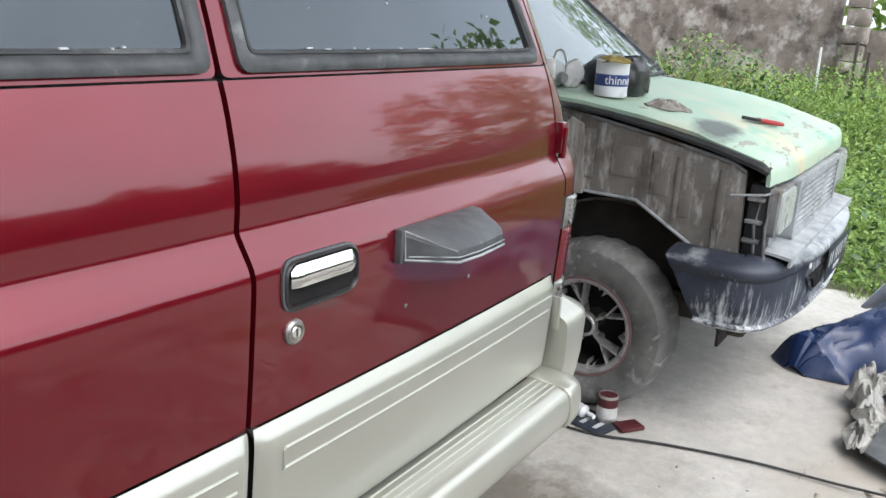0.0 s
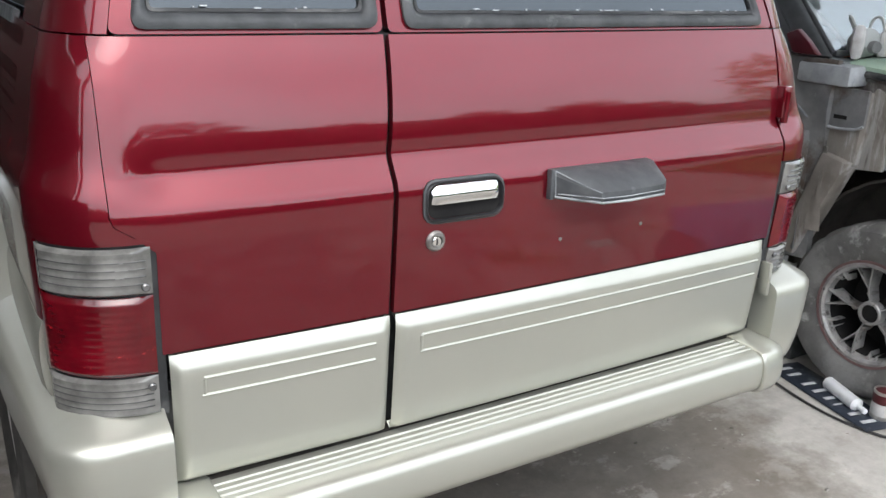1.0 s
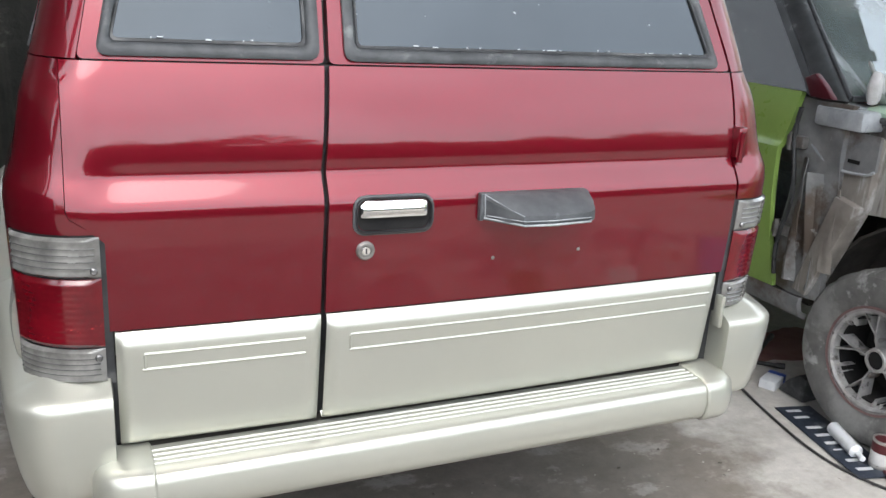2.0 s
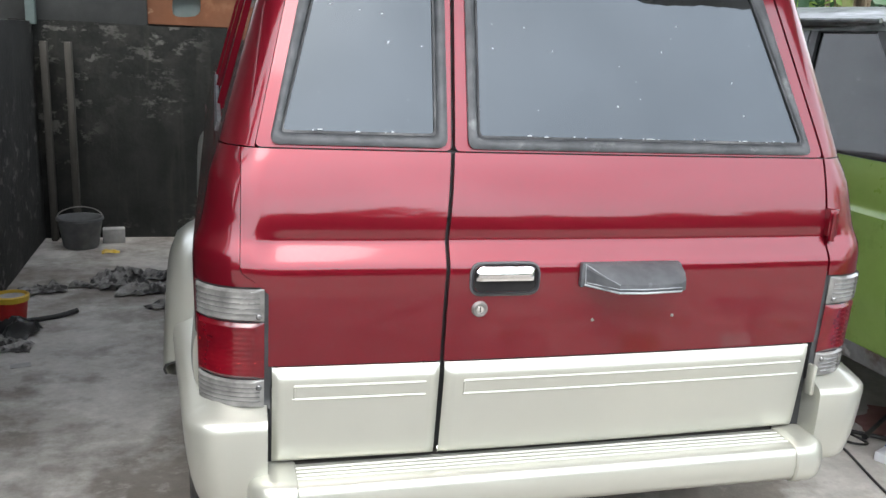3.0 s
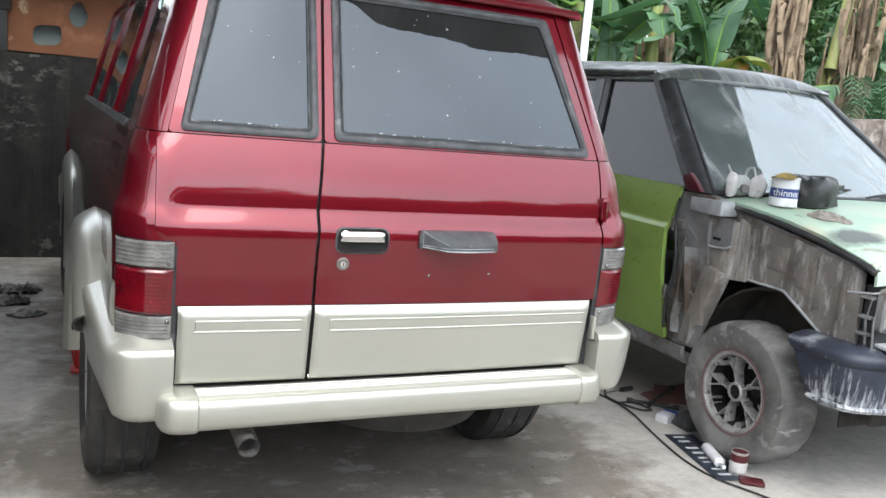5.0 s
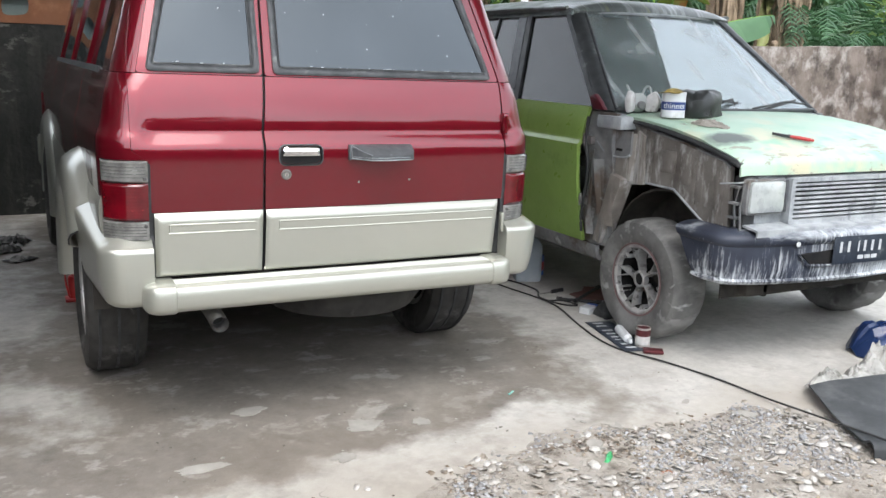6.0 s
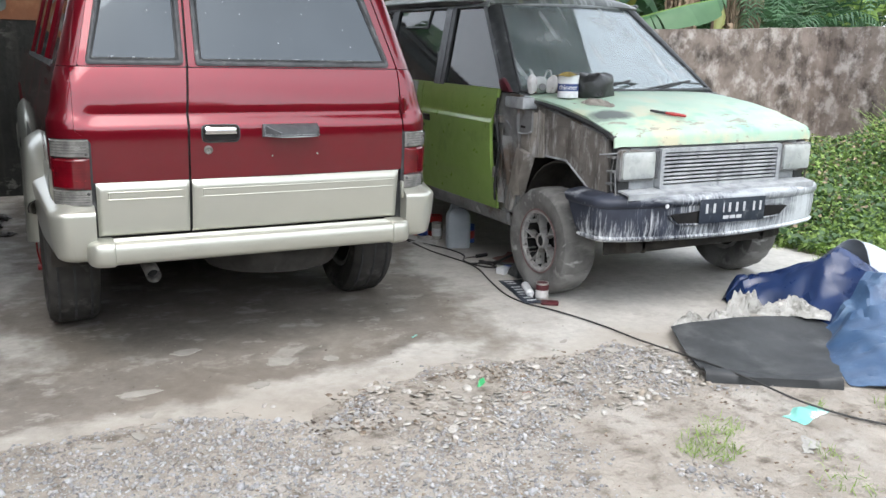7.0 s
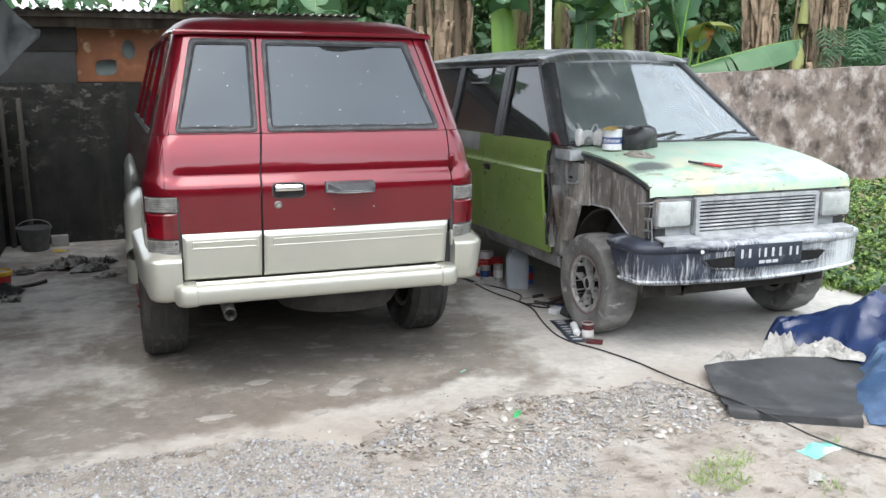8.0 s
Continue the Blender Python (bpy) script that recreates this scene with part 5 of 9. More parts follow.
                    row.append(rc_corner(sgn, z, s, 0.644, 0.001 + 0.007 * min(1, e) - inside * (0.0003 if mt is LENS_RED else 0.0006) * (0.5 - 0.5 * math.cos(2 * math.pi * rib * (t - 0.1) / 0.8))))
                P.append(row)
            lens = part(nm, shell(P, 0.006, out=(sgn * 0.3, -1, 0)), mt, lamp, lb, smooth=40)
            if mt is LENS_CLEAR:
                for k in range(1, rib):
                    zl = z0 + (z1 - z0) * (0.1 + 0.8 * k / rib)
                    part("lens_line", tube([rc_corner(sgn, zl, s, 0.644, 0.0076) for s in np.linspace(0.018, 0.160, 14)], 0.0011, 5), LENS_DARK, lens)
        part("lamp_housing", shell([[rc_corner(sgn, z, s, 0.64, -0.004) for z in np.linspace(0.670, 0.943, 4)] for s in np.linspace(0.0, 0.182, 14)], 0.02, out=(sgn * 0.3, -1, 0)), RUBBER, lamp)
        for zz, ss in ((0.877, 0.020), (0.725, 0.020)):
            c = rc_corner(sgn, zz, ss, 0.644, 0.010)
            part("lamp_screw", moved(lathe([(0.006, 0), (0.006, 0.003), (0.004, 0.005), (0, 0.005)], 12), Matrix.Translation(c) @ pose(0, 0, 0, 90, 0, 0)), LENS_DARK, lamp)
        for z0, z1, mt, nm in ((0.812, 0.9345, RED_PAINT, "lamp_side_panel"), (0.688, 0.810, BEIGE_PAINT, "lower_cladding")):
            P = [[rc_corner(sgn, z, s, 0.644, 0.0 if mt is RED_PAINT else 0.010 * math.sin(math.pi * (z - z0) / (z1 - z0)) ** 0.5) for z in np.linspace(z0, z1, 10)] for s in np.r_[np.linspace(0.183, 0.25, 8), np.linspace(0.28, 0.62, 8)]]
            part(nm, shell(P, 0.010, out=(sgn, -0.3, 0)), mt, car, smooth=50)
        # side body: red above, champagne below, with openings over the wheels
        ya, yf = 0.80, 3.25

        def low(y, z0):
            z = z0
            for c in (ya, yf):
                if abs(y - c) < 0.41:
                    z = max(z, 0.335 + math.sqrt(0.41 ** 2 - (y - c) ** 2))
            return z
        for nm, y0, y1 in (("side_panel", 0.315, 0.98), ("side_door", 0.99, 1.86), ("side_door", 1.87, 2.78), ("front_wing", 2.79, 4.0)):
            ys = np.linspace(y0, y1, 22)
            P = [[(sgn * RC_W(z), y, z) for z in [max(low(y, 0.765), 0.765) + (1.2 - max(low(y, 0.765), 0.765)) * t for t in np.linspace(0, 1, 22)]] for y in ys]
            d = part(nm, shell(P, 0.012, out=(sgn, 0, 0)), RED_PAINT, car, smooth=50)
            P = [[(sgn * (RC_W(z) + 0.012 * math.sin(math.pi * t) ** 0.4), y, z) for t, z in [(t, low(y, 0.42) + (max(0.762, low(y, 0.42) + 0.004) - low(y, 0.42)) * t) for t in np.linspace(0, 1, 9)]] for y in ys]
            part("lower_cladding", shell(P, 0.012, out=(sgn, 0, 0)), BEIGE_PAINT, d)
        part("wheel_flare", flare(sgn, ya, 0.335, 0.785, 0.40, 0.555, -6, 143, 0.080), BEIGE_PAINT, car, smooth=50)
        part("wheel_flare", flare(sgn, yf, 0.335, 0.785, 0.40, 0.54, -6, 186, 0.045), BEIGE_PAINT, car, smooth=50)
        # dark seams where the flare meets the body and the bumper's side
        part("flare_seam", tube([(sgn * (0.785 + 0.012), ya + 0.551 * 1.04 * math.cos(a), 0.335 + 0.551 * math.sin(a)) for a in np.linspace(radians(70), radians(143), 14)], 0.0035, 6), RUBBER, car)
        a = radians(143)
        part("flare_seam", tube([(sgn * (0.785 + 0.082 * k), ya + rr * 1.04 * math.cos(a) - 0.002, 0.335 + rr * math.sin(a)) for rr, k in ((0.552, 0.15), (0.53, 0.62), (0.50, 0.95), (0.46, 1.03), (0.42, 1.0))], 0.003, 6), RUBBER, car)
        # glasshouse
        ug = lambda z, y: RC_W(z) - 0.010 - 0.022 * max(0.0, 1.4 - y) ** 1.5
        P = [[(sgn * ug(z, y), y, z) for z in np.linspace(1.202, 1.65, 6)] for y in np.linspace(0.47, 2.85, 16)]
        part("side_glass", shell(P, 0.005, out=(sgn, 0, 0)), GLASS_SIDE, car, "tinted side glass")
        for y0, y1 in ((0.985, 1.06), (1.83, 1.91), (2.66, 2.86)):
            part("side_pillar", shell([[(sgn * (RC_W(z) + 0.002), y, z) for z in np.linspace(1.202, 1.65, 6)] for y in (y0, (y0 + y1) / 2, y1)], 0.02, out=(sgn, 0, 0)), RED_PAINT, car)
        part("belt_strip", shell([[(sgn * (RC_W(z) + 0.004), y, z) for z in (1.19, 1.2, 1.212)] for y in (0.46, 1.6, 2.86)], 0.01, out=(sgn, 0, 0)), SEAL, car)
        part("drip_rail", tube([(sgn * 0.600, 0.24, 1.650), (sgn * 0.612, 0.36, 1.658), (sgn * 0.615, 1.4, 1.664), (sgn * 0.612, 2.8, 1.655)], 0.011, 8), RED_PAINT, car)
        # bumper corner, wrapped from the rear to the side
        off = table([(0.458, -0.050), (0.464, -0.024), (0.476, -0.008), (0.50, -0.001), (0.55, 0.004), (0.63, 0.006), (0.650, 0.004), (0.658, -0.001), (0.664, -0.010), (0.672, -0.028), (0.681, -0.050), (0.690, -0.075)])
        bzs = [0.458, 0.461, 0.466, 0.476, 0.49, 0.52, 0.56, 0.60, 0.64, 0.652, 0.66, 0.668, 0.676, 0.683, 0.688, 0.690]
        W, R, Y0 = 0.814, 0.080, -0.026
        P = []
        for s in np.r_[-0.01, np.linspace(0, 0.084, 5), np.linspace(0.095, 0.23, 14), np.linspace(0.26, 0.60, 9)]:
            flat, arc = W - R - 0.648, R * math.pi / 2
            row = []
            for z in bzs:
                o = off(z)
                back = max(0.0, s - 0.20) / 0.40
                z = z + back * 0.075 * (z - 0.458) / 0.232
                o += 0.030 * back
                lean = 0.020 * (0.69 - z) / 0.23
                if s < 0:
                    p = (sgn * 0.6435, Y0 + 0.07, z)
                elif s < flat:
                    p = (sgn * (0.648 + s - lean * s / flat * 0.5), Y0 - o, z)
                elif s < flat + arc:
                    a = (s - flat) / R
                    p = (sgn * (W - R - lean + (R + o) * math.sin(a)), Y0 + R - (R + o) * math.cos(a), z)
                else:
                    p = (sgn * (W + o - lean), Y0 + R + (s - flat - arc), z)
                row.append(p)
            P.append(row)
        part("bumper_corner", shell(P, 0.008, out=(sgn * 0.3, -1, 0)), BEIGE_PAINT, car, smooth=45)
        part("bumper_bracket", box(*sorted((sgn * 0.60, sgn * 0.655)), 0.03, 0.07, 0.47, 0.70, 0.004), RUBBER, car)

    # lower valance behind the step
    part("rear_valance", box(-0.645, 0.645, 0.012, 0.05, 0.452, 0.545, 0.004), UNDER, car)
    # step bumper with ridged tread and end caps
    sec = [(0.012, 0.5455), (-0.058, 0.5445), (-0.074, 0.5415), (-0.082, 0.536), (-0.0875, 0.524), (-0.091, 0.500), (-0.088, 0.476), (-0.081, 0.463), (-0.066, 0.455), (-0.030, 0.452), (0.012, 0.452)]
    bm = bmesh.new()
    vs = add_grid(bm, [[(u, y, z) for y, z in sec] for u in np.linspace(-0.604, 0.590, 9)], closed_v=True)
    bm.faces.new(vs[0])
    bm.faces.new(vs[-1][::-1])
    step = part("step_bumper", bm, BEIGE_PAINT, car, "champagne step bumper with ridged tread")
    for y in (-0.050, -0.035, -0.020, -0.005):
        part("tread_ridge", tube([(-0.596, y, 0.5450), (0.582, y, 0.5450)], 0.0032, 6), BEIGE_PAINT, step)
    for sgn in (-1, 1):
        rings = []
        cy, cz = -0.035, 0.498
        for u, k, dy in ((0.596, 1.06, 0), (0.600, 1.12, 0), (0.640, 1.13, 0.002), (0.664, 1.10, 0.008), (0.680, 1.0, 0.016), (0.690, 0.80, 0.026), (0.694, 0.5, 0.03)):
            rings.append([(-u + 0.006 if sgn < 0 else u - 0.036, cy + (y - cy) * k + dy, cz + (z - cz) * k) for y, z in sec])
        bm = bmesh.new()
        vs = add_grid(bm, rings, closed_v=True)
        bm.faces.new(vs[0])
        bm.faces.new(vs[-1][::-1])
        part("end_cap", bm, BEIGE_PAINT, step, smooth=40)

    # handle, lock, plate lamp cover, hinge, screw holes on the wide door
    def on_rear(u, z):
        return Matrix.Translation(rc_rear(u, z)) @ pose(0, 0, 0, 90, 0, 0)
    hx, hz, hw, hh = -0.1595, 0.9455, 0.148, 0.066
    handle = new("door_handle")
    handle.parent = right
    handle["label"] = "chrome pull handle in a black surround"
    q = lambda w, h, r, d: [(p[0], p[1]) for p in rounded([(hx - w / 2, hz - h / 2), (hx + w / 2, hz - h / 2), (hx + w / 2, hz + h / 2), (hx - w / 2, hz + h / 2)], r, 5, 6)]
    part("surround", loops_ring([(q(hw, hh, 0.024, 0), -0.004), (q(hw, hh, 0.024, 0), 0.006), (q(hw - 0.005, hh - 0.005, 0.022, 0), 0.008), (q(hw - 0.010, hh - 0.010, 0.02, 0), 0.004), (q(hw - 0.010, hh - 0.010, 0.02, 0), -0.016)], rc_rear), BLACK_PLASTIC, handle, smooth=50)
    # flat dark face over uncut paint: the recess's shade is only coloured in
    bm = bmesh.new()
    bm.faces.new([bm.verts.new(rc_rear(p[0], p[1], 0.0022)) for p in q(hw - 0.012, hh - 0.012, 0.02, 0)])
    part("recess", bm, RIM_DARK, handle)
    part("outline", loops_ring([(q(hw + 0.006, hh + 0.006, 0.026, 0), 0.0), (q(hw + 0.006, hh + 0.006, 0.026, 0), 0.0035), (q(hw - 0.001, hh - 0.001, 0.024, 0), 0.0045), (q(hw - 0.001, hh - 0.001, 0.024, 0), 0.0)], rc_rear), SEAL, handle)
    P = []
    for s in np.linspace(0, 1, 17):
        e = min(1.0, min(s, 1 - s) * 14) ** 0.5
        P.append([rc_rear(hx - 0.064 + 0.128 * s, hz - 0.002 + 0.030 * t * (0.72 + 0.28 * e), 0.006 + 0.009 * math.sin(math.pi * (0.15 + 0.75 * t)) * e) for t in np.linspace(0, 1, 7)])
    part("chrome_paddle", shell(P, 0.004, out=(0, -1, 0)), CHROME, handle, "bright chrome paddle", smooth=60)
    lock = new("door_lock")
    lock.parent = right
    lock.matrix_local = on_rear(-0.211, 0.881)
    part("lock_ring", lathe([(0.0175, -0.002), (0.0175, 0.003), (0.0145, 0.007), (0.010, 0.007), (0.0095, 0.003), (0.0, 0.003)], 24), DULL_METAL, lock)
    part("lock_barrel", lathe([(0.0088, 0.0), (0.0088, 0.0055), (0.0075, 0.007), (0.0, 0.007)], 18), CHROME, lock)
    part("keyhole", box(-0.0012, 0.0012, -0.005, 0.005, 0.004, 0.0076), BLACK_PLASTIC, lock)
    # plate lamp cover: a hood that stands off the door, slanted at its ends
    x0, x1 = 0.012, 0.240
    zt, zb = 0.9785, 0.929
    yd = float(rc_rear(0.1, 0.95)[1])
    bm = bmesh.new()
    ring = []
    for u, dz, out in ((x0, 0.0, 0.004), (x0 + 0.004, 0.0, 0.012), (x0 + 0.035, 0.001, 0.055), (x0 + 0.055, 0.0, 0.074), ((x0 + x1) / 2, 0.0, 0.078), (x1 - 0.03, 0.0, 0.074), (x1 - 0.012, 0.0, 0.062), (x1, 0.0, 0.035), (x1 + 0.001, 0.0, 0.004)):
        k = out / 0.078
        ring.append([(u, yd + 0.004, zt), (u, yd - 0.35 * out, zt - 0.001), (u, yd - 0.75 * out, zt - 0.006 - 0.010 * k), (u, yd - out, zt - 0.024 * k - 0.006), (u, yd - out * 1.02, zb + 0.009), (u, yd - out, zb + 0.002), (u, yd - out * 0.9, zb), (u, yd + 0.004, zb)])
    vs = add_grid(bm, ring, closed_v=True)
    bm.faces.new(vs[0])
    bm.faces.new(vs[-1][::-1])
    cover = part("plate_lamp_cover", bm, DARK_PLASTIC, right, "scuffed dark grey plate lamp cover", smooth=32)
    part("cover_trim", tube([(x0 + 0.004, yd - 0.014, zb + 0.004), (x0 + 0.055, yd - 0.078, zb + 0.003), ((x0 + x1) / 2, yd - 0.0825, zb + 0.003), (x1 - 0.03, yd - 0.078, zb + 0.004), (x1 - 0.001, yd - 0.036, zb + 0.005)], 0.0022, 6), FRONT_DUST, cover, "pale rim")
    part("cover_base", box(x0 - 0.004, x0 + 0.004, yd - 0.012, yd + 0.002, zb - 0.002, zt + 0.001, 0.002), DARK_PLASTIC, cover)
    for pts in ([(x0 + 0.004, yd - 0.012, zt - 0.001), (x0 + 0.006, yd - 0.014, zb + 0.006)], [(x0 + 0.004, yd - 0.012, zt - 0.001), (x0 + 0.038, yd - 0.056, zt - 0.022), (x0 + 0.056, yd - 0.075, zt - 0.030)],
                [(x0 + 0.006, yd - 0.020, zb + 0.010), (x0 + 0.055, yd - 0.0785, zb + 0.011), ((x0 + x1) / 2, yd - 0.0825, zb + 0.011), (x1 - 0.03, yd - 0.078, zb + 0.012)]):
        part("pale_edge", tube(pts, 0.0011, 5), FRONT_DUST, cover)
    for u, z in ((0.049, 0.848), (0.243, 0.852)):
        part("screw_hole", moved(lathe([(0.0036, -0.001), (0.0036, 0.0012), (0.002, 0.002), (0.0, 0.002)], 10), on_rear(u, z)), DULL_METAL, right)
    for z in (1.058,):
        p = rc_rear(0.655, z)
        part("hinge", box(0.640, 0.668, p[1] - 0.016, p[1] + 0.01, z - 0.036, z + 0.030, 0.005), RED_PAINT, right)
        part("hinge_pin", tube([(0.652, p[1] - 0.014, z - 0.045), (0.652, p[1] - 0.014, z + 0.02)], 0.008, 8), RED_PAINT, right)
    p = rc_rear(0.642, 0.69)
    part("door_stop", box(0.632, 0.643, p[1] - 0.030, p[1] - 0.004, 0.640, 0.715, 0.004), BEIGE_PAINT, right)

    # roof with its rear lip
    zc = table([(0.215, 1.664), (0.24, 1.674), (0.30, 1.700), (0.40, 1.724), (0.55, 1.740), (0.9, 1.752), (1.6, 1.760), (2.4, 1.748), (2.85, 1.69)])
    P = []
    for u in np.r_[np.linspace(-1, -0.8, 14), np.linspace(-0.75, 0.75, 17), np.linspace(0.8, 1, 14)]:
        row = []
        for y in (0.212, 0.218, 0.23, 0.25, 0.27, 0.30, 0.35, 0.40, 0.47, 0.55, 0.7, 0.9, 1.2, 1.6, 2.0, 2.4, 2.65, 2.85):
            w = 0.615
            k = 1 - abs(u) ** 13.0
            yy = y + 0.02 * (abs(u) ** 3) * max(0, 1 - (y - 0.212) / 0.4)
            row.append((u * w, yy, 1.655 + (zc(y) - 1.655) * k))
        P.append(row)
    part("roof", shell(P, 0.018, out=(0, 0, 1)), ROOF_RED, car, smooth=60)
    part("roof_lip", tube([(u * 0.606, 0.222 + 0.02 * abs(u) ** 3, 1.655) for u in np.linspace(-1, 1, 25)], 0.012, 8), RED_PAINT, car)
    part("header_seal", tube([(u * 0.55, 0.243 + 0.018 * abs(u) ** 3, 1.6495) for u in np.linspace(-1, 1, 25)], 0.004, 6), RUBBER, car)
    # front, closed off
    bm = shell([[(u, y, 1.06 - 0.10 * ((y - 2.9) / 1.1) ** 2 - 0.05 * abs(u / 0.7) ** 3) for y in np.linspace(2.86, 4.02, 8)] for u in np.linspace(-0.76, 0.76, 11)], 0.015, out=(0, 0, 1))
    part("bonnet", bm, RED_PAINT, car)
    part("front_panel", box(-0.80, 0.80, 3.98, 4.06, 0.45, 0.97, 0.03), RED_PAINT, car)
    part("front_bumper", box(-0.84, 0.84, 4.0, 4.14, 0.42, 0.66, 0.04), BEIGE_PAINT, car)
    part("windscreen", shell([[(u * (0.70 - 0.1 * t), 2.86 + 0.0 - 0.01 + 0.42 * (1 - t) - 0.38 + 0.36, 1.07 + 0.60 * t) for t in np.linspace(0, 1, 5)] for u in np.linspace(-1, 1, 7)], 0.005, out=(0, 1, 0.5)), GLASS_RED, car)
    # inside
    part("cabin_floor", box(-0.76, 0.76, 0.12, 3.9, 0.50, 0.54), UNDER, car)
    part("cabin_lining", box(-0.72, 0.72, 0.14, 0.18, 0.54, 1.15), UNDER, car)
    for y, us in ((0.75, (0.0,)), (1.55, (0.0,)), (2.3, (-0.36, 0.36))):
        for u in us:
            w = 0.58 if u == 0 else 0.25
            part("seat_back", moved(box(u - w, u + w, -0.06, 0.06, 0.0, 0.58, 0.04, 3), Matrix.Translation((0, y, 0.75)) @ pose(0, 0, 0, 12, 0, 0)), SEAT_CLOTH, car)
            part("seat_cushion", box(u - w, u + w, y + 0.02, y + 0.5, 0.54, 0.80, 0.05, 3), SEAT_CLOTH, car)
    # underneath
    part("chassis", box(-0.50, 0.50, 0.35, 3.9, 0.38, 0.50, 0.02), UNDER, car)
    part("rear_axle", tube([(-0.70, 0.80, 0.335), (0.70, 0.80, 0.335)], 0.045, 10), UNDER, car)
    part("differential", moved(lathe([(0.0, -0.12), (0.09, -0.09), (0.13, 0), (0.09, 0.09), (0.0, 0.12)], 16, axis=1), Matrix.Translation((0.0, 0.80, 0.335))), UNDER, car)
    part("spare_tyre", moved(lathe([(0.20, -0.09), (0.30, -0.085), (0.33, -0.04), (0.33, 0.04), (0.30, 0.085), (0.20, 0.09)], 36, close=True), Matrix.Translation((0.16, 0.47, 0.385))), TYRE, car)
    part("spare_wheel_disc", moved(lathe([(0.205, -0.03), (0.12, -0.05), (0.0, -0.05)], 24), Matrix.Translation((0.16, 0.47, 0.385))), UNDER, car)
    bm = tube([(-0.43, 0.62, 0.40), (-0.445, 0.3, 0.405), (-0.453, 0.02, 0.408), (-0.456, -0.078, 0.404)], 0.0285, 18, cap=False)
    tube([(-0.456, -0.0785, 0.404), (-0.453, 0.02, 0.408), (-0.445, 0.3, 0.405)], 0.025, 18, bm=bm, cap=False)
    pipe = part("exhaust_pipe", bm, DULL_METAL, car, "dull steel tail pipe")
    part("pipe_bore", moved(lathe([(0.0, 0.0), (0.0255, 0.0), (0.0255, 0.004)], 18, axis=1), Matrix.Translation((-0.4535, 0.0, 0.4075))), RUBBER, pipe)
    part("silencer", tube([(-0.42, 0.62, 0.40), (-0.38, 1.1, 0.40)], 0.085, 16), UNDER, car)
    for sgn in (-1, 1):
        for y in (0.80, 3.25):
            wheel("wheel", car, pose(sgn * (0.708 if y < 2 else 0.72), y, 0.334), 0.334, 0.225, TYRE, False, sgn)
    for sgn in (-1, 1):
        for y in (0.80, 3.25):
            P = [[(sgn * uu, y + 0.40 * math.cos(a), 0.335 + 0.40 * math.sin(a)) for uu in (0.55, 0.80)] for a in np.linspace(0.05, math.pi - 0.05, 13)]
            part("wheel_housing", shell(P, 0.01), UNDER, car)
    return car


red_car()


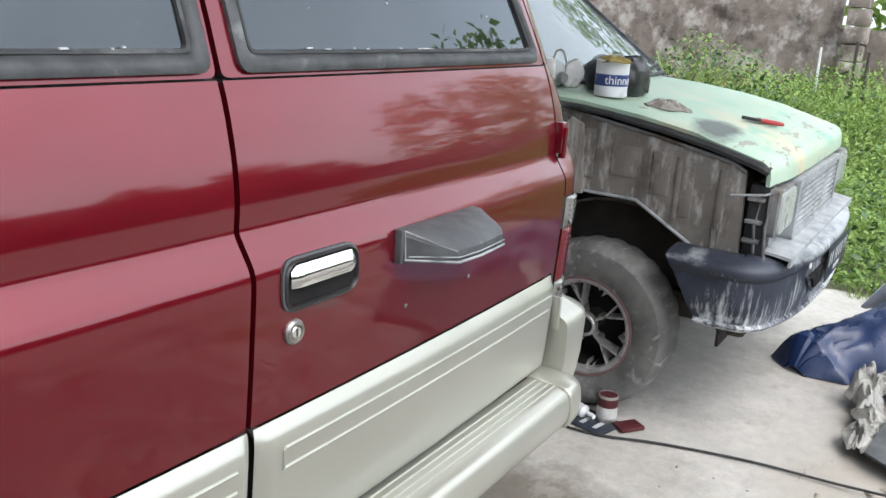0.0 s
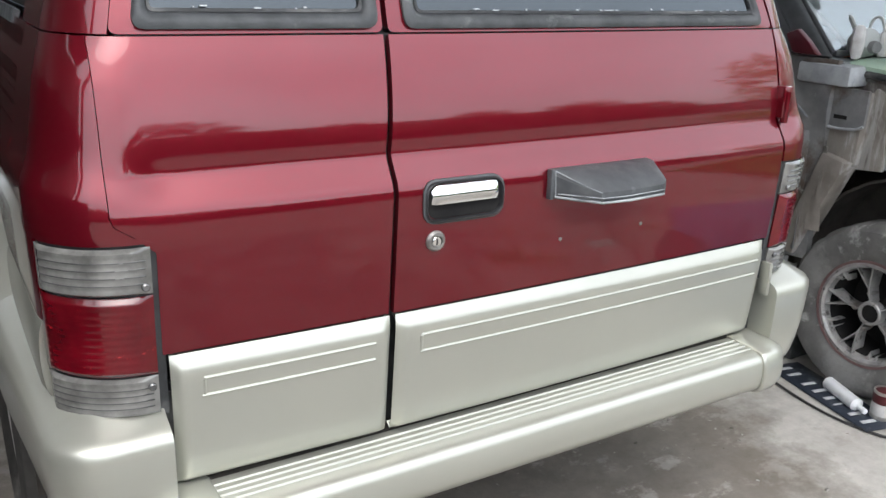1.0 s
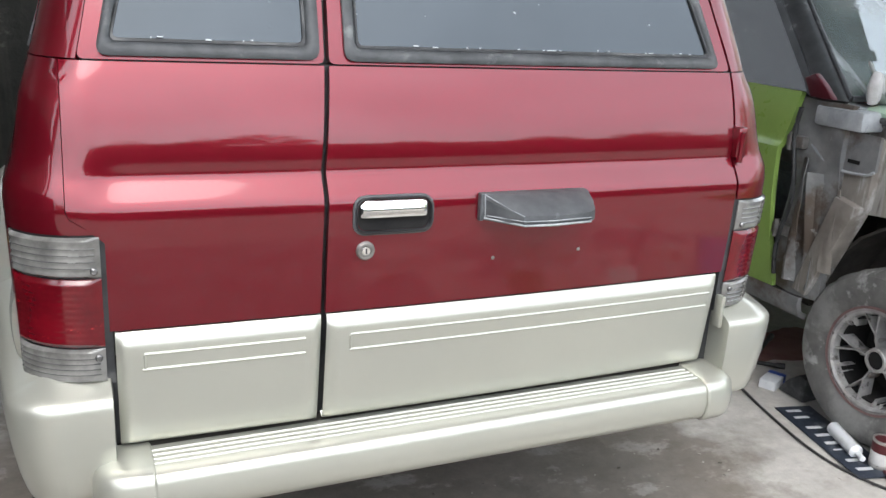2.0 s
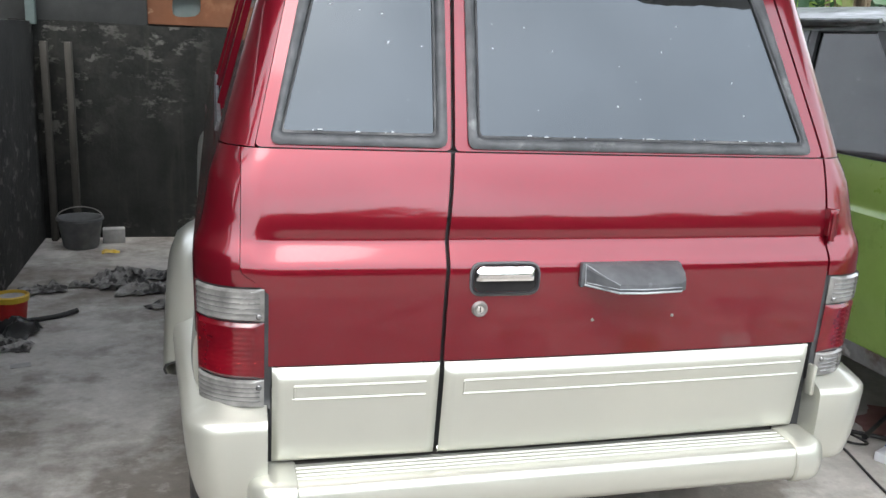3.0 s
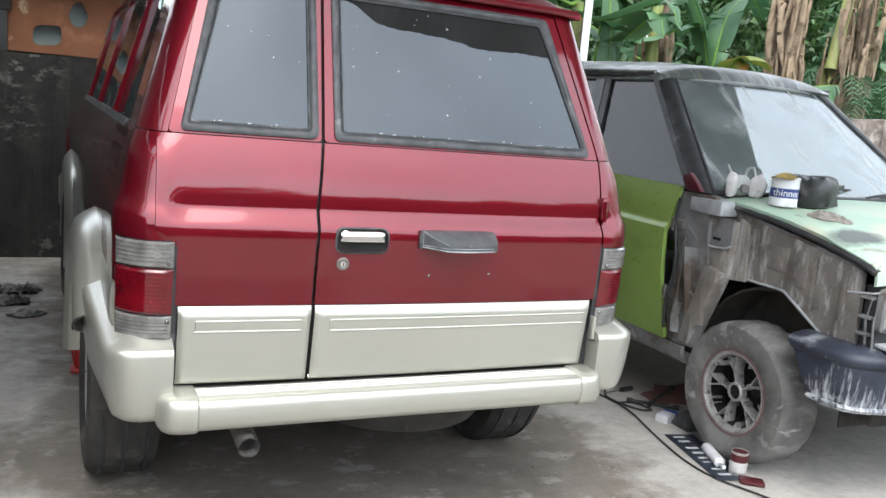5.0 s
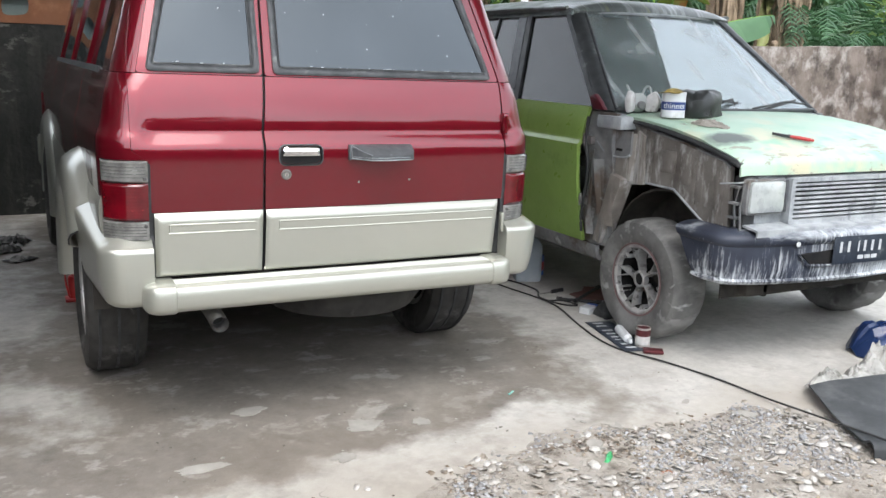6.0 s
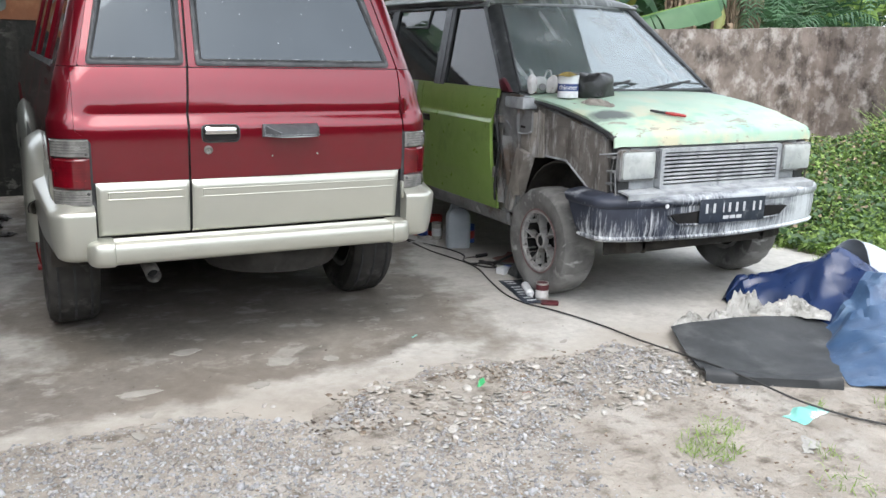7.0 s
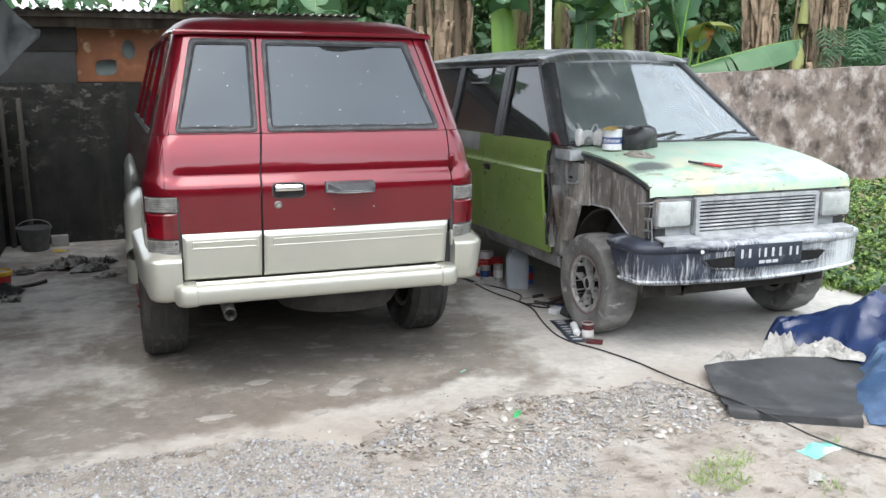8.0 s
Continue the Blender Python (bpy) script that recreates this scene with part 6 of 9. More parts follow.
# ---- the car under repair, seen from the front ----
def repair_car():
    car = base("repair_car", pose(2.585, 0, 0), "half-stripped car with mint bonnet, black cabin and green doors", "car")
    W = table([(0.30, 0.70), (0.38, 0.728), (0.50, 0.748), (0.86, 0.764), (0.885, 0.764), (0.895, 0.758), (0.905, 0.754), (1.0, 0.75), (1.07, 0.735), (1.53, 0.57), (1.56, 0.555)])
    zs = [0.385, 0.39, 0.42, 0.50, 0.535, 0.545, 0.60, 0.70, 0.80, 0.86, 0.878, 0.886, 0.892, 0.898, 0.906, 0.92, 0.96, 1.0, 1.04, 1.06, 1.07]

    def side(sgn, y0, y1, mat, name, label=""):
        P = [[(sgn * (W(z) + (0.004 if 0.54 < z < 0.88 else 0.0)), y0(z) + (y1 - y0(z)) * s, z) for z in zs] for s in np.linspace(0, 1, 9)]
        return part(name, shell(P, 0.02, out=(sgn, 0, 0)), mat, car, label, smooth=25)

    # the front door's leading edge swings back below its crease
    lead = table([(0.385, 0.748), (0.51, 0.765), (0.63, 0.785), (0.75, 0.793), (0.865, 0.791), (0.925, 0.781), (0.99, 0.762), (1.07, 0.756)])
    for sgn in (-1, 1):
        fd = side(sgn, lead, 1.715, GREEN_PAINT, "front_door", "lime green front door")
        rd = side(sgn, lambda z: 1.725, 2.60, GREEN_PRIMER, "rear_door", "green rear door with grey primer patches")
        side(sgn, lambda z: 2.61, 3.62, BLACK_DUSTY, "rear_side")
        # grey primer over the upper part of the rear door
        pz = lambda y: 0.945 + 0.02 * noise.noise(Vector((y * 6, 3, 0))) - 0.05 * max(0, y - 2.2)
        part("primer_patch", shell([[(sgn * (W(z) + 0.0025), y, z) for z in np.linspace(pz(y), 1.066, 7)] for y in np.linspace(1.80, 2.585, 22)], 0.002, out=(sgn, 0, 0)), FRONT_DUST_SMOOTH, rd, "pale grey primer patch", smooth=60)
        # handle opening
        h = new("door_handle")
        h.parent = fd
        part("handle_recess", box(*sorted((sgn * 0.752, sgn * 0.770)), 1.565, 1.675, 0.822, 0.868, 0.006), BLACK_PLASTIC, h)
        part("handle_bar", box(*sorted((sgn * 0.766, sgn * 0.780)), 1.575, 1.665, 0.848, 0.864, 0.004), BLACK_PLASTIC, h)
        part("door_lock", moved(lathe([(0.011, 0), (0.011, 0.006), (0, 0.006)], 12, axis=0), Matrix.Translation((sgn * 0.766, 1.66, 0.795))), BLACK_PLASTIC, fd)
        # sill
        part("sill", shell([[(sgn * u, y, z) for u, z in ((0.735, 0.386), (0.738, 0.36), (0.725, 0.32), (0.69, 0.30))] for y in np.linspace(0.62, 2.45, 6)], 0.02, out=(sgn, 0, -0.3)), COWL_GREY, car, "dusty bare sill")
        # glasshouse side: pillars and glass
        up = lambda z: W(z)
        # front window: slanted A pillar in front, leaning B pillar behind
        ya = table([(1.07, 0.70), (1.545, 1.235)])
        yb = table([(1.07, 1.47), (1.545, 1.63)])
        yc = table([(1.07, 2.36), (1.545, 2.50)])
        G = [[(sgn * (up(z) - 0.012), ya(z) + (yb(z) - ya(z)) * s, z) for z in np.linspace(1.07, 1.545, 7)] for s in np.linspace(0, 1, 7)]
        part("front_window", shell(G, 0.004, out=(sgn, 0, 0)), GLASS_GREEN, fd, "dusty side glass").visible_shadow = False
        G = [[(sgn * (up(z) - 0.012), yb(z) + 0.07 + (yc(z) - yb(z) - 0.07) * s, z) for z in np.linspace(1.07, 1.545, 7)] for s in np.linspace(0, 1, 7)]
        rear_window = part("rear_window", shell(G, 0.004, out=(sgn, 0, 0)), GLASS_GREEN, rd, "dusty side glass")
        rear_window.visible_shadow = False
        for pts in ([(1.95, 1.415), (2.30, 1.415)], [(1.95, 1.415), (1.965, 1.53)]):
            part("hopper_bar", tube([(sgn * (up(z) - 0.006), y, z) for y, z in pts], 0.007, 6), DARK_PLASTIC, rear_window, "dark bar of the small hopper light")
        G = [[(sgn * (up(z) - 0.012), yc(z) + 0.08 + (3.45 - yc(z)) * s, z) for z in np.linspace(1.07, 1.545, 7)] for s in np.linspace(0, 1, 7)]
        part("quarter_window", shell(G, 0.004, out=(sgn, 0, 0)), GLASS_GREEN, car, "dusty side glass").visible_shadow = False

        def pillar(y0, y1, name, mat=PILLAR_BLACK, proud=0.003, par=car):
            P = [[(sgn * (up(z) + proud), y0(z) + (y1(z) - y0(z)) * s, z) for z in np.linspace(1.062, 1.56, 12)] for s in (0, 0.5, 1)]
            part(name, shell(P, 0.03, out=(sgn, 0, 0)), mat, par)
        pillar(lambda z: yb(z) - 0.035, lambda z: yb(z) + 0.012, "window_frame", par=fd)
        pillar(lambda z: yb(z) + 0.02, lambda z: yb(z) + 0.105, "centre_pillar", DARK_PLASTIC)
        pillar(lambda z: yc(z) - 0.01, lambda z: yc(z) + 0.09, "rear_pillar")
        pillar(lambda z: 3.40, lambda z: 3.62, "tail_pillar")
        pillar(lambda z: ya(z) - 0.012, lambda z: ya(z) + 0.028, "window_frame", par=fd)
        # front pillar between door glass and windscreen
        P = []
        for t in np.linspace(0, 1, 14):
            z = 1.055 + 0.50 * t
            yo = 0.60 + 0.60 * t
            uo, ui = W(z) - 0.002, 0.690 - 0.205 * t
            P.append([(sgn * uo, ya(z) - 0.004, z), (sgn * (uo + 0.002), yo + 0.045, z + 0.002), (sgn * (uo - 0.018), yo + 0.01, z + 0.004), (sgn * (ui + 0.02), yo - 0.005, z + 0.002), (sgn * ui, yo, z)])
        part("front_pillar", shell(P, 0.02, out=(sgn, -1, 0)), PILLAR_BLACK, car, "dusty black front pillar", smooth=50)
        # window top rail
        P = [[(sgn * (W(z) + 0.004), y, z) for z in (1.535, 1.55, 1.565)] for y in np.linspace(1.2, 3.6, 10)]
        part("top_rail", shell(P, 0.03, out=(sgn, 0, 0)), BLACK_DUSTY, car)
        part("drip_rail", tube([(sgn * 0.585, 1.22, 1.572), (sgn * 0.592, 1.7, 1.58), (sgn * 0.592, 3.6, 1.578)], 0.010, 8), BLACK_DUSTY, car)
    # the hinge area of the near door stands bare: pillar, cowl box, loose strips
    part("pillar_foot", prism([(0.610, 1.060), (0.705, 1.060), (0.742, 1.118), (0.700, 1.135), (0.655, 1.100)], 0, -0.752, -0.728, 0.004), MAROON, car, "old maroon paint at the pillar's foot")
    for sgn in (-1, 1):
        part("hinge_pillar", shell([[(sgn * (0.722 + 0.010 * math.sin(z * 19) * math.sin(y * 31)), y, z) for z in np.linspace(0.39, 1.05, 30)] for y in np.linspace(0.56, 0.76, 10)], 0.03, out=(sgn, 0, 0)), COWL_GREY, car, "bare grey-blue hinge pillar", smooth=60)
        part("cowl_box", box(*sorted((sgn * 0.60, sgn * 0.735)), 0.50, 0.69, 0.972, 1.036, 0.010), FRONT_DUST, car, "dusty grey cowl box end")
        edge = curve([(0.70, 0.905), (0.64, 0.862), (0.56, 0.842), (0.47, 0.846), (0.44, 0.86)], 14)
        gus = part("cowl_gusset", prism([(0.44, 0.968), (0.70, 0.972)] + [tuple(p) for p in edge], 0, *sorted((sgn * 0.700, sgn * 0.712))), COWL_GREY, car, "grey cowl side plate with a curved edge")
        part("gusset_lip", tube([(sgn * 0.714, p[0], p[1]) for p in edge], 0.005, 6), FRONT_DUST, gus)
        # no cut here: a proud dark block paints the slot's shade
        part("gusset_slot", box(*sorted((sgn * 0.708, sgn * 0.7145)), 0.50, 0.545, 0.872, 0.884), RIM_DARK, gus)
        part("arch_gusset", prism([(0.40, 0.955), (0.445, 0.975), (0.62, 0.720), (0.60, 0.700), (0.38, 0.725)], 0, *sorted((sgn * 0.655, sgn * 0.668)), 0.003), BARE_APRON, car, "bare brown gusset over the wheel arch")
        for z in (0.905, 0.60):
            hg = part("door_hinge", box(*sorted((sgn * 0.725, sgn * 0.752)), 0.70, 0.775, z - 0.02, z + 0.02, 0.004), DULL_METAL, car)
            part("hinge_pin", tube([(sgn * 0.752, 0.755, z - 0.03), (sgn * 0.752, 0.755, z + 0.03)], 0.008, 8), DULL_METAL, hg)
        part("splash_strip", prism([(0.46, 0.74), (0.55, 0.76), (0.66, 0.41), (0.60, 0.40)], 0, *sorted((sgn * 0.66, sgn * 0.735)), 0.004), BARE_APRON, car, "bare brown splash panel")
        part("splash_panel", prism([(0.45, 0.96), (0.58, 0.94), (0.575, 0.66), (0.46, 0.73)], 0, *sorted((sgn * 0.655, sgn * 0.70)), 0.004), BARE_APRON, car, "bare brown splash panel")
        # loose bent strips of sheet metal hanging by the hinge pillar
        for y0, y1, z0, z1, bend, u0, mt in ((0.53, 0.57, 0.50, 0.78, 0.02, 0.715, BARE_APRON), (0.60, 0.64, 0.42, 0.82, -0.02, 0.745, COWL_GREY), (0.655, 0.69, 0.44, 0.86, 0.02, 0.742, COWL_GREY)):
            P = [[(sgn * (u0 + bend * math.sin(2.6 * t + 1.5 * s) + 0.008 * noise.noise(Vector((s * 3, t * 5, y0 * 9)))), y0 + (y1 - y0) * s + 0.05 * (t - 0.5) * (z1 - z0), z0 + (z1 - z0) * t) for t in np.linspace(0, 1, 12)] for s in np.linspace(0, 1, 5)]
            part("bent_strip", shell(P, 0.003), mt, car, "loose strip of bent sheet metal", smooth=40)
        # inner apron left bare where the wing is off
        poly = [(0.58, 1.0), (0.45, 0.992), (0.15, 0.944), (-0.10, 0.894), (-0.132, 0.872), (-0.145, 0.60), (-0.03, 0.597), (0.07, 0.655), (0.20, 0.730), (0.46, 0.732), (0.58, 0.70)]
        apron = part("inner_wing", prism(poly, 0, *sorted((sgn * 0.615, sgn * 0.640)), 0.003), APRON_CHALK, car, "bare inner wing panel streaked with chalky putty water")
        for y0, y1, z0, z1 in ((0.20, 0.30, 0.80, 0.90), (0.10, 0.16, 0.76, 0.90), (0.02, 0.06, 0.70, 0.87), (-0.08, -0.055, 0.62, 0.87), (0.36, 0.42, 0.78, 0.94), (0.06, 0.08, 0.68, 0.89)):
            part("pressed_rib", box(*sorted((sgn * 0.638, sgn * 0.646)), y0, y1, z0, z1, 0.0035), APRON_CHALK, apron)
        part("arch_lip", tube([(sgn * 0.643, y, z) for y, z in poly[6:]], 0.0055, 6), FRONT_DUST, apron)
        part("top_flange", tube([(sgn * 0.643, y, z) for y, z in poly[:5]], 0.006, 6), COWL_GREY, apron)
        part("door_seal", tube(curve([(sgn * 0.752, 0.725 + 0.016 * math.sin(z * 15), z) for z in np.linspace(0.44, 1.02, 12)], 40), 0.008, 7), RUBBER, car, "wavy black door seal")
        # lamp bracket in front of the apron
        br = part("lamp_bracket", box(*sorted((sgn * 0.56, sgn * 0.63)), -0.215, -0.15, 0.60, 0.84, 0.006), RUBBER, car, "black lamp bracket")
        for y, z0, z1 in ((-0.222, 0.61, 0.82), (-0.19, 0.63, 0.80)):
            part("bracket_rod", tube([(sgn * 0.645, y, z0), (sgn * 0.648, y + 0.01, (z0 + z1) / 2), (sgn * 0.64, y, z1)], 0.005, 6), COWL_GREY, br)
        for z in (0.66, 0.72, 0.79):
            part("bracket_tab", box(*sorted((sgn * 0.63, sgn * 0.655)), -0.20, -0.15, z, z + 0.012, 0.003), COWL_GREY, br)
        part("hood_stay_wire", tube([(sgn * 0.66, -0.10, 0.80), (sgn * 0.655, -0.2, 0.815), (sgn * 0.60, -0.245, 0.83)], 0.004, 6), FRONT_DUST, car)
        # wheel housing
        P = [[(sgn * u, 0.265 + 0.38 * math.cos(a), 0.33 + 0.38 * math.sin(a)) for u in (0.42, 0.615)] for a in np.linspace(-0.1, math.pi + 0.1, 15)]
        part("wheel_housing", shell(P, 0.01), UNDER, car)
        part("housing_back", box(*sorted((sgn * 0.40, sgn * 0.42)), -0.18, 0.65, 0.30, 0.86), UNDER, car)
    # bonnet
    hz = table([(-0.240, 0.848), (-0.2385, 0.878), (-0.235, 0.896), (-0.226, 0.910), (-0.208, 0.921), (-0.17, 0.932), (-0.10, 0.951), (0.0, 0.976), (0.2, 1.013), (0.4, 1.037), (0.56, 1.046)])
    hy = (-0.240, -0.2385, -0.2368, -0.235, -0.231, -0.226, -0.218, -0.21, -0.19, -0.165, -0.13, -0.09, -0.04, 0.02, 0.1, 0.2, 0.3, 0.42, 0.56)
    P = []
    for u in np.r_[np.linspace(-1, -0.9, 5), np.linspace(-0.8, 0.8, 15), np.linspace(0.9, 1, 5)]:
        row = []
        for y in hy:
            e = max(0.0, abs(u) - 0.93) / 0.07
            row.append((u * 0.660, y + 0.03 * abs(u) ** 6 * (1 if y < 0 else 0.2), hz(y) + 0.020 * (1 - u * u) * min(1, (y + 0.24) * 6) - 0.007 * e * e))
        P.append(row)
    part("bonnet", shell(P, 0.014, out=(0, 0, 1)), MINT_HOOD, car, "sanded mint green bonnet with bare patches", smooth=60)
    for sgn in (-1, 1):
        part("bonnet_seam", tube([(sgn * 0.652, y + 0.02, hz(y) - 0.028) for y in (-0.222, -0.19, -0.13, -0.04, 0.1, 0.3, 0.55)], [0.015, 0.016, 0.015, 0.014, 0.013, 0.012, 0.010], 8), RUBBER, car, "black rubber seam")
    # cowl under the windscreen
    part("cowl", shell([[(u * 0.69, y, z) for y, z in ((0.555, 1.040), (0.60, 1.048), (0.64, 1.062), (0.67, 1.066))] for u in np.linspace(-1, 1, 9)], 0.02, out=(0, 0, 1)), FRONT_DUST, car)
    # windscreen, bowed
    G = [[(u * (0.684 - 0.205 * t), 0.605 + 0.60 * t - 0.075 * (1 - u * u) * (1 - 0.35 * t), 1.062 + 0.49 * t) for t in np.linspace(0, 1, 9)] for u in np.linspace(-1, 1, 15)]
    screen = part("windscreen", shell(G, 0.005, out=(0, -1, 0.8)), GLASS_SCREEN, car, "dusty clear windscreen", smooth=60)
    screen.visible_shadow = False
    part("screen_seal", tube([(u * 0.684, 0.600 - 0.075 * (1 - u * u), 1.066) for u in np.linspace(-1, 1, 13)], 0.010, 8), SEAL, car)
    part("screen_seal", tube([(u * 0.479, 1.200 - 0.049 * (1 - u * u), 1.556) for u in np.linspace(-1, 1, 13)], 0.010, 8), FRONT_DUST, car)
    for sgn in (-1, 1):
        part("screen_seal", tube([(sgn * (0.684 - 0.205 * t), 0.603 + 0.60 * t, 1.064 + 0.49 * t) for t in np.linspace(0, 1, 8)], 0.009, 8), SEAL, car)
    for u0, u1 in ((-0.30, 0.16), (0.16, 0.62)):
        wp = part("wiper", tube([(u0 + 0.05, 0.54, 1.068), (u0 + 0.2, 0.53, 1.100), (u1 - 0.12, 0.575, 1.120)], 0.007, 6), BLACK_PLASTIC, car, "black wiper")
        part("wiper_blade", tube([(u0 - 0.02, 0.525, 1.076), ((u0 + u1) / 2, 0.535, 1.112), (u1 - 0.02, 0.60, 1.098)], 0.006, 6), RUBBER, wp)
    # roof
    P = []
    for u in np.r_[np.linspace(-1, -0.8, 6), np.linspace(-0.7, 0.7, 15), np.linspace(0.8, 1, 6)]:
        P.append([(u * (0.552 + 0.038 * min(1.0, max(0.0, (y - 1.17) / 0.3))), y - 0.04 * (1 - u * u) * max(0, 1 - (y - 1.17) / 0.5), 1.572 + zc * (1 - abs(u) ** 3.6) - dz) for y, zc, dz in ((1.185, 0.008, 0.018), (1.20, 0.022, 0.008), (1.24, 0.045, 0.0), (1.34, 0.066, 0), (1.6, 0.082, 0), (2.2, 0.092, 0), (3.0, 0.088, 0), (3.5, 0.06, 0), (3.64, 0.01, 0.01))])
    part("roof", shell(P, 0.02, out=(0, 0, 1)), BLACK_DUSTY, car, "sanded black roof with pale streaks", smooth=60)
    # tail, closed off
    part("tail_panel", box(-0.74, 0.74, 3.60, 3.66, 0.40, 1.07, 0.02), BLACK_DUSTY, car)
    part("tail_glass", shell([[(u * 0.60, 3.63 - 0.02 * z, 1.07 + 0.5 * z) for z in (0, 0.5, 1)] for u in (-1, 0, 1)], 0.004, out=(0, 1, 0)), GLASS_GREEN, car)
    # front panel with lamps and grille
    part("front_panel", box(-0.58, 0.58, -0.21, -0.16, 0.60, 0.845, 0.01), FRONT_DUST, car, "dusty grey front panel")
    part("front_ledge", shell([[(u, y, z) for y, z in ((-0.21, 0.640), (-0.255, 0.636), (-0.30, 0.628), (-0.30, 0.60))] for u in np.linspace(-0.625, 0.625, 7)], 0.01, out=(0, 0, 1)), FRONT_DUST, car)
    part("grille_surround", loops_ring([(rounded([(-0.405, 0.636), (0.405, 0.636), (0.405, 0.836), (-0.405, 0.836)], 0.015), 0.0), (rounded([(-0.405, 0.636), (0.405, 0.636), (0.405, 0.836), (-0.405, 0.836)], 0.015), 0.045),
                                        (rounded([(-0.382, 0.655), (0.382, 0.655), (0.382, 0.816), (-0.382, 0.816)], 0.010), 0.045), (rounded([(-0.382, 0.655), (0.382, 0.655), (0.382, 0.816), (-0.382, 0.816)], 0.010), 0.0)], lambda u, z, o: (u, -0.21 - o, z)), FRONT_DUST, car, "dusty grille frame")
    grille = part("grille", box(-0.385, 0.385, -0.222, -0.212, 0.65, 0.82), RUBBER, car, "black grille with dusty slats")
    for k in range(8):
        z = 0.662 + k * 0.0195
        part("slat", prism([(-0.250, z), (-0.222, z + 0.002), (-0.222, z + 0.009), (-0.249, z + 0.0105)], 0, -0.381, 0.381, 0.0015), FRONT_DUST, grille)
    for sgn in (-1, 1):
        hl = new("headlamp")
        hl.parent = car
        hl["label"] = "dusty square headlamp"
        a = rounded([(sgn * 0.635, 0.690), (sgn * 0.432, 0.690), (sgn * 0.432, 0.826), (sgn * 0.635, 0.826)], 0.018)
        k = np.mean(np.array(a), axis=0)
        L = []
        for s, o in ((1.0, 0.004), (0.98, 0.030), (0.94, 0.040), (0.7, 0.046), (0.35, 0.048), (0.02, 0.049)):
            L.append([(float(k[0] + (p[0] - k[0]) * s), -0.21 - o, float(k[1] + (p[1] - k[1]) * s)) for p in a])
        bm = bmesh.new()
        vs = add_grid(bm, list(map(list, zip(*L))), closed_u=True)
        part("lens", bm, HEADLAMP, hl, smooth=50)
        big = [(float(k[0] + (p[0] - k[0]) * 1.08), float(k[1] + (p[1] - k[1]) * 1.10)) for p in a]
        a2 = [(float(p[0]), float(p[1])) for p in a]
        part("lamp_rim", loops_ring([(big, 0.0), (big, 0.028), (a2, 0.034), (a2, 0.0)], lambda u, z, o: (u, -0.21 - o, z)), COWL_GREY, hl)
        part("indicator", box(*sorted((sgn * 0.412, sgn * 0.428)), -0.245, -0.21, 0.69, 0.826, 0.005), DARK_PLASTIC, car)
    # bumper, wrapped round both corners
    path = [(-0.748, 0.045), (-0.752, -0.08), (-0.748, -0.165), (-0.728, -0.225), (-0.67, -0.265), (-0.55, -0.297), (-0.40, -0.320), (-0.2, -0.334), (0, -0.338)]
    path = path + [(-u, y) for u, y in path[-2::-1]]
    pts = curve(path, 61)
    off = [(0.372, -0.055), (0.378, -0.032), (0.390, -0.018), (0.41, -0.012), (0.45, -0.006), (0.52, -0.003), (0.556, -0.004), (0.563, 0.002), (0.570, 0.008), (0.588, 0.009), (0.601, 0.003), (0.612, -0.018), (0.620, -0.06), (0.622, -0.10)]

    def bump_point(i, z, o):
        d = pts[min(i + 1, 60)] - pts[max(i - 1, 0)]
        nrm = np.array((d[1], -d[0])) / np.hypot(*d)
        if nrm @ (pts[i] - np.array((0, 0.3))) < 0:
            nrm = -nrm
        # the end is cut on a slant, longest at the top
        y, e = pts[i][1], float(np.interp(z, (0.372, 0.46, 0.60), (0.120, 0.080, 0.0)))
        if abs(pts[i][0]) > 0.7 and y > -0.155:
            y = 0.045 - e - (0.045 - y) * (0.2 - e) / 0.2
        return (pts[i][0] + nrm[0] * o, y + nrm[1] * o, z + 0.012 * min(1, abs(pts[i][0]) / 0.7) * (1 if z < 0.45 else 0))
    P = [[bump_point(i, z, o) for z, o in off] for i in range(61)]
    bumper = part("front_bumper", shell(P, 0.006, out=None), BUMPER_PUTTY, car, "black bumper smeared with white putty streaks", smooth=40)
    part("bumper_lip", tube([bump_point(i, 0.398, -0.010) for i in range(0, 61, 3)], 0.010, 6), BUMPER_PUTTY, bumper)
    for sgn in (-1, 1):
        # nothing is cut out: a flush dark block imitates the shaded opening
        part("bumper_slot", prism([(sgn * 0.20, 0.470), (sgn * 0.345, 0.478), (sgn * 0.392, 0.520), (sgn * 0.20, 0.530)], 1, -0.341, -0.312), RIM_DARK, bumper, "flush dark block painted as a shaded air slot")
        part("slot_lip", tube([(sgn * 0.20, -0.340, 0.463), (sgn * 0.345, -0.333, 0.471), (sgn * 0.398, -0.324, 0.521)], 0.006, 6), BUMPER_PUTTY, bumper)
    part("bumper_bolt", moved(lathe([(0.011, 0), (0.011, 0.004), (0.006, 0.005), (0.006, 0.002), (0, 0.002)], 14, axis=1), Matrix.Translation((-0.41, -0.326, 0.565)) @ pose(0, 0, 0, 0, 0, 180)), WHITE_PIPE, bumper, "white ring")
    number_plate(car, pose(-0.004, -0.352, 0.526, 90, 0.8, 0), 0.440, 0.122)
    part("chassis", box(-0.45, 0.45, -0.15, 3.5, 0.30, 0.40, 0.02), UNDER, car)
    part("front_crossmember", box(-0.52, 0.52, -0.18, -0.08, 0.30, 0.40, 0.02), UNDER, car)
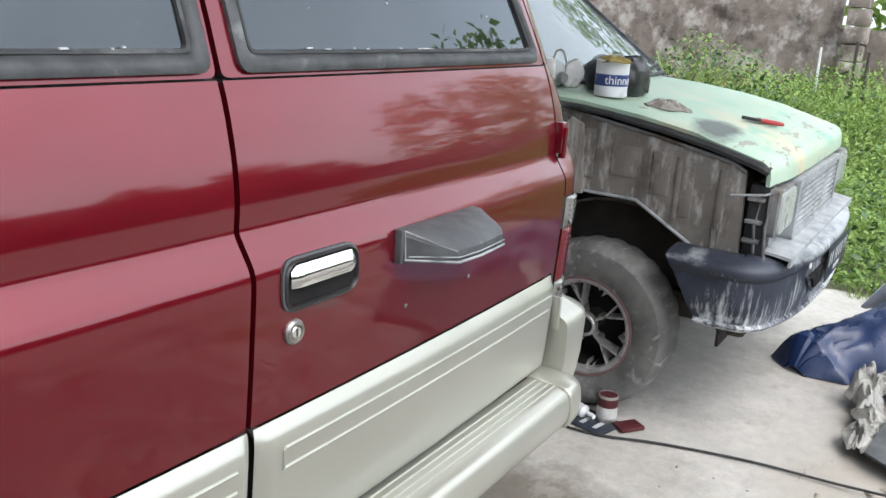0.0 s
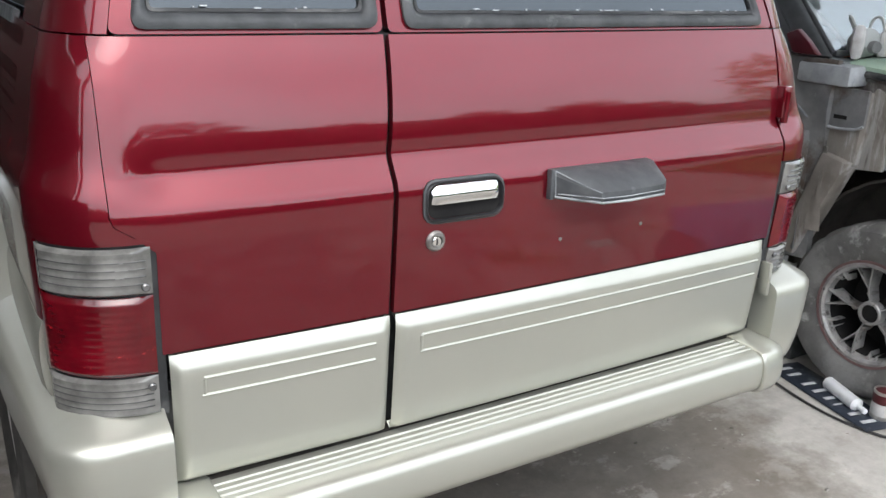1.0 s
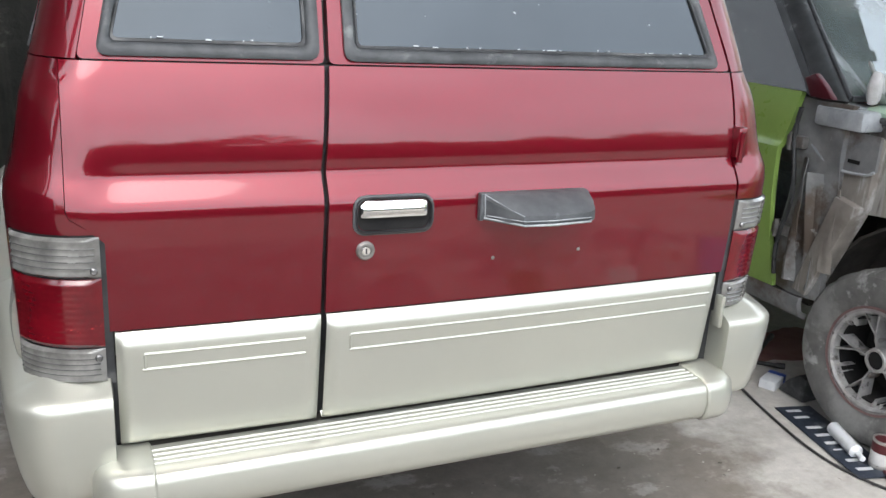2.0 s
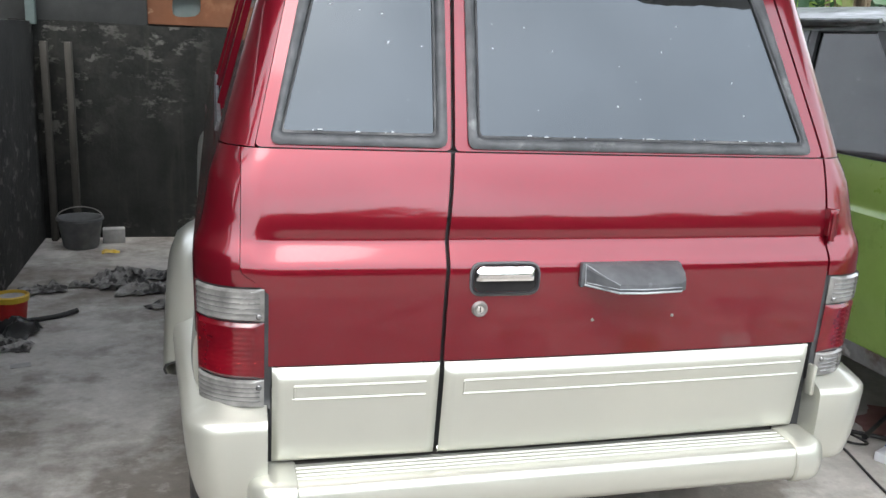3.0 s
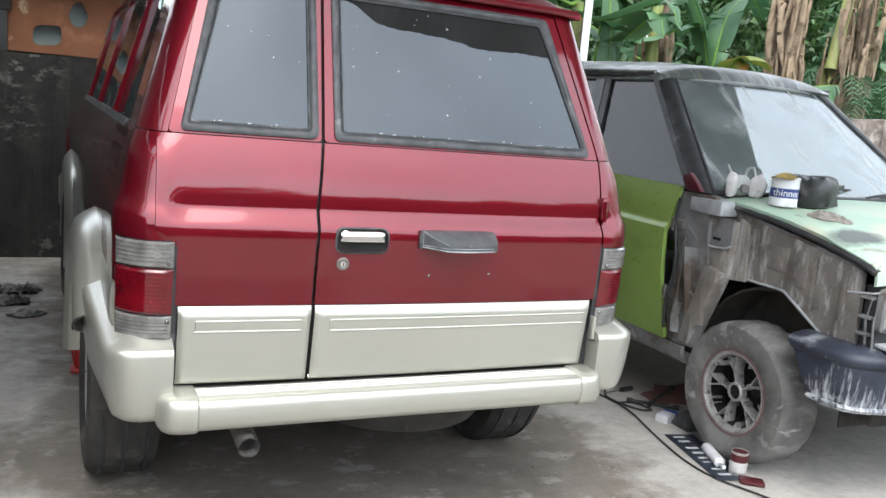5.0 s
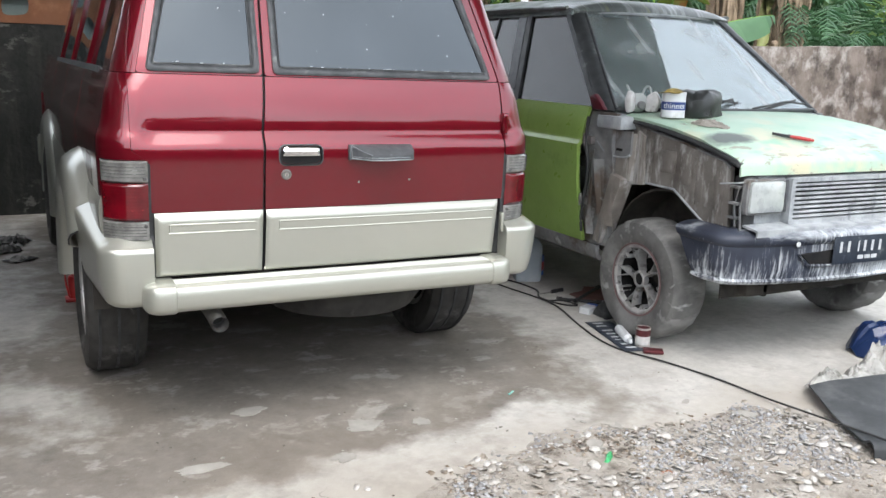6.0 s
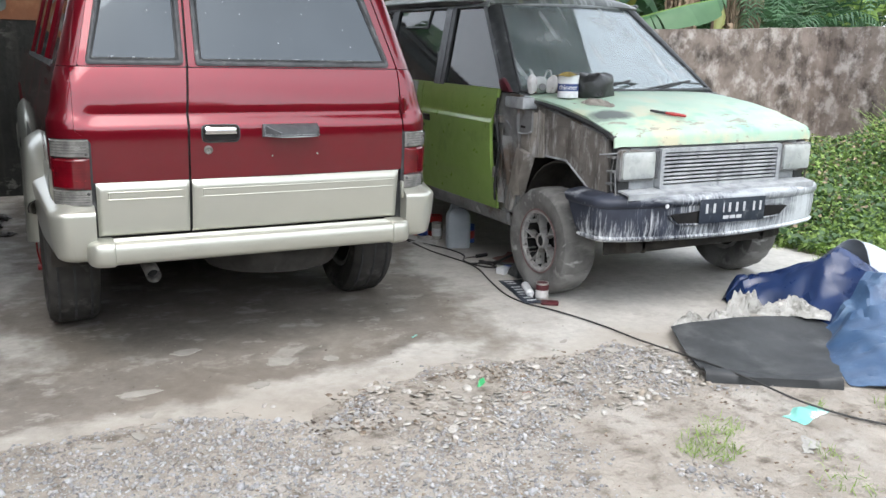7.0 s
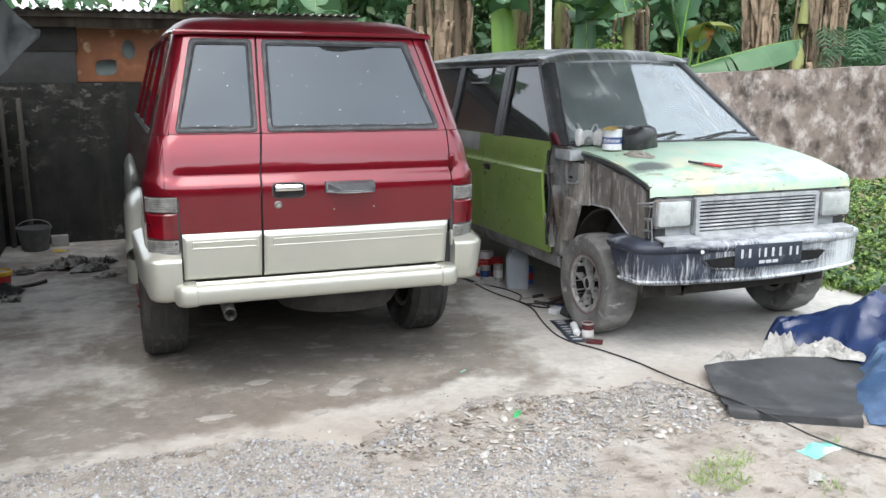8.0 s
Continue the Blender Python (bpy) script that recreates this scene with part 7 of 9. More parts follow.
    part("axle", tube([(-0.6, 0.30, 0.288), (0.6, 0.30, 0.288)], 0.035, 8), UNDER, car)
    part("engine", box(-0.35, 0.35, 0.0, 0.55, 0.40, 0.90, 0.05), UNDER, car)
    part("bulkhead", box(-0.68, 0.68, 0.62, 0.66, 0.35, 1.03), UNDER, car)
    part("cabin_floor", box(-0.69, 0.69, 0.66, 3.6, 0.36, 0.40), UNDER, car)
    # inside
    part("dashboard", box(-0.66, 0.66, 0.68, 0.95, 0.80, 1.035, 0.05, 3), COWL_GREY, car)
    for u, y, r in ((-0.12, 0.86, 0.09), (-0.50, 0.84, 0.07), (0.10, 0.82, 0.05)):
        rings = [[(u + r * k * math.cos(a) * (1 + 0.3 * noise.noise(Vector((math.cos(a) * 2, math.sin(a) * 2, u * 9 + k)))), y + r * 0.8 * k * math.sin(a), 1.036 + zz * (1 + 0.3 * noise.noise(Vector((a, k, 2)))))
                  for a in np.linspace(0, 2 * math.pi, 16, endpoint=False)] for k, zz in ((1.0, 0.0), (1.02, 0.03), (0.8, 0.07), (0.4, 0.10), (0.1, 0.11))]
        bm = bmesh.new()
        vs = add_grid(bm, rings, closed_v=True)
        bm.faces.new(vs[-1])
        part("masking_paper", bm, SEAT_CLOTH if u < -0.4 else FRONT_DUST_SMOOTH, car, "crumpled masking paper on the dashboard", smooth=25)
    part("hand_rail", tube(curve([(-0.44, 0.95, 1.10), (-0.25, 1.0, 1.17), (-0.02, 1.08, 1.21), (0.08, 1.12, 1.25)], 12), 0.012, 8), SEAT_CLOTH, car)
    part("steering_wheel", moved(lathe([(0.185 + 0.012 * math.cos(a), 0.012 * math.sin(a)) for a in np.linspace(0, 2 * math.pi, 8, endpoint=False)], 28, close=True), Matrix.Translation((-0.33, 1.08, 1.03)) @ pose(0, 0, 0, 62, 0, 0)), BLACK_PLASTIC, car)
    part("steering_spoke", tube([(-0.50, 1.075, 1.02), (-0.33, 1.06, 1.01), (-0.16, 1.075, 1.02)], 0.014, 6), BLACK_PLASTIC, car)
    part("steering_column", tube([(-0.33, 1.06, 1.01), (-0.33, 0.85, 0.93)], 0.03, 8), BLACK_PLASTIC, car)
    for u in (-0.36, 0.36):
        part("seat_back", moved(box(u - 0.24, u + 0.24, -0.06, 0.06, 0.0, 0.62, 0.05, 3), Matrix.Translation((0, 1.72, 0.66)) @ pose(0, 0, 0, -14, 0, 0)), SEAT_CLOTH, car)
        part("headrest", moved(box(u - 0.12, u + 0.12, -0.045, 0.045, 0.66, 0.84, 0.04, 3), Matrix.Translation((0, 1.72, 0.66)) @ pose(0, 0, 0, -14, 0, 0)), SEAT_CLOTH, car)
        part("seat_cushion", box(u - 0.24, u + 0.24, 1.22, 1.70, 0.46, 0.66, 0.06, 3), SEAT_CLOTH, car)
    part("seat_back", box(-0.6, 0.6, 2.55, 2.68, 0.6, 1.2, 0.05, 3), SEAT_CLOTH, car)
    for sgn in (-1, 1):
        for y in (0.300, 2.72):
            wheel("wheel", car, pose(-0.645 if sgn < 0 else 0.675, y, 0.288), 0.288, 0.205, TYRE_DUSTY, True, sgn)
    return car


def number_plate(parent, m, w, h):
    """A black plate with a rim; its writing stands as plain pale bars."""
    pl = new("number_plate")
    pl.matrix_local = m
    pl["label"] = "black number plate with pale bars"
    if parent is not None:
        pl.parent = parent
        pl.matrix_local = m
    part("plate", box(-w / 2, w / 2, -h / 2, h / 2, 0.0, 0.003, 0.001), PLATE_BLACK, pl)
    x = -w * 0.43
    for bw, gap in ((0.10, 0.02), (0.10, 0.07), (0.05, 0.03), (0.10, 0.02), (0.10, 0.02), (0.10, 0.07), (0.09, 0.02), (0.09, 0.0)):
        part("bar", box(x + bw * w * 0.16, x + bw * w * 0.50, -h * 0.08, h * 0.31, 0.003, 0.0042), PLATE_WHITE, pl)
        x += (bw + gap) * w * 0.93
    for x in (-0.10, 0.0, 0.10):
        part("bar", box(x * w - 0.018, x * w + 0.018, -h * 0.36, -h * 0.22, 0.003, 0.0042), PLATE_WHITE, pl)
    return pl


repair_car()


# ---- loose things ----
BLUE_TARP = surface("blue_tarpaulin", (0.007, 0.017, 0.060), (0.014, 0.032, 0.098), rough=0.32, scale=5, bump=0.35, bump_scale=25, bump_dist=0.006, stain=(0.025, 0.048, 0.125), stain_scale=3, stain_range=(0.56, 0.75))
TARP_DUSTY = surface("dusty_blue_tarpaulin", (0.022, 0.055, 0.125), (0.060, 0.115, 0.205), rough=0.45, scale=6, bump=0.35, bump_scale=25, bump_dist=0.006, stain=(0.13, 0.20, 0.29), stain_scale=5, stain_range=(0.54, 0.70))
TARP_INSIDE = surface("pale_tarpaulin_back", (0.36, 0.40, 0.46), (0.52, 0.55, 0.58), rough=0.5, scale=5, bump=0.3, bump_scale=25)
MAT_BLACK = surface("dusty_black_mat", (0.021, 0.023, 0.025), (0.042, 0.045, 0.047), rough=0.6, scale=5, bump=0.2, bump_scale=90, stain=(0.095, 0.098, 0.100), stain_scale=4.5, stain_range=(0.53, 0.74))
DIRTY_CLOTH = surface("dirty_white_cloth", (0.24, 0.236, 0.218), (0.46, 0.45, 0.42), rough=0.9, scale=14, bump=0.5, bump_scale=60, stain=(0.15, 0.145, 0.128), stain_scale=16, stain_range=(0.52, 0.66))
TAUPE_RAG = surface("taupe_rag", (0.20, 0.18, 0.155), (0.40, 0.37, 0.33), rough=0.9, scale=14, bump=0.4, bump_scale=120)
NEWSPRINT = surface("crumpled_newspaper", (0.14, 0.134, 0.125), (0.36, 0.35, 0.33), rough=0.9, scale=20, bump=0.2, stain=(0.035, 0.033, 0.031), stain_scale=13, stain_range=(0.46, 0.58), stain2=(0.30, 0.13, 0.10), stain2_scale=7, stain2_range=(0.70, 0.74))
TIN_WHITE = surface("white_tin", (0.62, 0.64, 0.66), (0.74, 0.75, 0.76), rough=0.35, scale=12, bump=0.05, stain=(0.5, 0.5, 0.48), stain_scale=8)
TIN_BLUE = surface("blue_label", (0.020, 0.045, 0.17), (0.03, 0.06, 0.21), rough=0.4, scale=20, bump=0.0)
INK_WHITE = surface("white_lettering", (0.7, 0.7, 0.7), (0.78, 0.78, 0.78), rough=0.5, scale=20, bump=0.0)
TIN_STEEL = surface("tin_plate", (0.35, 0.34, 0.32), (0.52, 0.51, 0.48), rough=0.35, scale=20, metal=0.7, bump=0.1, stain=(0.22, 0.03, 0.03), stain_scale=8, stain_range=(0.6, 0.7))
BLACK_BAG = surface("black_plastic_bag", (0.012, 0.013, 0.013), (0.030, 0.032, 0.032), rough=0.35, scale=9, bump=0.3, bump_scale=40, stain=(0.07, 0.072, 0.07), stain_scale=6)
RED_PLASTIC = surface("red_plastic", (0.34, 0.018, 0.018), (0.43, 0.03, 0.028), rough=0.4, scale=10, bump=0.05)
YELLOW_PLASTIC = surface("yellow_plastic", (0.52, 0.34, 0.03), (0.62, 0.42, 0.05), rough=0.45, scale=10, bump=0.05)
OCHRE_RAG = surface("ochre_rag", (0.20, 0.14, 0.035), (0.42, 0.31, 0.08), rough=0.85, scale=30, bump=0.3, stain=(0.05, 0.045, 0.03), stain_scale=24, stain_range=(0.5, 0.6))
ORANGE_RAG = surface("orange_rag", (0.44, 0.11, 0.035), (0.55, 0.17, 0.06), rough=0.8, scale=16, bump=0.3)
BLUE_PLASTIC = surface("blue_plastic", (0.02, 0.06, 0.30), (0.035, 0.09, 0.38), rough=0.4, scale=10, bump=0.05)
JUG_PLASTIC = surface("milky_jug_plastic", (0.30, 0.34, 0.38), (0.40, 0.44, 0.47), rough=0.4, scale=5, bump=0.05, stain=(0.46, 0.48, 0.49), stain_scale=4)
CABLE_BLACK = surface("black_cable", (0.014, 0.014, 0.014), (0.035, 0.034, 0.033), rough=0.6, scale=30, bump=0.1)
GREY_BUCKET = surface("grey_mortar_bucket", (0.075, 0.080, 0.083), (0.15, 0.155, 0.155), rough=0.7, scale=8, bump=0.2, stain=(0.20, 0.20, 0.195), stain_scale=7)
BLOCK_WHITE = surface("pale_block", (0.26, 0.26, 0.25), (0.38, 0.375, 0.36), rough=0.9, scale=14, bump=0.4)
TURQUOISE = surface("turquoise_cloth", (0.14, 0.42, 0.36), (0.22, 0.52, 0.45), rough=0.7, scale=14, bump=0.2, stain=(0.62, 0.68, 0.64), stain_scale=6, stain_range=(0.54, 0.58))
RED_SPILL = surface("red_primer_dust", (0.19, 0.085, 0.075), (0.25, 0.13, 0.115), rough=0.85, scale=12, bump=0.2)
BURGUNDY = surface("burgundy_pad", (0.055, 0.006, 0.009), (0.085, 0.010, 0.013), rough=0.6, scale=20, bump=0.2)
PALE_PLASTIC = surface("dusty_pale_plastic", (0.46, 0.45, 0.44), (0.62, 0.61, 0.60), rough=0.6, scale=30, bump=0.2, stain=(0.26, 0.20, 0.18), stain_scale=20)
PEEL = surface("dry_peel", (0.20, 0.09, 0.05), (0.30, 0.15, 0.09), rough=0.8, scale=30, bump=0.2)
PALE_BLUE = surface("faded_blue_plastic", (0.12, 0.28, 0.42), (0.22, 0.38, 0.50), rough=0.5, scale=30, bump=0.1)
GREEN_PLASTIC = surface("green_wrapper", (0.03, 0.30, 0.10), (0.06, 0.40, 0.15), rough=0.4, scale=20, bump=0.1, stain=(0.6, 0.55, 0.10), stain_scale=30)


def crumple(name, outline_len, width, height, m, material, label, category, seed, nu=30, nv=16, fold=7.0, group=""):
    """A crumpled sheet of cloth, paper or plastic, resting on what is under it."""
    P = []
    for i in range(nu + 1):
        s = i / nu
        row = []
        for j in range(nv + 1):
            t = j / nv
            x, y = (s - 0.5) * outline_len, (t - 0.5) * width
            q = Vector((x * fold, y * fold, seed))
            edge = min(1.0, min(s, 1 - s) * 5, min(t, 1 - t) * 4)
            r = 1 - abs(noise.noise(q)) * 2.2 + 0.45 * noise.noise(q * 2.3 + Vector((1, 5, 2)))
            h = max(0.0, 0.25 + 0.75 * r) * (0.35 + 0.65 * edge)
            h *= 0.55 + 0.45 * noise.noise(q * 0.45 + Vector((3, 1, 0)))
            w = 0.035 * (noise.noise(q * 0.8 + Vector((9, 0, 0))))
            row.append((x * (1 + 0.15 * noise.noise(Vector((t * 5, seed, 2)))) + w, y * (1 + 0.2 * noise.noise(Vector((s * 5, seed, 7)))) + w, 0.003 + height * max(0.0, h)))
        P.append(row)
    bm = shell(P, 0.0022, out=(0, 0, 1))
    ob = part(name, bm, material, smooth=50)
    ob.matrix_world = m
    return tagged(ob, label, category, group)


def rumpled(name, spine, width, height, material, label, category, seed, group="", n=64, k=30, along=14, across=40):
    """A strip of cloth pushed together along a line: sharp ridged folds, loose edges, its foot on what lies beneath."""
    line = curve(spine, n)
    run = np.r_[0, np.cumsum(np.linalg.norm(np.diff(line, axis=0), axis=1))]
    P = []
    for i, p in enumerate(line):
        s = i / (n - 1)
        d = line[min(i + 1, n - 1)] - line[max(i - 1, 0)]
        side = np.cross(d, (0, 0, 1.0))
        side /= max(1e-6, np.linalg.norm(side))
        end = min(1.0, min(s, 1 - s) * 6)
        row = []
        for j in range(k):
            t = j / (k - 1) * 2 - 1
            w = width * (0.45 + 0.55 * end) * (1 + 0.5 * noise.noise(Vector((run[i] * 14, math.copysign(3, t), seed))))
            q = Vector((run[i] * along, t * width * across, seed))
            fold = 1 - 2.6 * abs(noise.noise(q + Vector((0, 0.9 * noise.noise(q * 0.6), 0))))
            fine = 1 - 2.6 * abs(noise.noise(Vector((q.x * 1.5 + q.y * 0.9, q.y * 1.2 - q.x * 0.6, seed + 4))))
            h = height * (1 - abs(t) ** 2.4) * (0.40 + 0.60 * end) * (0.34 + 0.50 * max(0.0, fold) + 0.34 * max(0.0, fine)) * (0.75 + 0.7 * noise.noise(Vector((run[i] * 8, 7, seed))))
            sway = 0.35 * width * noise.noise(Vector((q.x * 0.9, q.y * 0.7, seed + 9)))
            row.append(p + side * (w * t + sway) + np.array((0, 0, max(0.002, h))))
        P.append(row)
    return tagged(part(name, shell(P, 0.002, out=(0, 0, 1)), material, smooth=32), label, category, group)


def tin(name, m, r, h, body, label, category, band=None, word=""):
    t = base(name, m, label, category)
    part("body", lathe([(0, 0), (r * 0.97, 0), (r, 0.003), (r, 0.006), (r * 0.985, 0.009), (r * 0.985, h - 0.009), (r, h - 0.006), (r * 1.015, h - 0.002), (r * 0.99, h), (r * 0.88, h), (r * 0.86, h - 0.006), (0, h - 0.006)], 32), body, t, smooth=40)
    if band:
        part("band", lathe([(r * 0.986, h * band[0]), (r * 0.995, h * band[0]), (r * 0.995, h * band[1]), (r * 0.986, h * band[1])], 32, close=True), band[2], t, "blue label band" if band[2] is TIN_BLUE else "")
    if word:
        cu = bpy.data.curves.new("lettering", "FONT")
        cu.body, cu.size, cu.align_x, cu.align_y, cu.extrude = word, h * 0.33, "CENTER", "CENTER", 0.0005
        tmp = new("lettering", cu)
        bpy.context.view_layer.update()
        me = bpy.data.meshes.new_from_object(tmp.evaluated_get(bpy.context.evaluated_depsgraph_get()))
        bpy.data.objects.remove(tmp)
        zc, R = h * (band[0] + band[1]) / 2, r * 1.0
        for v in me.vertices:
            a = v.co.x / R
            v.co = Vector((math.sin(a) * (R + v.co.z), -math.cos(a) * (R + v.co.z), zc + v.co.y))
        me.materials.clear()
        finish("lettering", me, INK_WHITE, t, "white lettering", smooth=0)
    return t


# on the bonnet
thinner = tin("paint_tin", pose(2.050, 0.372, 1.043, 0, 0, -34), 0.056, 0.118, TIN_WHITE, "white paint tin with a blue band on the bonnet", "paint tin", (0.30, 0.62, TIN_BLUE), "thinner")
crumple("rag", 0.13, 0.10, 0.06, pose(2.045, 0.375, 1.150, 0, 0, 30), OCHRE_RAG, "small ochre rag lying on the tin", "rag", 21.0, 16, 10, 14)
rumpled("rag", [(2.055, 0.245, 1.022), (2.10, 0.195, 1.016), (2.150, 0.165, 1.010), (2.20, 0.125, 1.002)], 0.048, 0.036, TAUPE_RAG, "crumpled taupe cloth rag lying on the mint bonnet", "rag", 2.0, n=48, k=30, along=30, across=62)
rumpled("rag", [(1.985, 0.255, 1.014), (2.03, 0.205, 1.010), (2.07, 0.160, 1.003)], 0.014, 0.018, TAUPE_RAG, "thin twist of rag on the bonnet's edge", "rag", 4.0, n=30, k=12)
crumple("orange_rag", 0.20, 0.05, 0.035, pose(2.06, 0.60, 1.052, 0, 0, 8), ORANGE_RAG, "strip of orange rag along the windscreen's foot", "rag", 5.0, 22, 8, 14)


def plastic_bag():
    bm = bmesh.new()
    rings = []
    for k, (r, z) in enumerate(((0.09, 0.0), (0.108, 0.015), (0.112, 0.05), (0.108, 0.09), (0.098, 0.118), (0.070, 0.132), (0.04, 0.128), (0.01, 0.124))):
        rings.append([((r * (1 + 0.22 * noise.noise(Vector((math.cos(a) * 2.2, math.sin(a) * 2.2, k * 0.8)))) * 1.15) * math.cos(a), r * (1 + 0.25 * noise.noise(Vector((math.cos(a) * 2.2, math.sin(a) * 2.2, k * 0.8 + 9)))) * math.sin(a),
                       z * (1 + 0.12 * noise.noise(Vector((math.cos(a) * 3, math.sin(a) * 3, 4))))) for a in np.linspace(0, 2 * math.pi, 28, endpoint=False)])
    vs = add_grid(bm, rings, closed_v=True)
    bm.faces.new(vs[0][::-1])
    bm.faces.new(vs[-1])
    ob = part("plastic_bag", bm, BLACK_BAG, smooth=45)
    ob.matrix_world = pose(2.225, 0.42, 1.036, 0, 0, 15) @ Matrix.Diagonal((1.25, 1.0, 1.0, 1))
    return tagged(ob, "slack black plastic bag standing on the bonnet", "plastic bag")


plastic_bag()


def respirator():
    r = base("respirator", pose(2.005, 0.540, 1.050, 0, 0, -20), "half-mask respirator with two pale filter cartridges by the windscreen", "respirator")
    part("mask_body", moved(lathe([(0.012, -0.035), (0.036, -0.028), (0.048, 0.0), (0.044, 0.03), (0.026, 0.05), (0.0, 0.055)], 20, axis=1), Matrix.Translation((-0.012, 0.025, 0.052)) @ pose(0, 0, 0, -25, 0, 0)), FRONT_DUST_SMOOTH, r, "grey rubber face piece")
    part("valve", moved(lathe([(0.0, -0.012), (0.017, -0.012), (0.020, -0.004), (0.020, 0.008), (0.0, 0.008)], 18, axis=1), Matrix.Translation((-0.012, -0.022, 0.040))), COWL_GREY, r, "round exhale valve")
    for dx, turn, lean in ((-0.066, 48, -14), (0.048, -30, 6)):
        rows = []
        for k, o in ((0.60, 0.020), (0.96, 0.012), (1.0, 0.004), (1.0, -0.006), (0.90, -0.015), (0.55, -0.018), (0.02, -0.018)):
            rows.append([(p[0] * k, o, p[1] * k) for p in rounded([(-0.030, -0.052), (0.026, -0.048), (0.040, 0.010), (0.006, 0.056), (-0.034, 0.026)], 0.014, 4, 5)])
        bm = bmesh.new()
        vs = add_grid(bm, rows, closed_v=True)
        bm.faces.new(vs[0][::-1])
        bm.faces.new(vs[-1])
        part("filter", moved(bm, Matrix.Translation((dx, -0.012, 0.056)) @ pose(0, 0, 0, 0, lean, turn)), PALE_PLASTIC, r, "pale angular filter cartridge", smooth=40)
    for pts in ([(-0.03, 0.05, 0.075), (-0.055, 0.055, 0.115), (-0.07, 0.04, 0.13), (-0.06, 0.02, 0.10)], [(0.01, 0.05, 0.075), (0.03, 0.06, 0.12), (0.045, 0.04, 0.125), (0.05, 0.02, 0.08)]):
        part("strap", tube(curve(pts, 12), 0.005, 6), FRONT_DUST_SMOOTH, r)
    return r


respirator()


def pliers():
    p = base("pliers", pose(2.352, -0.055, 0.982, 0, 8, -34), "pliers with red grips lying on the bonnet", "pliers")
    part("grip", tube(curve([(0.0, 0.006, 0.008), (0.03, 0.013, 0.009), (0.07, 0.014, 0.009), (0.105, 0.012, 0.009)], 10), [0.005, 0.006, 0.007, 0.0075, 0.008, 0.008, 0.008, 0.0075, 0.007, 0.006], 8), RED_PLASTIC, p, "red grip")
    part("grip", tube(curve([(0.0, -0.006, 0.008), (0.03, -0.012, 0.009), (0.07, -0.013, 0.009), (0.105, -0.010, 0.009)], 10), [0.005, 0.006, 0.007, 0.0075, 0.008, 0.008, 0.008, 0.0075, 0.007, 0.006], 8), RED_PLASTIC, p, "red grip")
    part("jaw", prism([(0.005, -0.011), (0.005, 0.011), (-0.03, 0.012), (-0.075, 0.004), (-0.075, -0.004), (-0.03, -0.012)], 2, 0.002, 0.014, 0.003), BLACK_PLASTIC, p, "dark steel jaws")
    part("pivot", lathe([(0.007, 0.012), (0.007, 0.017), (0, 0.018)], 12), DULL_METAL, p)
    return p


pliers()

# on the slab by the wheel
_plate = number_plate(None, pose(1.795, 0.335, 0.004, 0, 0.6, 77), 0.46, 0.135)
tagged(_plate, "old black number plate lying on the slab beside the wheel", "number plate")
_can = tin("paint_can", pose(1.802, 0.160, 0.008), 0.034, 0.092, TIN_STEEL, "small open steel tin of burgundy paint beside the wheel", "paint can", (0.58, 0.90, BURGUNDY))
part("label", lathe([(0.0334, 0.014), (0.0342, 0.014), (0.0342, 0.052), (0.0334, 0.052)], 32, close=True), PALE_PLASTIC, _can, "pale paper label")
part("paint", lathe([(0.029, 0.0), (0.029, 0.0885), (0.0, 0.0885)], 24), BURGUNDY, _can, "dark paint inside the rim")
_tube = base("sealant_tube", pose(1.795, 0.285, 0.026, 0, 0, -112), "white sealant tube lying beside the paint tin", "tube")
part("tube_body", moved(lathe([(0.0, -0.085), (0.022, -0.085), (0.022, 0.065), (0.008, 0.075), (0.007, 0.09), (0.0, 0.09)], 18, axis=0), Matrix.Identity(4)), TIN_WHITE, _tube)
part("tube_cap", lathe([(0.009, 0.088), (0.009, 0.108), (0.0, 0.110)], 12, axis=0), TIN_WHITE, _tube)
_pad = part("sanding_pad", box(-0.045, 0.045, -0.03, 0.03, 0.0, 0.012, 0.003), BURGUNDY)
_pad.matrix_world = pose(1.800, 0.080, 0.004, 0, 0, -35)
tagged(_pad, "burgundy sanding pad lying by the paint tin", "sanding pad")
_chock = part("wheel_chock", prism([(0.0, 0.0), (0.12, 0.0), (0.12, 0.09), (0.085, 0.095), (0.03, 0.05)], 1, -0.06, 0.06, 0.008), RUBBER)
_chock.matrix_world = pose(1.965, 0.690, 0.0, 0, 0, -90)
tagged(_chock, "black rubber chock behind the wheel", "wheel chock")
_pack = base("carton", pose(1.905, 0.72, 0.0, 0, 0, 25), "small white and blue carton on the slab", "carton")
part("carton_body", box(-0.045, 0.035, -0.03, 0.03, 0.0, 0.035, 0.002), TIN_WHITE, _pack)
part("carton_end", box(0.0355, 0.06, -0.031, 0.031, 0.0, 0.036, 0.002), BLUE_PLASTIC, _pack, "blue end")


def cross_wrench():
    w = base("wheel_wrench", pose(1.975, 0.885, 0.012), "black cross-shaped wheel wrench on the slab", "wheel wrench")
    for a, b in (((-0.10, 0.085, 0.0), (0.09, -0.07, 0.0)), ((-0.055, -0.025, 0.012), (0.24, 0.16, 0.016))):
        d = (Vector(b) - Vector(a)).normalized() * 0.03
        rod = part("rod", tube([a, b], 0.0085, 8), CABLE_BLACK, w)
        part("socket", tube([a, Vector(a) + d], 0.0125, 8), CABLE_BLACK, rod)
        part("socket", tube([Vector(b) - d, b], 0.0125, 8), CABLE_BLACK, rod)
    return w


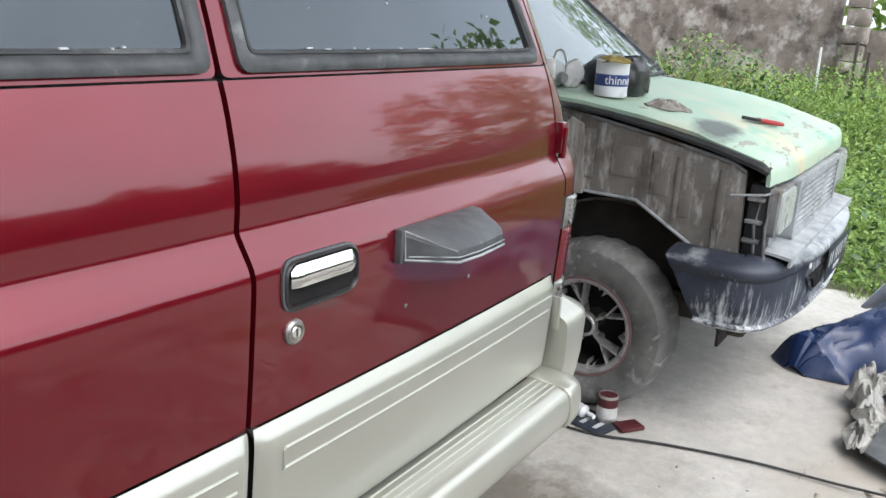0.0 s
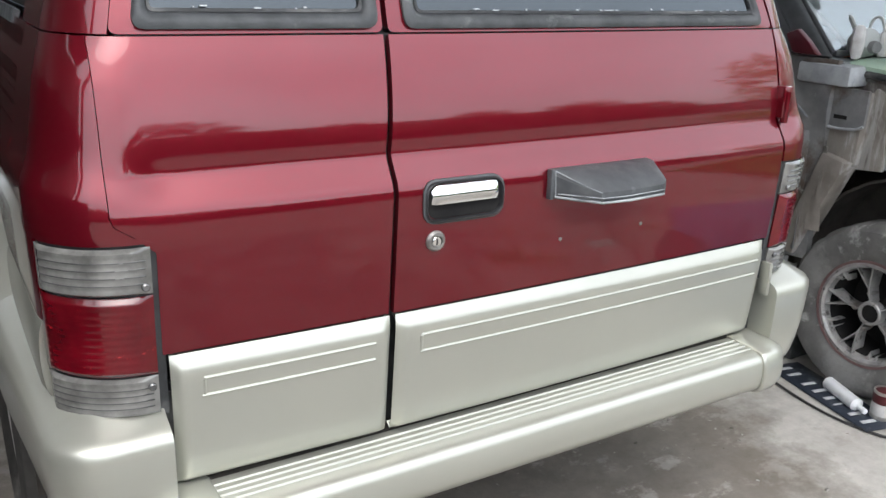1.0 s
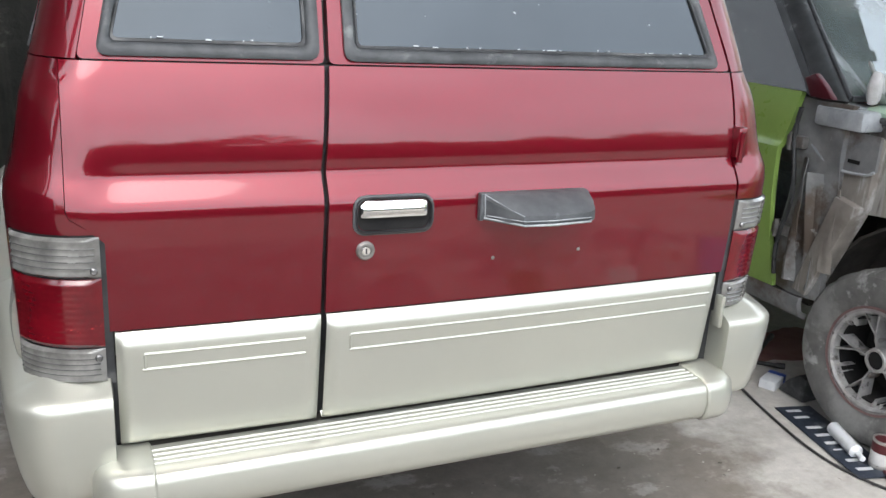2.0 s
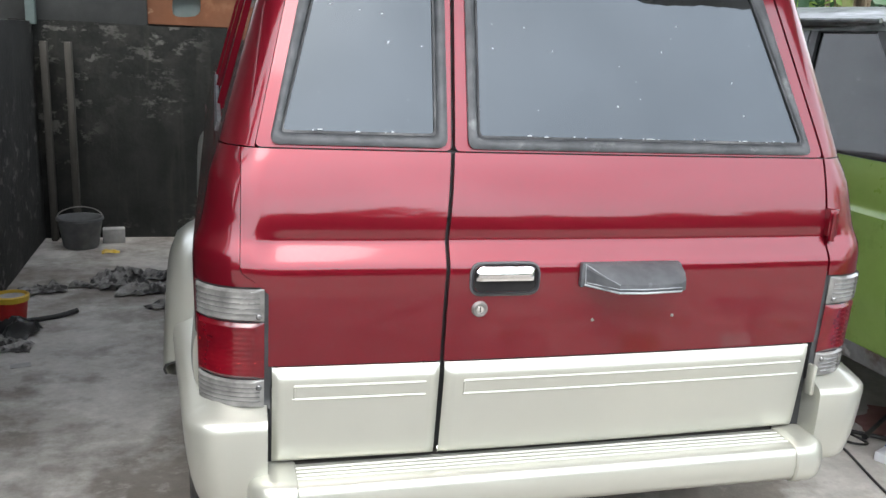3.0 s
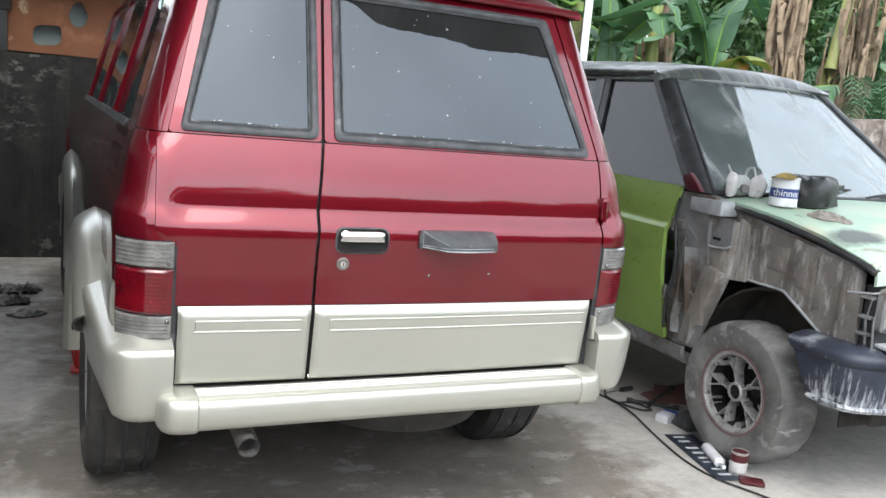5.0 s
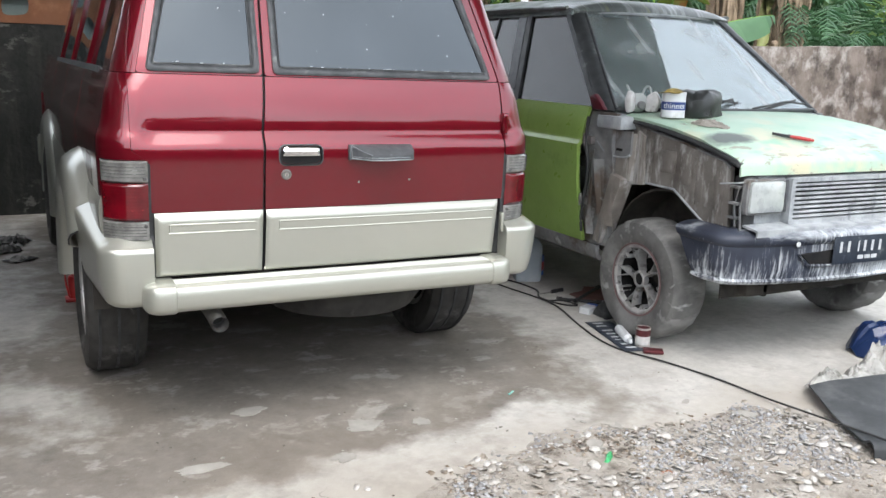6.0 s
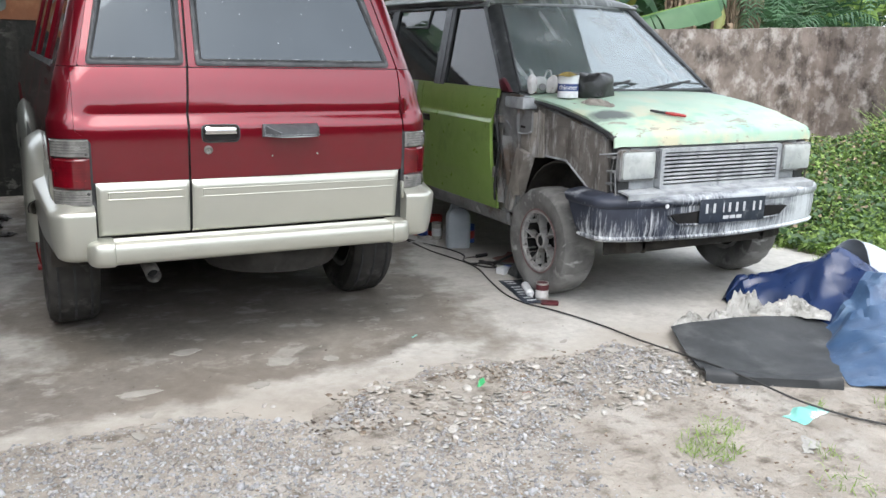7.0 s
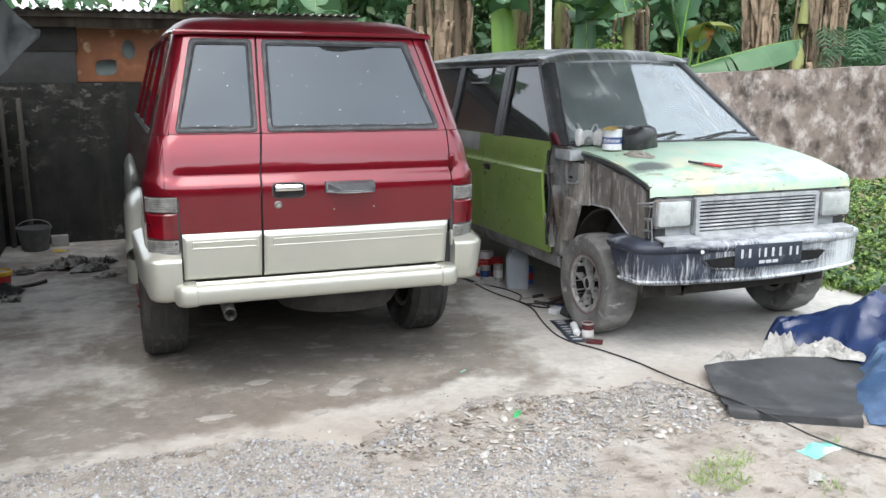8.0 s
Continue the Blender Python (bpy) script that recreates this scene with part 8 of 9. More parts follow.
cross_wrench()
_sd = base("screwdriver", pose(1.93, 1.10, 0.012, 0, 0, 12), "screwdriver with a black handle on the slab", "screwdriver")
part("handle", lathe([(0.0, 0.0), (0.011, 0.002), (0.012, 0.03), (0.010, 0.06), (0.012, 0.085), (0.0, 0.09)], 10, axis=0), BLACK_PLASTIC, _sd)
part("blade", lathe([(0.0035, -0.11), (0.0035, 0.0)], 8, axis=0), DULL_METAL, _sd)


def jug():
    j = base("plastic_jug", pose(1.965, 1.42, 0.0, 0, 0, -20), "milky blue plastic jug with a moulded handle, standing on the slab", "jug")
    sec = []
    for z, k in ((0.0, 0.93), (0.006, 0.98), (0.02, 1.0), (0.10, 1.0), (0.19, 1.0), (0.215, 0.97), (0.235, 0.86), (0.252, 0.66), (0.262, 0.52)):
        sec.append([(p[0] * k, p[1] * k * (1 if z < 0.22 else 0.95), z) for p in rounded([(-0.078, -0.055), (0.078, -0.055), (0.078, 0.055), (-0.078, 0.055)], 0.025, 4, 5)])
    bm = bmesh.new()
    vs = add_grid(bm, sec, closed_v=True)
    bm.faces.new(vs[0][::-1])
    bm.faces.new(vs[-1])
    part("jug_body", bm, JUG_PLASTIC, j, smooth=45)
    part("jug_handle", tube(curve([(-0.05, 0, 0.235), (-0.04, 0, 0.285), (-0.01, 0, 0.300), (0.025, 0, 0.295), (0.04, 0, 0.25)], 14), 0.013, 10), JUG_PLASTIC, j)
    part("jug_neck", moved(lathe([(0.022, 0.0), (0.022, 0.035), (0.026, 0.04), (0.026, 0.05), (0.0, 0.052)], 18), Matrix.Translation((-0.015, 0, 0.262))), JUG_PLASTIC, j)
    return j


jug()
for _x, _y, _r, _h, _m, _c, _l in ((1.885, 1.86, 0.045, 0.11, RED_PLASTIC, TIN_WHITE, "red and white tin of body filler on the slab"), (1.93, 1.66, 0.035, 0.12, TIN_STEEL, TIN_WHITE, "small steel tin with a pale label on the slab"),
                                   (1.86, 1.74, 0.038, 0.10, TIN_STEEL, TIN_BLUE, "small tin with a blue label on the slab"), (1.985, 1.80, 0.05, 0.14, RED_PLASTIC, BLACK_PLASTIC, "red tin with a dark band on the slab"),
                                   (2.10, 1.52, 0.042, 0.12, BLUE_PLASTIC, RED_PLASTIC, "blue tin with a red band on the slab"), (1.95, 1.92, 0.05, 0.17, TIN_WHITE, RED_PLASTIC, "white tin with a red band on the slab")):
    tin("paint_can", pose(_x, _y, 0.0), _r, _h, _m, _l, "paint can", (0.25, 0.7, _c))
crumple("rag", 0.22, 0.16, 0.04, pose(1.83, 1.62, 0.0, 0, 0, 40), DIRTY_CLOTH, "crumpled pale rag on the slab among the tins", "rag", 33.0, 22, 14, 12)
tagged(patch("primer_spill", edge_wobble([(2.0, 0.92), (2.25, 0.86), (2.5, 0.98), (2.45, 1.12), (2.2, 1.16), (2.02, 1.05)], 0.03, 0.05, 31.0), -0.01, 0.002, RED_SPILL), "patch of red primer dust on the slab", "spill", kind="structure")


def cable(name, pts, r, label):
    ob = part(name, tube(curve(pts, 90), r, 8), CABLE_BLACK, smooth=60)
    return tagged(ob, label, "cable")


cable("cable", [(1.66, 2.0, 0.006), (1.72, 1.70, 0.006), (1.74, 1.35, 0.006), (1.80, 1.03, 0.006), (1.80, 0.84, 0.006), (1.73, 0.58, 0.006), (1.675, 0.32, 0.006), (1.685, 0.14, 0.006), (1.755, -0.04, 0.007), (1.825, -0.30, 0.007),
                (1.845, -0.55, 0.012), (1.850, -0.78, 0.030), (1.880, -1.03, 0.040), (1.915, -1.22, 0.032), (1.965, -1.40, 0.012), (2.07, -1.60, 0.0), (2.3, -1.85, 0.0), (2.7, -2.2, -0.005)], 0.0043, "long black rubber cable trailing over slab and mat")
cable("cable", [(1.66, 1.95, 0.018), (1.76, 1.62, 0.008), (1.86, 1.38, 0.006), (1.88, 1.18, 0.006), (1.80, 1.02, 0.012), (1.84, 0.86, 0.012), (1.92, 0.84, 0.006), (1.90, 0.94, 0.006), (1.80, 0.93, 0.018)], 0.005, "looped black hose on the slab")


def folded_mat():
    """A folded sheet of black lining, dusty, lying at the slab's edge."""
    a, b, c, d = np.array((2.01, -0.60)), np.array((1.79, -1.055)), np.array((2.245, -1.34)), np.array((2.96, -0.72))
    P = []
    for i in range(25):
        s = i / 24
        row = []
        for j in range(19):
            t = j / 18
            p = (a * (1 - t) + b * t) * (1 - s) + (d * (1 - t) + c * t) * s
            lift = 0.030 * math.exp(-((t - 0.97) / 0.06) ** 2) + 0.015 * math.sin(s * 5 + t * 2) + 0.016 * noise.noise(Vector((p[0] * 4, p[1] * 4, 2))) + 0.045 * (1 - t) ** 2
            row.append((p[0], p[1], 0.012 + max(0.0, lift)))
        row.append((row[-1][0] - 0.004 + 0.004 * s, row[-1][1] - 0.012, 0.03))
        row.append((row[-1][0], row[-1][1] - 0.004, -0.012))
        P.append(row)
    return tagged(part("floor_mat", shell(P, 0.008, out=(0, 0, 1)), MAT_BLACK, smooth=50), "folded dusty black lining sheet lying at the slab's edge", "mat")


folded_mat()


def tarpaulin():
    """A heap of blue tarpaulin, folded over itself in ridges."""
    spine = curve([(2.68, -0.27), (2.81, -0.33), (2.95, -0.47), (3.05, -0.66), (3.06, -0.93), (2.88, -1.18), (2.68, -1.38), (2.50, -1.55)], 60)
    half = table([(0, 0.13), (0.2, 0.19), (0.4, 0.26), (0.6, 0.35), (0.8, 0.37), (1, 0.30)])
    high = table([(0, 0.12), (0.08, 0.16), (0.25, 0.22), (0.40, 0.345), (0.55, 0.27), (0.7, 0.17), (0.88, 0.09), (1, 0.03)])
    P = []
    for i, p in enumerate(spine):
        s = i / 59
        d = spine[min(i + 1, 59)] - spine[max(i - 1, 0)]
        nrm = np.array((-d[1], d[0])) / np.hypot(*d)
        row = []
        for j in range(41):
            t = j / 40 * 2 - 1
            q = Vector((p[0] * 3.0 + nrm[0] * t, p[1] * 3.0 + nrm[1] * t, 5))
            prof = max(0.0, 1 - abs(t) ** 1.7)
            ridge = 1 - abs(noise.noise(q * 0.9)) * 0.9 - abs(noise.noise(q * 2.6)) * (0.30 + 0.5 * max(0.0, min(1.0, (s - 0.35) * 4))) - abs(noise.noise(q * 6.1)) * 0.3 * max(0.0, min(1.0, (s - 0.35) * 4))
            h = high(s) * prof * (0.60 + 0.45 * ridge) + 0.012 * (1 - abs(t)) - 0.018 * (1 - abs(noise.noise(q * 3.7)) * 4 if abs(noise.noise(q * 3.7)) < 0.25 else 0) * prof
            h *= min(1.0, (s + 0.002) / 0.07) ** 0.5
            w = half(s) * min(1.0, 0.35 + s * 9) * t * (1 + 0.25 * noise.noise(Vector((s * 9, t * 1.5, 3))))
            row.append((p[0] + nrm[0] * w, p[1] + nrm[1] * w, 0.005 + max(0.0, h) - 0.02 * max(0, s - 0.75)))
        P.append(row)
    t = base("tarpaulin", pose(0, 0, 0), "crumpled blue tarpaulin heaped on the ground", "tarpaulin")
    part("sheet", shell(P[:31], 0.003, out=(0, 0, 1)), BLUE_TARP, t, smooth=28)
    part("outer_fold", shell(P[30:], 0.003, out=(0, 0, 1)), TARP_DUSTY, t, "paler dusty blue side", smooth=24)
    P = [[(3.16 + 0.50 * s + 0.04 * math.sin(6 * v), -0.42 - 0.55 * v - 0.2 * s, 0.02 + 0.36 * math.sin(math.pi * min(1, 0.15 + v)) * (1 - 0.7 * s) + 0.03 * noise.noise(Vector((s * 5, v * 5, 1)))) for v in np.linspace(0, 1, 16)] for s in np.linspace(0, 1, 14)]
    part("turned_back_fold", shell(P, 0.003, out=(0, 0, 1)), TARP_INSIDE, t, "pale underside folded over", smooth=28)
    return t


tarpaulin()
for _i, (_p, _w, _h) in enumerate((([(2.05, -0.57, 0.035), (2.17, -0.57, 0.045), (2.29, -0.60, 0.040)], 0.045, 0.070), ([(2.26, -0.59, 0.040), (2.38, -0.57, 0.045), (2.50, -0.54, 0.045)], 0.045, 0.070),
                                  ([(2.44, -0.53, 0.045), (2.53, -0.53, 0.05), (2.61, -0.57, 0.05)], 0.060, 0.095), ([(2.56, -0.58, 0.05), (2.68, -0.63, 0.05), (2.79, -0.71, 0.05), (2.84, -0.80, 0.045)], 0.060, 0.095))):
    rumpled("dirty_cloth", _p, _w, _h, DIRTY_CLOTH, "wrung dirty white cloth along the mat's back edge", "cloth", 50.0 + _i * 3.7, "dirty cloths")
crumple("turquoise_cloth", 0.20, 0.085, 0.03, pose(1.93, -1.44, -0.012, 0, 0, 12), TURQUOISE, "flattened turquoise and white cloth on the earth", "cloth", 71.0, 24, 12, 10)

# litter on the grit
for _x, _y, _l, _w, _h, _m, _a, _t, _c in ((0.945, -0.70, 0.045, 0.025, 0.05, GREEN_PLASTIC, 20, "green and yellow sweet wrapper on the rubble", "wrapper"), (1.05, -0.86, 0.06, 0.03, 0.015, PEEL, -10, "scrap of brown-orange peel on the rubble", "scrap"),
                                           (1.47, -1.12, 0.04, 0.02, 0.008, PALE_BLUE, 40, "scrap of blue plastic on the grit", "scrap"), (0.95, -0.08, 0.022, 0.012, 0.004, TURQUOISE, 10, "tiny pale green scrap on the slab", "scrap"),
                                           (1.25, -0.98, 0.03, 0.02, 0.010, TURQUOISE, 0, "scrap of pale green plastic on the rubble", "scrap"), (1.62, -1.36, 0.10, 0.03, 0.014, DIRTY_CLOTH, -12, "strip of white rag on the earth", "rag"),
                                           (1.72, -1.64, 0.12, 0.05, 0.02, DIRTY_CLOTH, 30, "scrap of grey plastic on the earth", "scrap"), (0.42, -1.15, 0.11, 0.04, 0.014, BLOCK_WHITE, 70, "pale twist of paper on the grit", "scrap")):
    crumple("litter", _l, _w, _h, pose(_x, _y, -0.012 if _y < -0.5 else 0.001, 0, 0, _a), _m, _t, _c, _x * 7 + 3, 10, 8, 30)


# in the shaded corner behind the red car
def bucket(m):
    b = base("mortar_bucket", m, "grey mortar bucket with a wire handle, standing by the wall", "bucket")
    part("bucket_body", lathe([(0.0, 0.0), (0.100, 0.0), (0.108, 0.01), (0.136, 0.175), (0.145, 0.183), (0.145, 0.198), (0.134, 0.198), (0.128, 0.175), (0.100, 0.02), (0.0, 0.02)], 28), GREY_BUCKET, b, smooth=40)
    part("handle", tube([(0.140 * math.cos(a), 0.03, 0.185 + 0.075 * math.sin(a)) for a in np.linspace(0, math.pi, 16)], 0.004, 6), DULL_METAL, b)
    return b


bucket(pose(-1.325, 4.22, 0.0, 0, 0, 10))
_bl = part("concrete_block", box(-0.07, 0.07, -0.045, 0.045, 0.0, 0.095, 0.006), BLOCK_WHITE)
_bl.matrix_world = pose(-1.135, 4.34, 0.0, 0, 0, 6)
tagged(_bl, "pale concrete block beside the bucket", "block")
crumple("litter", 0.12, 0.05, 0.03, pose(-1.115, 4.05, 0.0, 0, 0, 10), YELLOW_PLASTIC, "crushed yellow plastic scrap on the slab", "scrap", 81.0, 14, 8, 14)
for _i, (_x, _y, _l, _w, _h, _a) in enumerate(((-1.40, 3.20, 0.36, 0.24, 0.09, 12), (-1.18, 3.27, 0.20, 0.10, 0.04, -20), (-1.0, 3.32, 0.40, 0.30, 0.13, 25), (-0.80, 3.42, 0.34, 0.26, 0.09, -15), (-0.86, 3.14, 0.40, 0.22, 0.07, 5), (-0.74, 2.86, 0.24, 0.18, 0.06, 40),
                                              (-1.36, 2.30, 0.26, 0.16, 0.04, 10), (-1.45, 2.38, 0.30, 0.18, 0.06, -25))):
    crumple("newspaper", _l * 0.68, _w * 0.68, _h * 1.05, pose(_x, _y, 0.0, 0, 0, _a), NEWSPRINT, "crumpled masking newspaper lying on the slab", "newspaper", 90.0 + _i * 5, 44, 32, 14, "newspapers on the slab")
_p = part("paper_scrap", box(-0.04, 0.04, -0.025, 0.025, 0.0, 0.003, 0.001), BLOCK_WHITE)
_p.matrix_world = pose(-1.28, 2.10, 0.0, 0, 0, 15)
tagged(_p, "flat scrap of paper on the slab", "paper")
_pl = base("paint_pail", pose(-1.44, 2.74, 0.0), "red plastic pail with a yellow rim by the wall", "pail")
part("pail_body", lathe([(0.0, 0.0), (0.064, 0.0), (0.076, 0.105), (0.070, 0.105), (0.06, 0.01), (0.0, 0.01)], 24), RED_PLASTIC, _pl)
part("pail_rim", lathe([(0.074, 0.098), (0.081, 0.098), (0.083, 0.125), (0.074, 0.130), (0.070, 0.100)], 24, close=True), YELLOW_PLASTIC, _pl, "yellow rim")
part("pail_lid", lathe([(0.0, 0.108), (0.073, 0.108), (0.073, 0.114), (0.0, 0.114)], 24), BLOCK_WHITE, _pl)
crumple("plastic_bag", 0.34, 0.24, 0.12, pose(-1.46, 2.50, 0.0, 0, 0, -15), BLACK_BAG, "slack black plastic bag on the slab", "plastic bag", 120.0, 26, 20, 8)
cable("air_hose", [(-1.40, 2.66, 0.012), (-1.30, 2.70, 0.010), (-1.22, 2.74, 0.012), (-1.15, 2.79, 0.02)], 0.013, "short end of black hose on the slab")


def bottle_jack():
    j = base("bottle_jack", pose(-0.50, 1.86, 0.0), "red bottle jack with a pale handle, standing by the wheel", "jack")
    part("jack_base", box(-0.05, 0.05, -0.04, 0.04, 0.0, 0.018, 0.004), RED_PLASTIC, j)
    part("jack_body", lathe([(0.030, 0.015), (0.033, 0.02), (0.033, 0.12), (0.026, 0.13), (0.016, 0.131), (0.016, 0.155), (0.0, 0.156)], 18), RED_PLASTIC, j)
    part("jack_handle", tube(curve([(-0.03, -0.02, 0.03), (-0.045, -0.02, 0.12), (-0.035, -0.01, 0.21), (0.0, 0.0, 0.225), (0.02, 0.0, 0.19), (0.01, 0.0, 0.15)], 16), 0.005, 8), RED_PLASTIC, j)
    return j


bottle_jack()


# ---- plants ----
LEAF_T = np.array([(0, 0, 0), (-0.27, 0.42, 0.07), (0, 0.46, 0.0), (0.27, 0.42, 0.07), (0, 1.0, -0.14)])
LEAF_F = [(0, 2, 1), (0, 3, 2), (1, 2, 4), (2, 3, 4)]
BLADE_T = np.array([(-0.017, 0, 0), (0.017, 0, 0), (-0.015, 0.06, 0.38), (0.015, 0.06, 0.38), (-0.010, 0.20, 0.72), (0.010, 0.20, 0.72), (-0.002, 0.46, 0.94), (0.002, 0.46, 0.94)])
BLADE_F = [(0, 1, 3, 2), (2, 3, 5, 4), (4, 5, 7, 6)]


def weed_height(x, y):
    h = 0.27 + 0.24 * noise.noise(Vector((x * 0.55, y * 0.55, 1))) + 0.16 * noise.noise(Vector((x * 1.9, y * 1.9, 5)))
    h += 0.75 * math.exp(-((x - 7.2) ** 2 + (y - 1.45) ** 2) / 0.55)
    h *= min(1.0, max(0.25, (x - 3.9) / 0.9)) * (1 - 0.6 * max(0.0, min(1.0, (y - 2.6) / 1.0)))
    h *= 1 + 0.6 * max(0.0, min(1.0, (x - 6.8) / 1.5)) * max(0.0, min(1.0, (2.8 - y) / 0.8))
    h += 0.45 * max(0.0, min(1.0, (x - 7.6) / 0.9)) * max(0.0, min(1.0, (1.7 - y) / 0.7))
    return max(0.06, h)


def weeds(name, count, material, size, seed, label, region, blades=False, low=0.0):
    rng = np.random.default_rng(seed)
    x0, x1, y0, y1 = region
    xy = np.c_[x0 + (x1 - x0) * rng.uniform(0, 1, count) ** 1.25, rng.uniform(y0, y1, count)]
    h = np.array([weed_height(x, y) for x, y in xy])
    if blades:
        M = placements(rng, np.c_[xy, np.full(count, -0.03)], h * rng.uniform(0.5, 0.95, count), 0.3)
        ob = scatter(name, BLADE_T, BLADE_F, M, material)
    else:
        z = h * (low + (1 - low) * rng.uniform(0, 1, count) ** 0.55)
        M = placements(rng, np.c_[xy, z], rng.uniform(*size, count), 0.9)
        ob = scatter(name, LEAF_T, LEAF_F, M, material)
    return tagged(ob, label, "weeds", kind="stuff")


weeds("weeds", 100000, WEED_LEAF, (0.018, 0.055), 11, "dense bright green broad-leaved weeds beyond the slab", (4.02, 9.9, -3.2, 5.2))
weeds("tall_grass", 52000, GRASS_LEAF, (0, 0), 12, "tall bright green grass among the weeds", (4.02, 9.9, -3.2, 5.2), True)
weeds("dry_weeds", 5200, LEAF_DEAD, (0.03, 0.07), 14, "brown dry leaves and stalks among the weeds", (4.1, 9.9, 1.5, 5.2), False, 0.0)
# shade among the nearer weeds is painted by a darker leaf colour
weeds("shaded_weeds", 17000, BUSH_DARK, (0.025, 0.07), 15, "broad leaves among the weeds by the slab, coloured darker as shade", (4.02, 7.5, 0.3, 4.2), False, 0.3)
weeds("dry_stalks", 4200, LEAF_DEAD, (0.02, 0.055), 16, "tan dry leaves hanging on the weeds", (4.02, 7.5, 0.6, 4.6), False, 0.45)
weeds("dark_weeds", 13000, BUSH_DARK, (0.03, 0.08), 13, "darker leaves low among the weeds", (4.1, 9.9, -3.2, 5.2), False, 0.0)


def tufts(spots, label):
    rng = np.random.default_rng(3)
    pts, hs = [], []
    for x, y, r, n, h in spots:
        a, q = rng.uniform(0, 2 * np.pi, n), r * np.sqrt(rng.uniform(0, 1, n))
        pts.append(np.c_[x + q * np.cos(a), y + q * np.sin(a), np.full(n, -0.034 + (ground_rise(x, y) if y < -0.5 else 0.0))])
        hs.append(h * rng.uniform(0.5, 1.2, n))
    M = placements(rng, np.concatenate(pts), np.concatenate(hs), 1.0)
    return tagged(scatter("grass_tufts", BLADE_T * (2.2, 1, 1), BLADE_F, M, GRASS_LEAF), label, "grass", kind="stuff")


tufts([(1.38, -1.50, 0.11, 300, 0.044), (1.54, -1.40, 0.08, 170, 0.036), (0.74, -1.68, 0.03, 60, 0.044), (1.72, -1.72, 0.08, 45, 0.04), (1.62, -1.86, 0.10, 60, 0.045), (2.02, -1.42, 0.03, 25, 0.04), (2.3, -1.55, 0.08, 50, 0.05),
       (3.95, -0.4, 0.12, 160, 0.09), (3.95, 0.1, 0.1, 160, 0.08), (4.0, 0.6, 0.1, 160, 0.09)], "small green grass tufts growing in the grit")


def crowd(name, boxes, size, material, seed, label):
    """Foliage of uncountable leaves inside loose, uneven clumps."""
    rng = np.random.default_rng(seed)
    pts = []
    for (x, y, z, rx, ry, rz), n in boxes:
        v = rng.normal(0, 1, (n, 3))
        v /= np.linalg.norm(v, axis=1, keepdims=True)
        r = rng.uniform(0.35, 1, (n, 1)) ** 0.6
        p = v * r * (rx, ry, rz) + (x, y, z)
        k = np.array([noise.noise(Vector(q) * 1.6) for q in p])
        pts.append(p[(k > -0.12) & (p[:, 2] > 0.05)])
    pts = np.concatenate(pts)
    M = placements(rng, pts, rng.uniform(*size, len(pts)), 1.2)
    return tagged(scatter(name, LEAF_T, LEAF_F, M, material), label, "bushes", kind="stuff")


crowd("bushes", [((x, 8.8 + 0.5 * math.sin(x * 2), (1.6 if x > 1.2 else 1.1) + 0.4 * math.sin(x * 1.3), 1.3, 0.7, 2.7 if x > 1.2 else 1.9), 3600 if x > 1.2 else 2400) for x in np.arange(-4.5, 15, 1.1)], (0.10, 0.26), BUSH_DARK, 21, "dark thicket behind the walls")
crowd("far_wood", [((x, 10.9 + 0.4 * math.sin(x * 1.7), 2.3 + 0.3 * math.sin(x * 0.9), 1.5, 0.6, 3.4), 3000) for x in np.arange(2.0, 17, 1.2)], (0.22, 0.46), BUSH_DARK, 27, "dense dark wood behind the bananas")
crowd("shrubs", [((5.5, 6.3, 1.5, 0.35, 0.25, 0.75), 900), ((6.75, 6.6, 1.3, 0.45, 0.3, 0.8), 1100), ((4.6, 6.5, 1.3, 0.4, 0.3, 0.7), 800)], (0.05, 0.12), WEED_LEAF, 22, "green shrubs behind the garden wall")


crowd("thicket", [((x, 8.1 + 0.4 * math.sin(x * 2.7), 1.5 + 0.6 * math.sin(x * 1.9), 0.9, 0.5, 1.7), 1100) for x in np.arange(-4, 15, 1.5)], (0.12, 0.30), LEAF_BANANA, 23, "mid-green undergrowth behind the walls")
crowd("east_trees", [((12.4 + 0.5 * math.sin(y * 2), y, 2.2 + 0.8 * math.sin(y * 0.8), 0.8, 1.1, 2.6), 1500) for y in np.arange(-7, 6.5, 1.3)], (0.16, 0.34), WEED_LEAF, 25, "leafy trees beyond the garden wall")
# unseen trees added behind the viewpoint to give the paint its dark reflected line
crowd("hedge_trees", [((x, -8.3 + 0.3 * math.sin(x * 2), 1.1 + 0.5 * math.sin(x * 0.9 + 1) + 0.3 * math.sin(x * 2.3), 1.0, 0.5, 1.3), 1500) for x in np.arange(-8.5, 10, 1.2)], (0.14, 0.30), BUSH_DARK, 24, "unseen row of leafy trees added for the car's reflections")


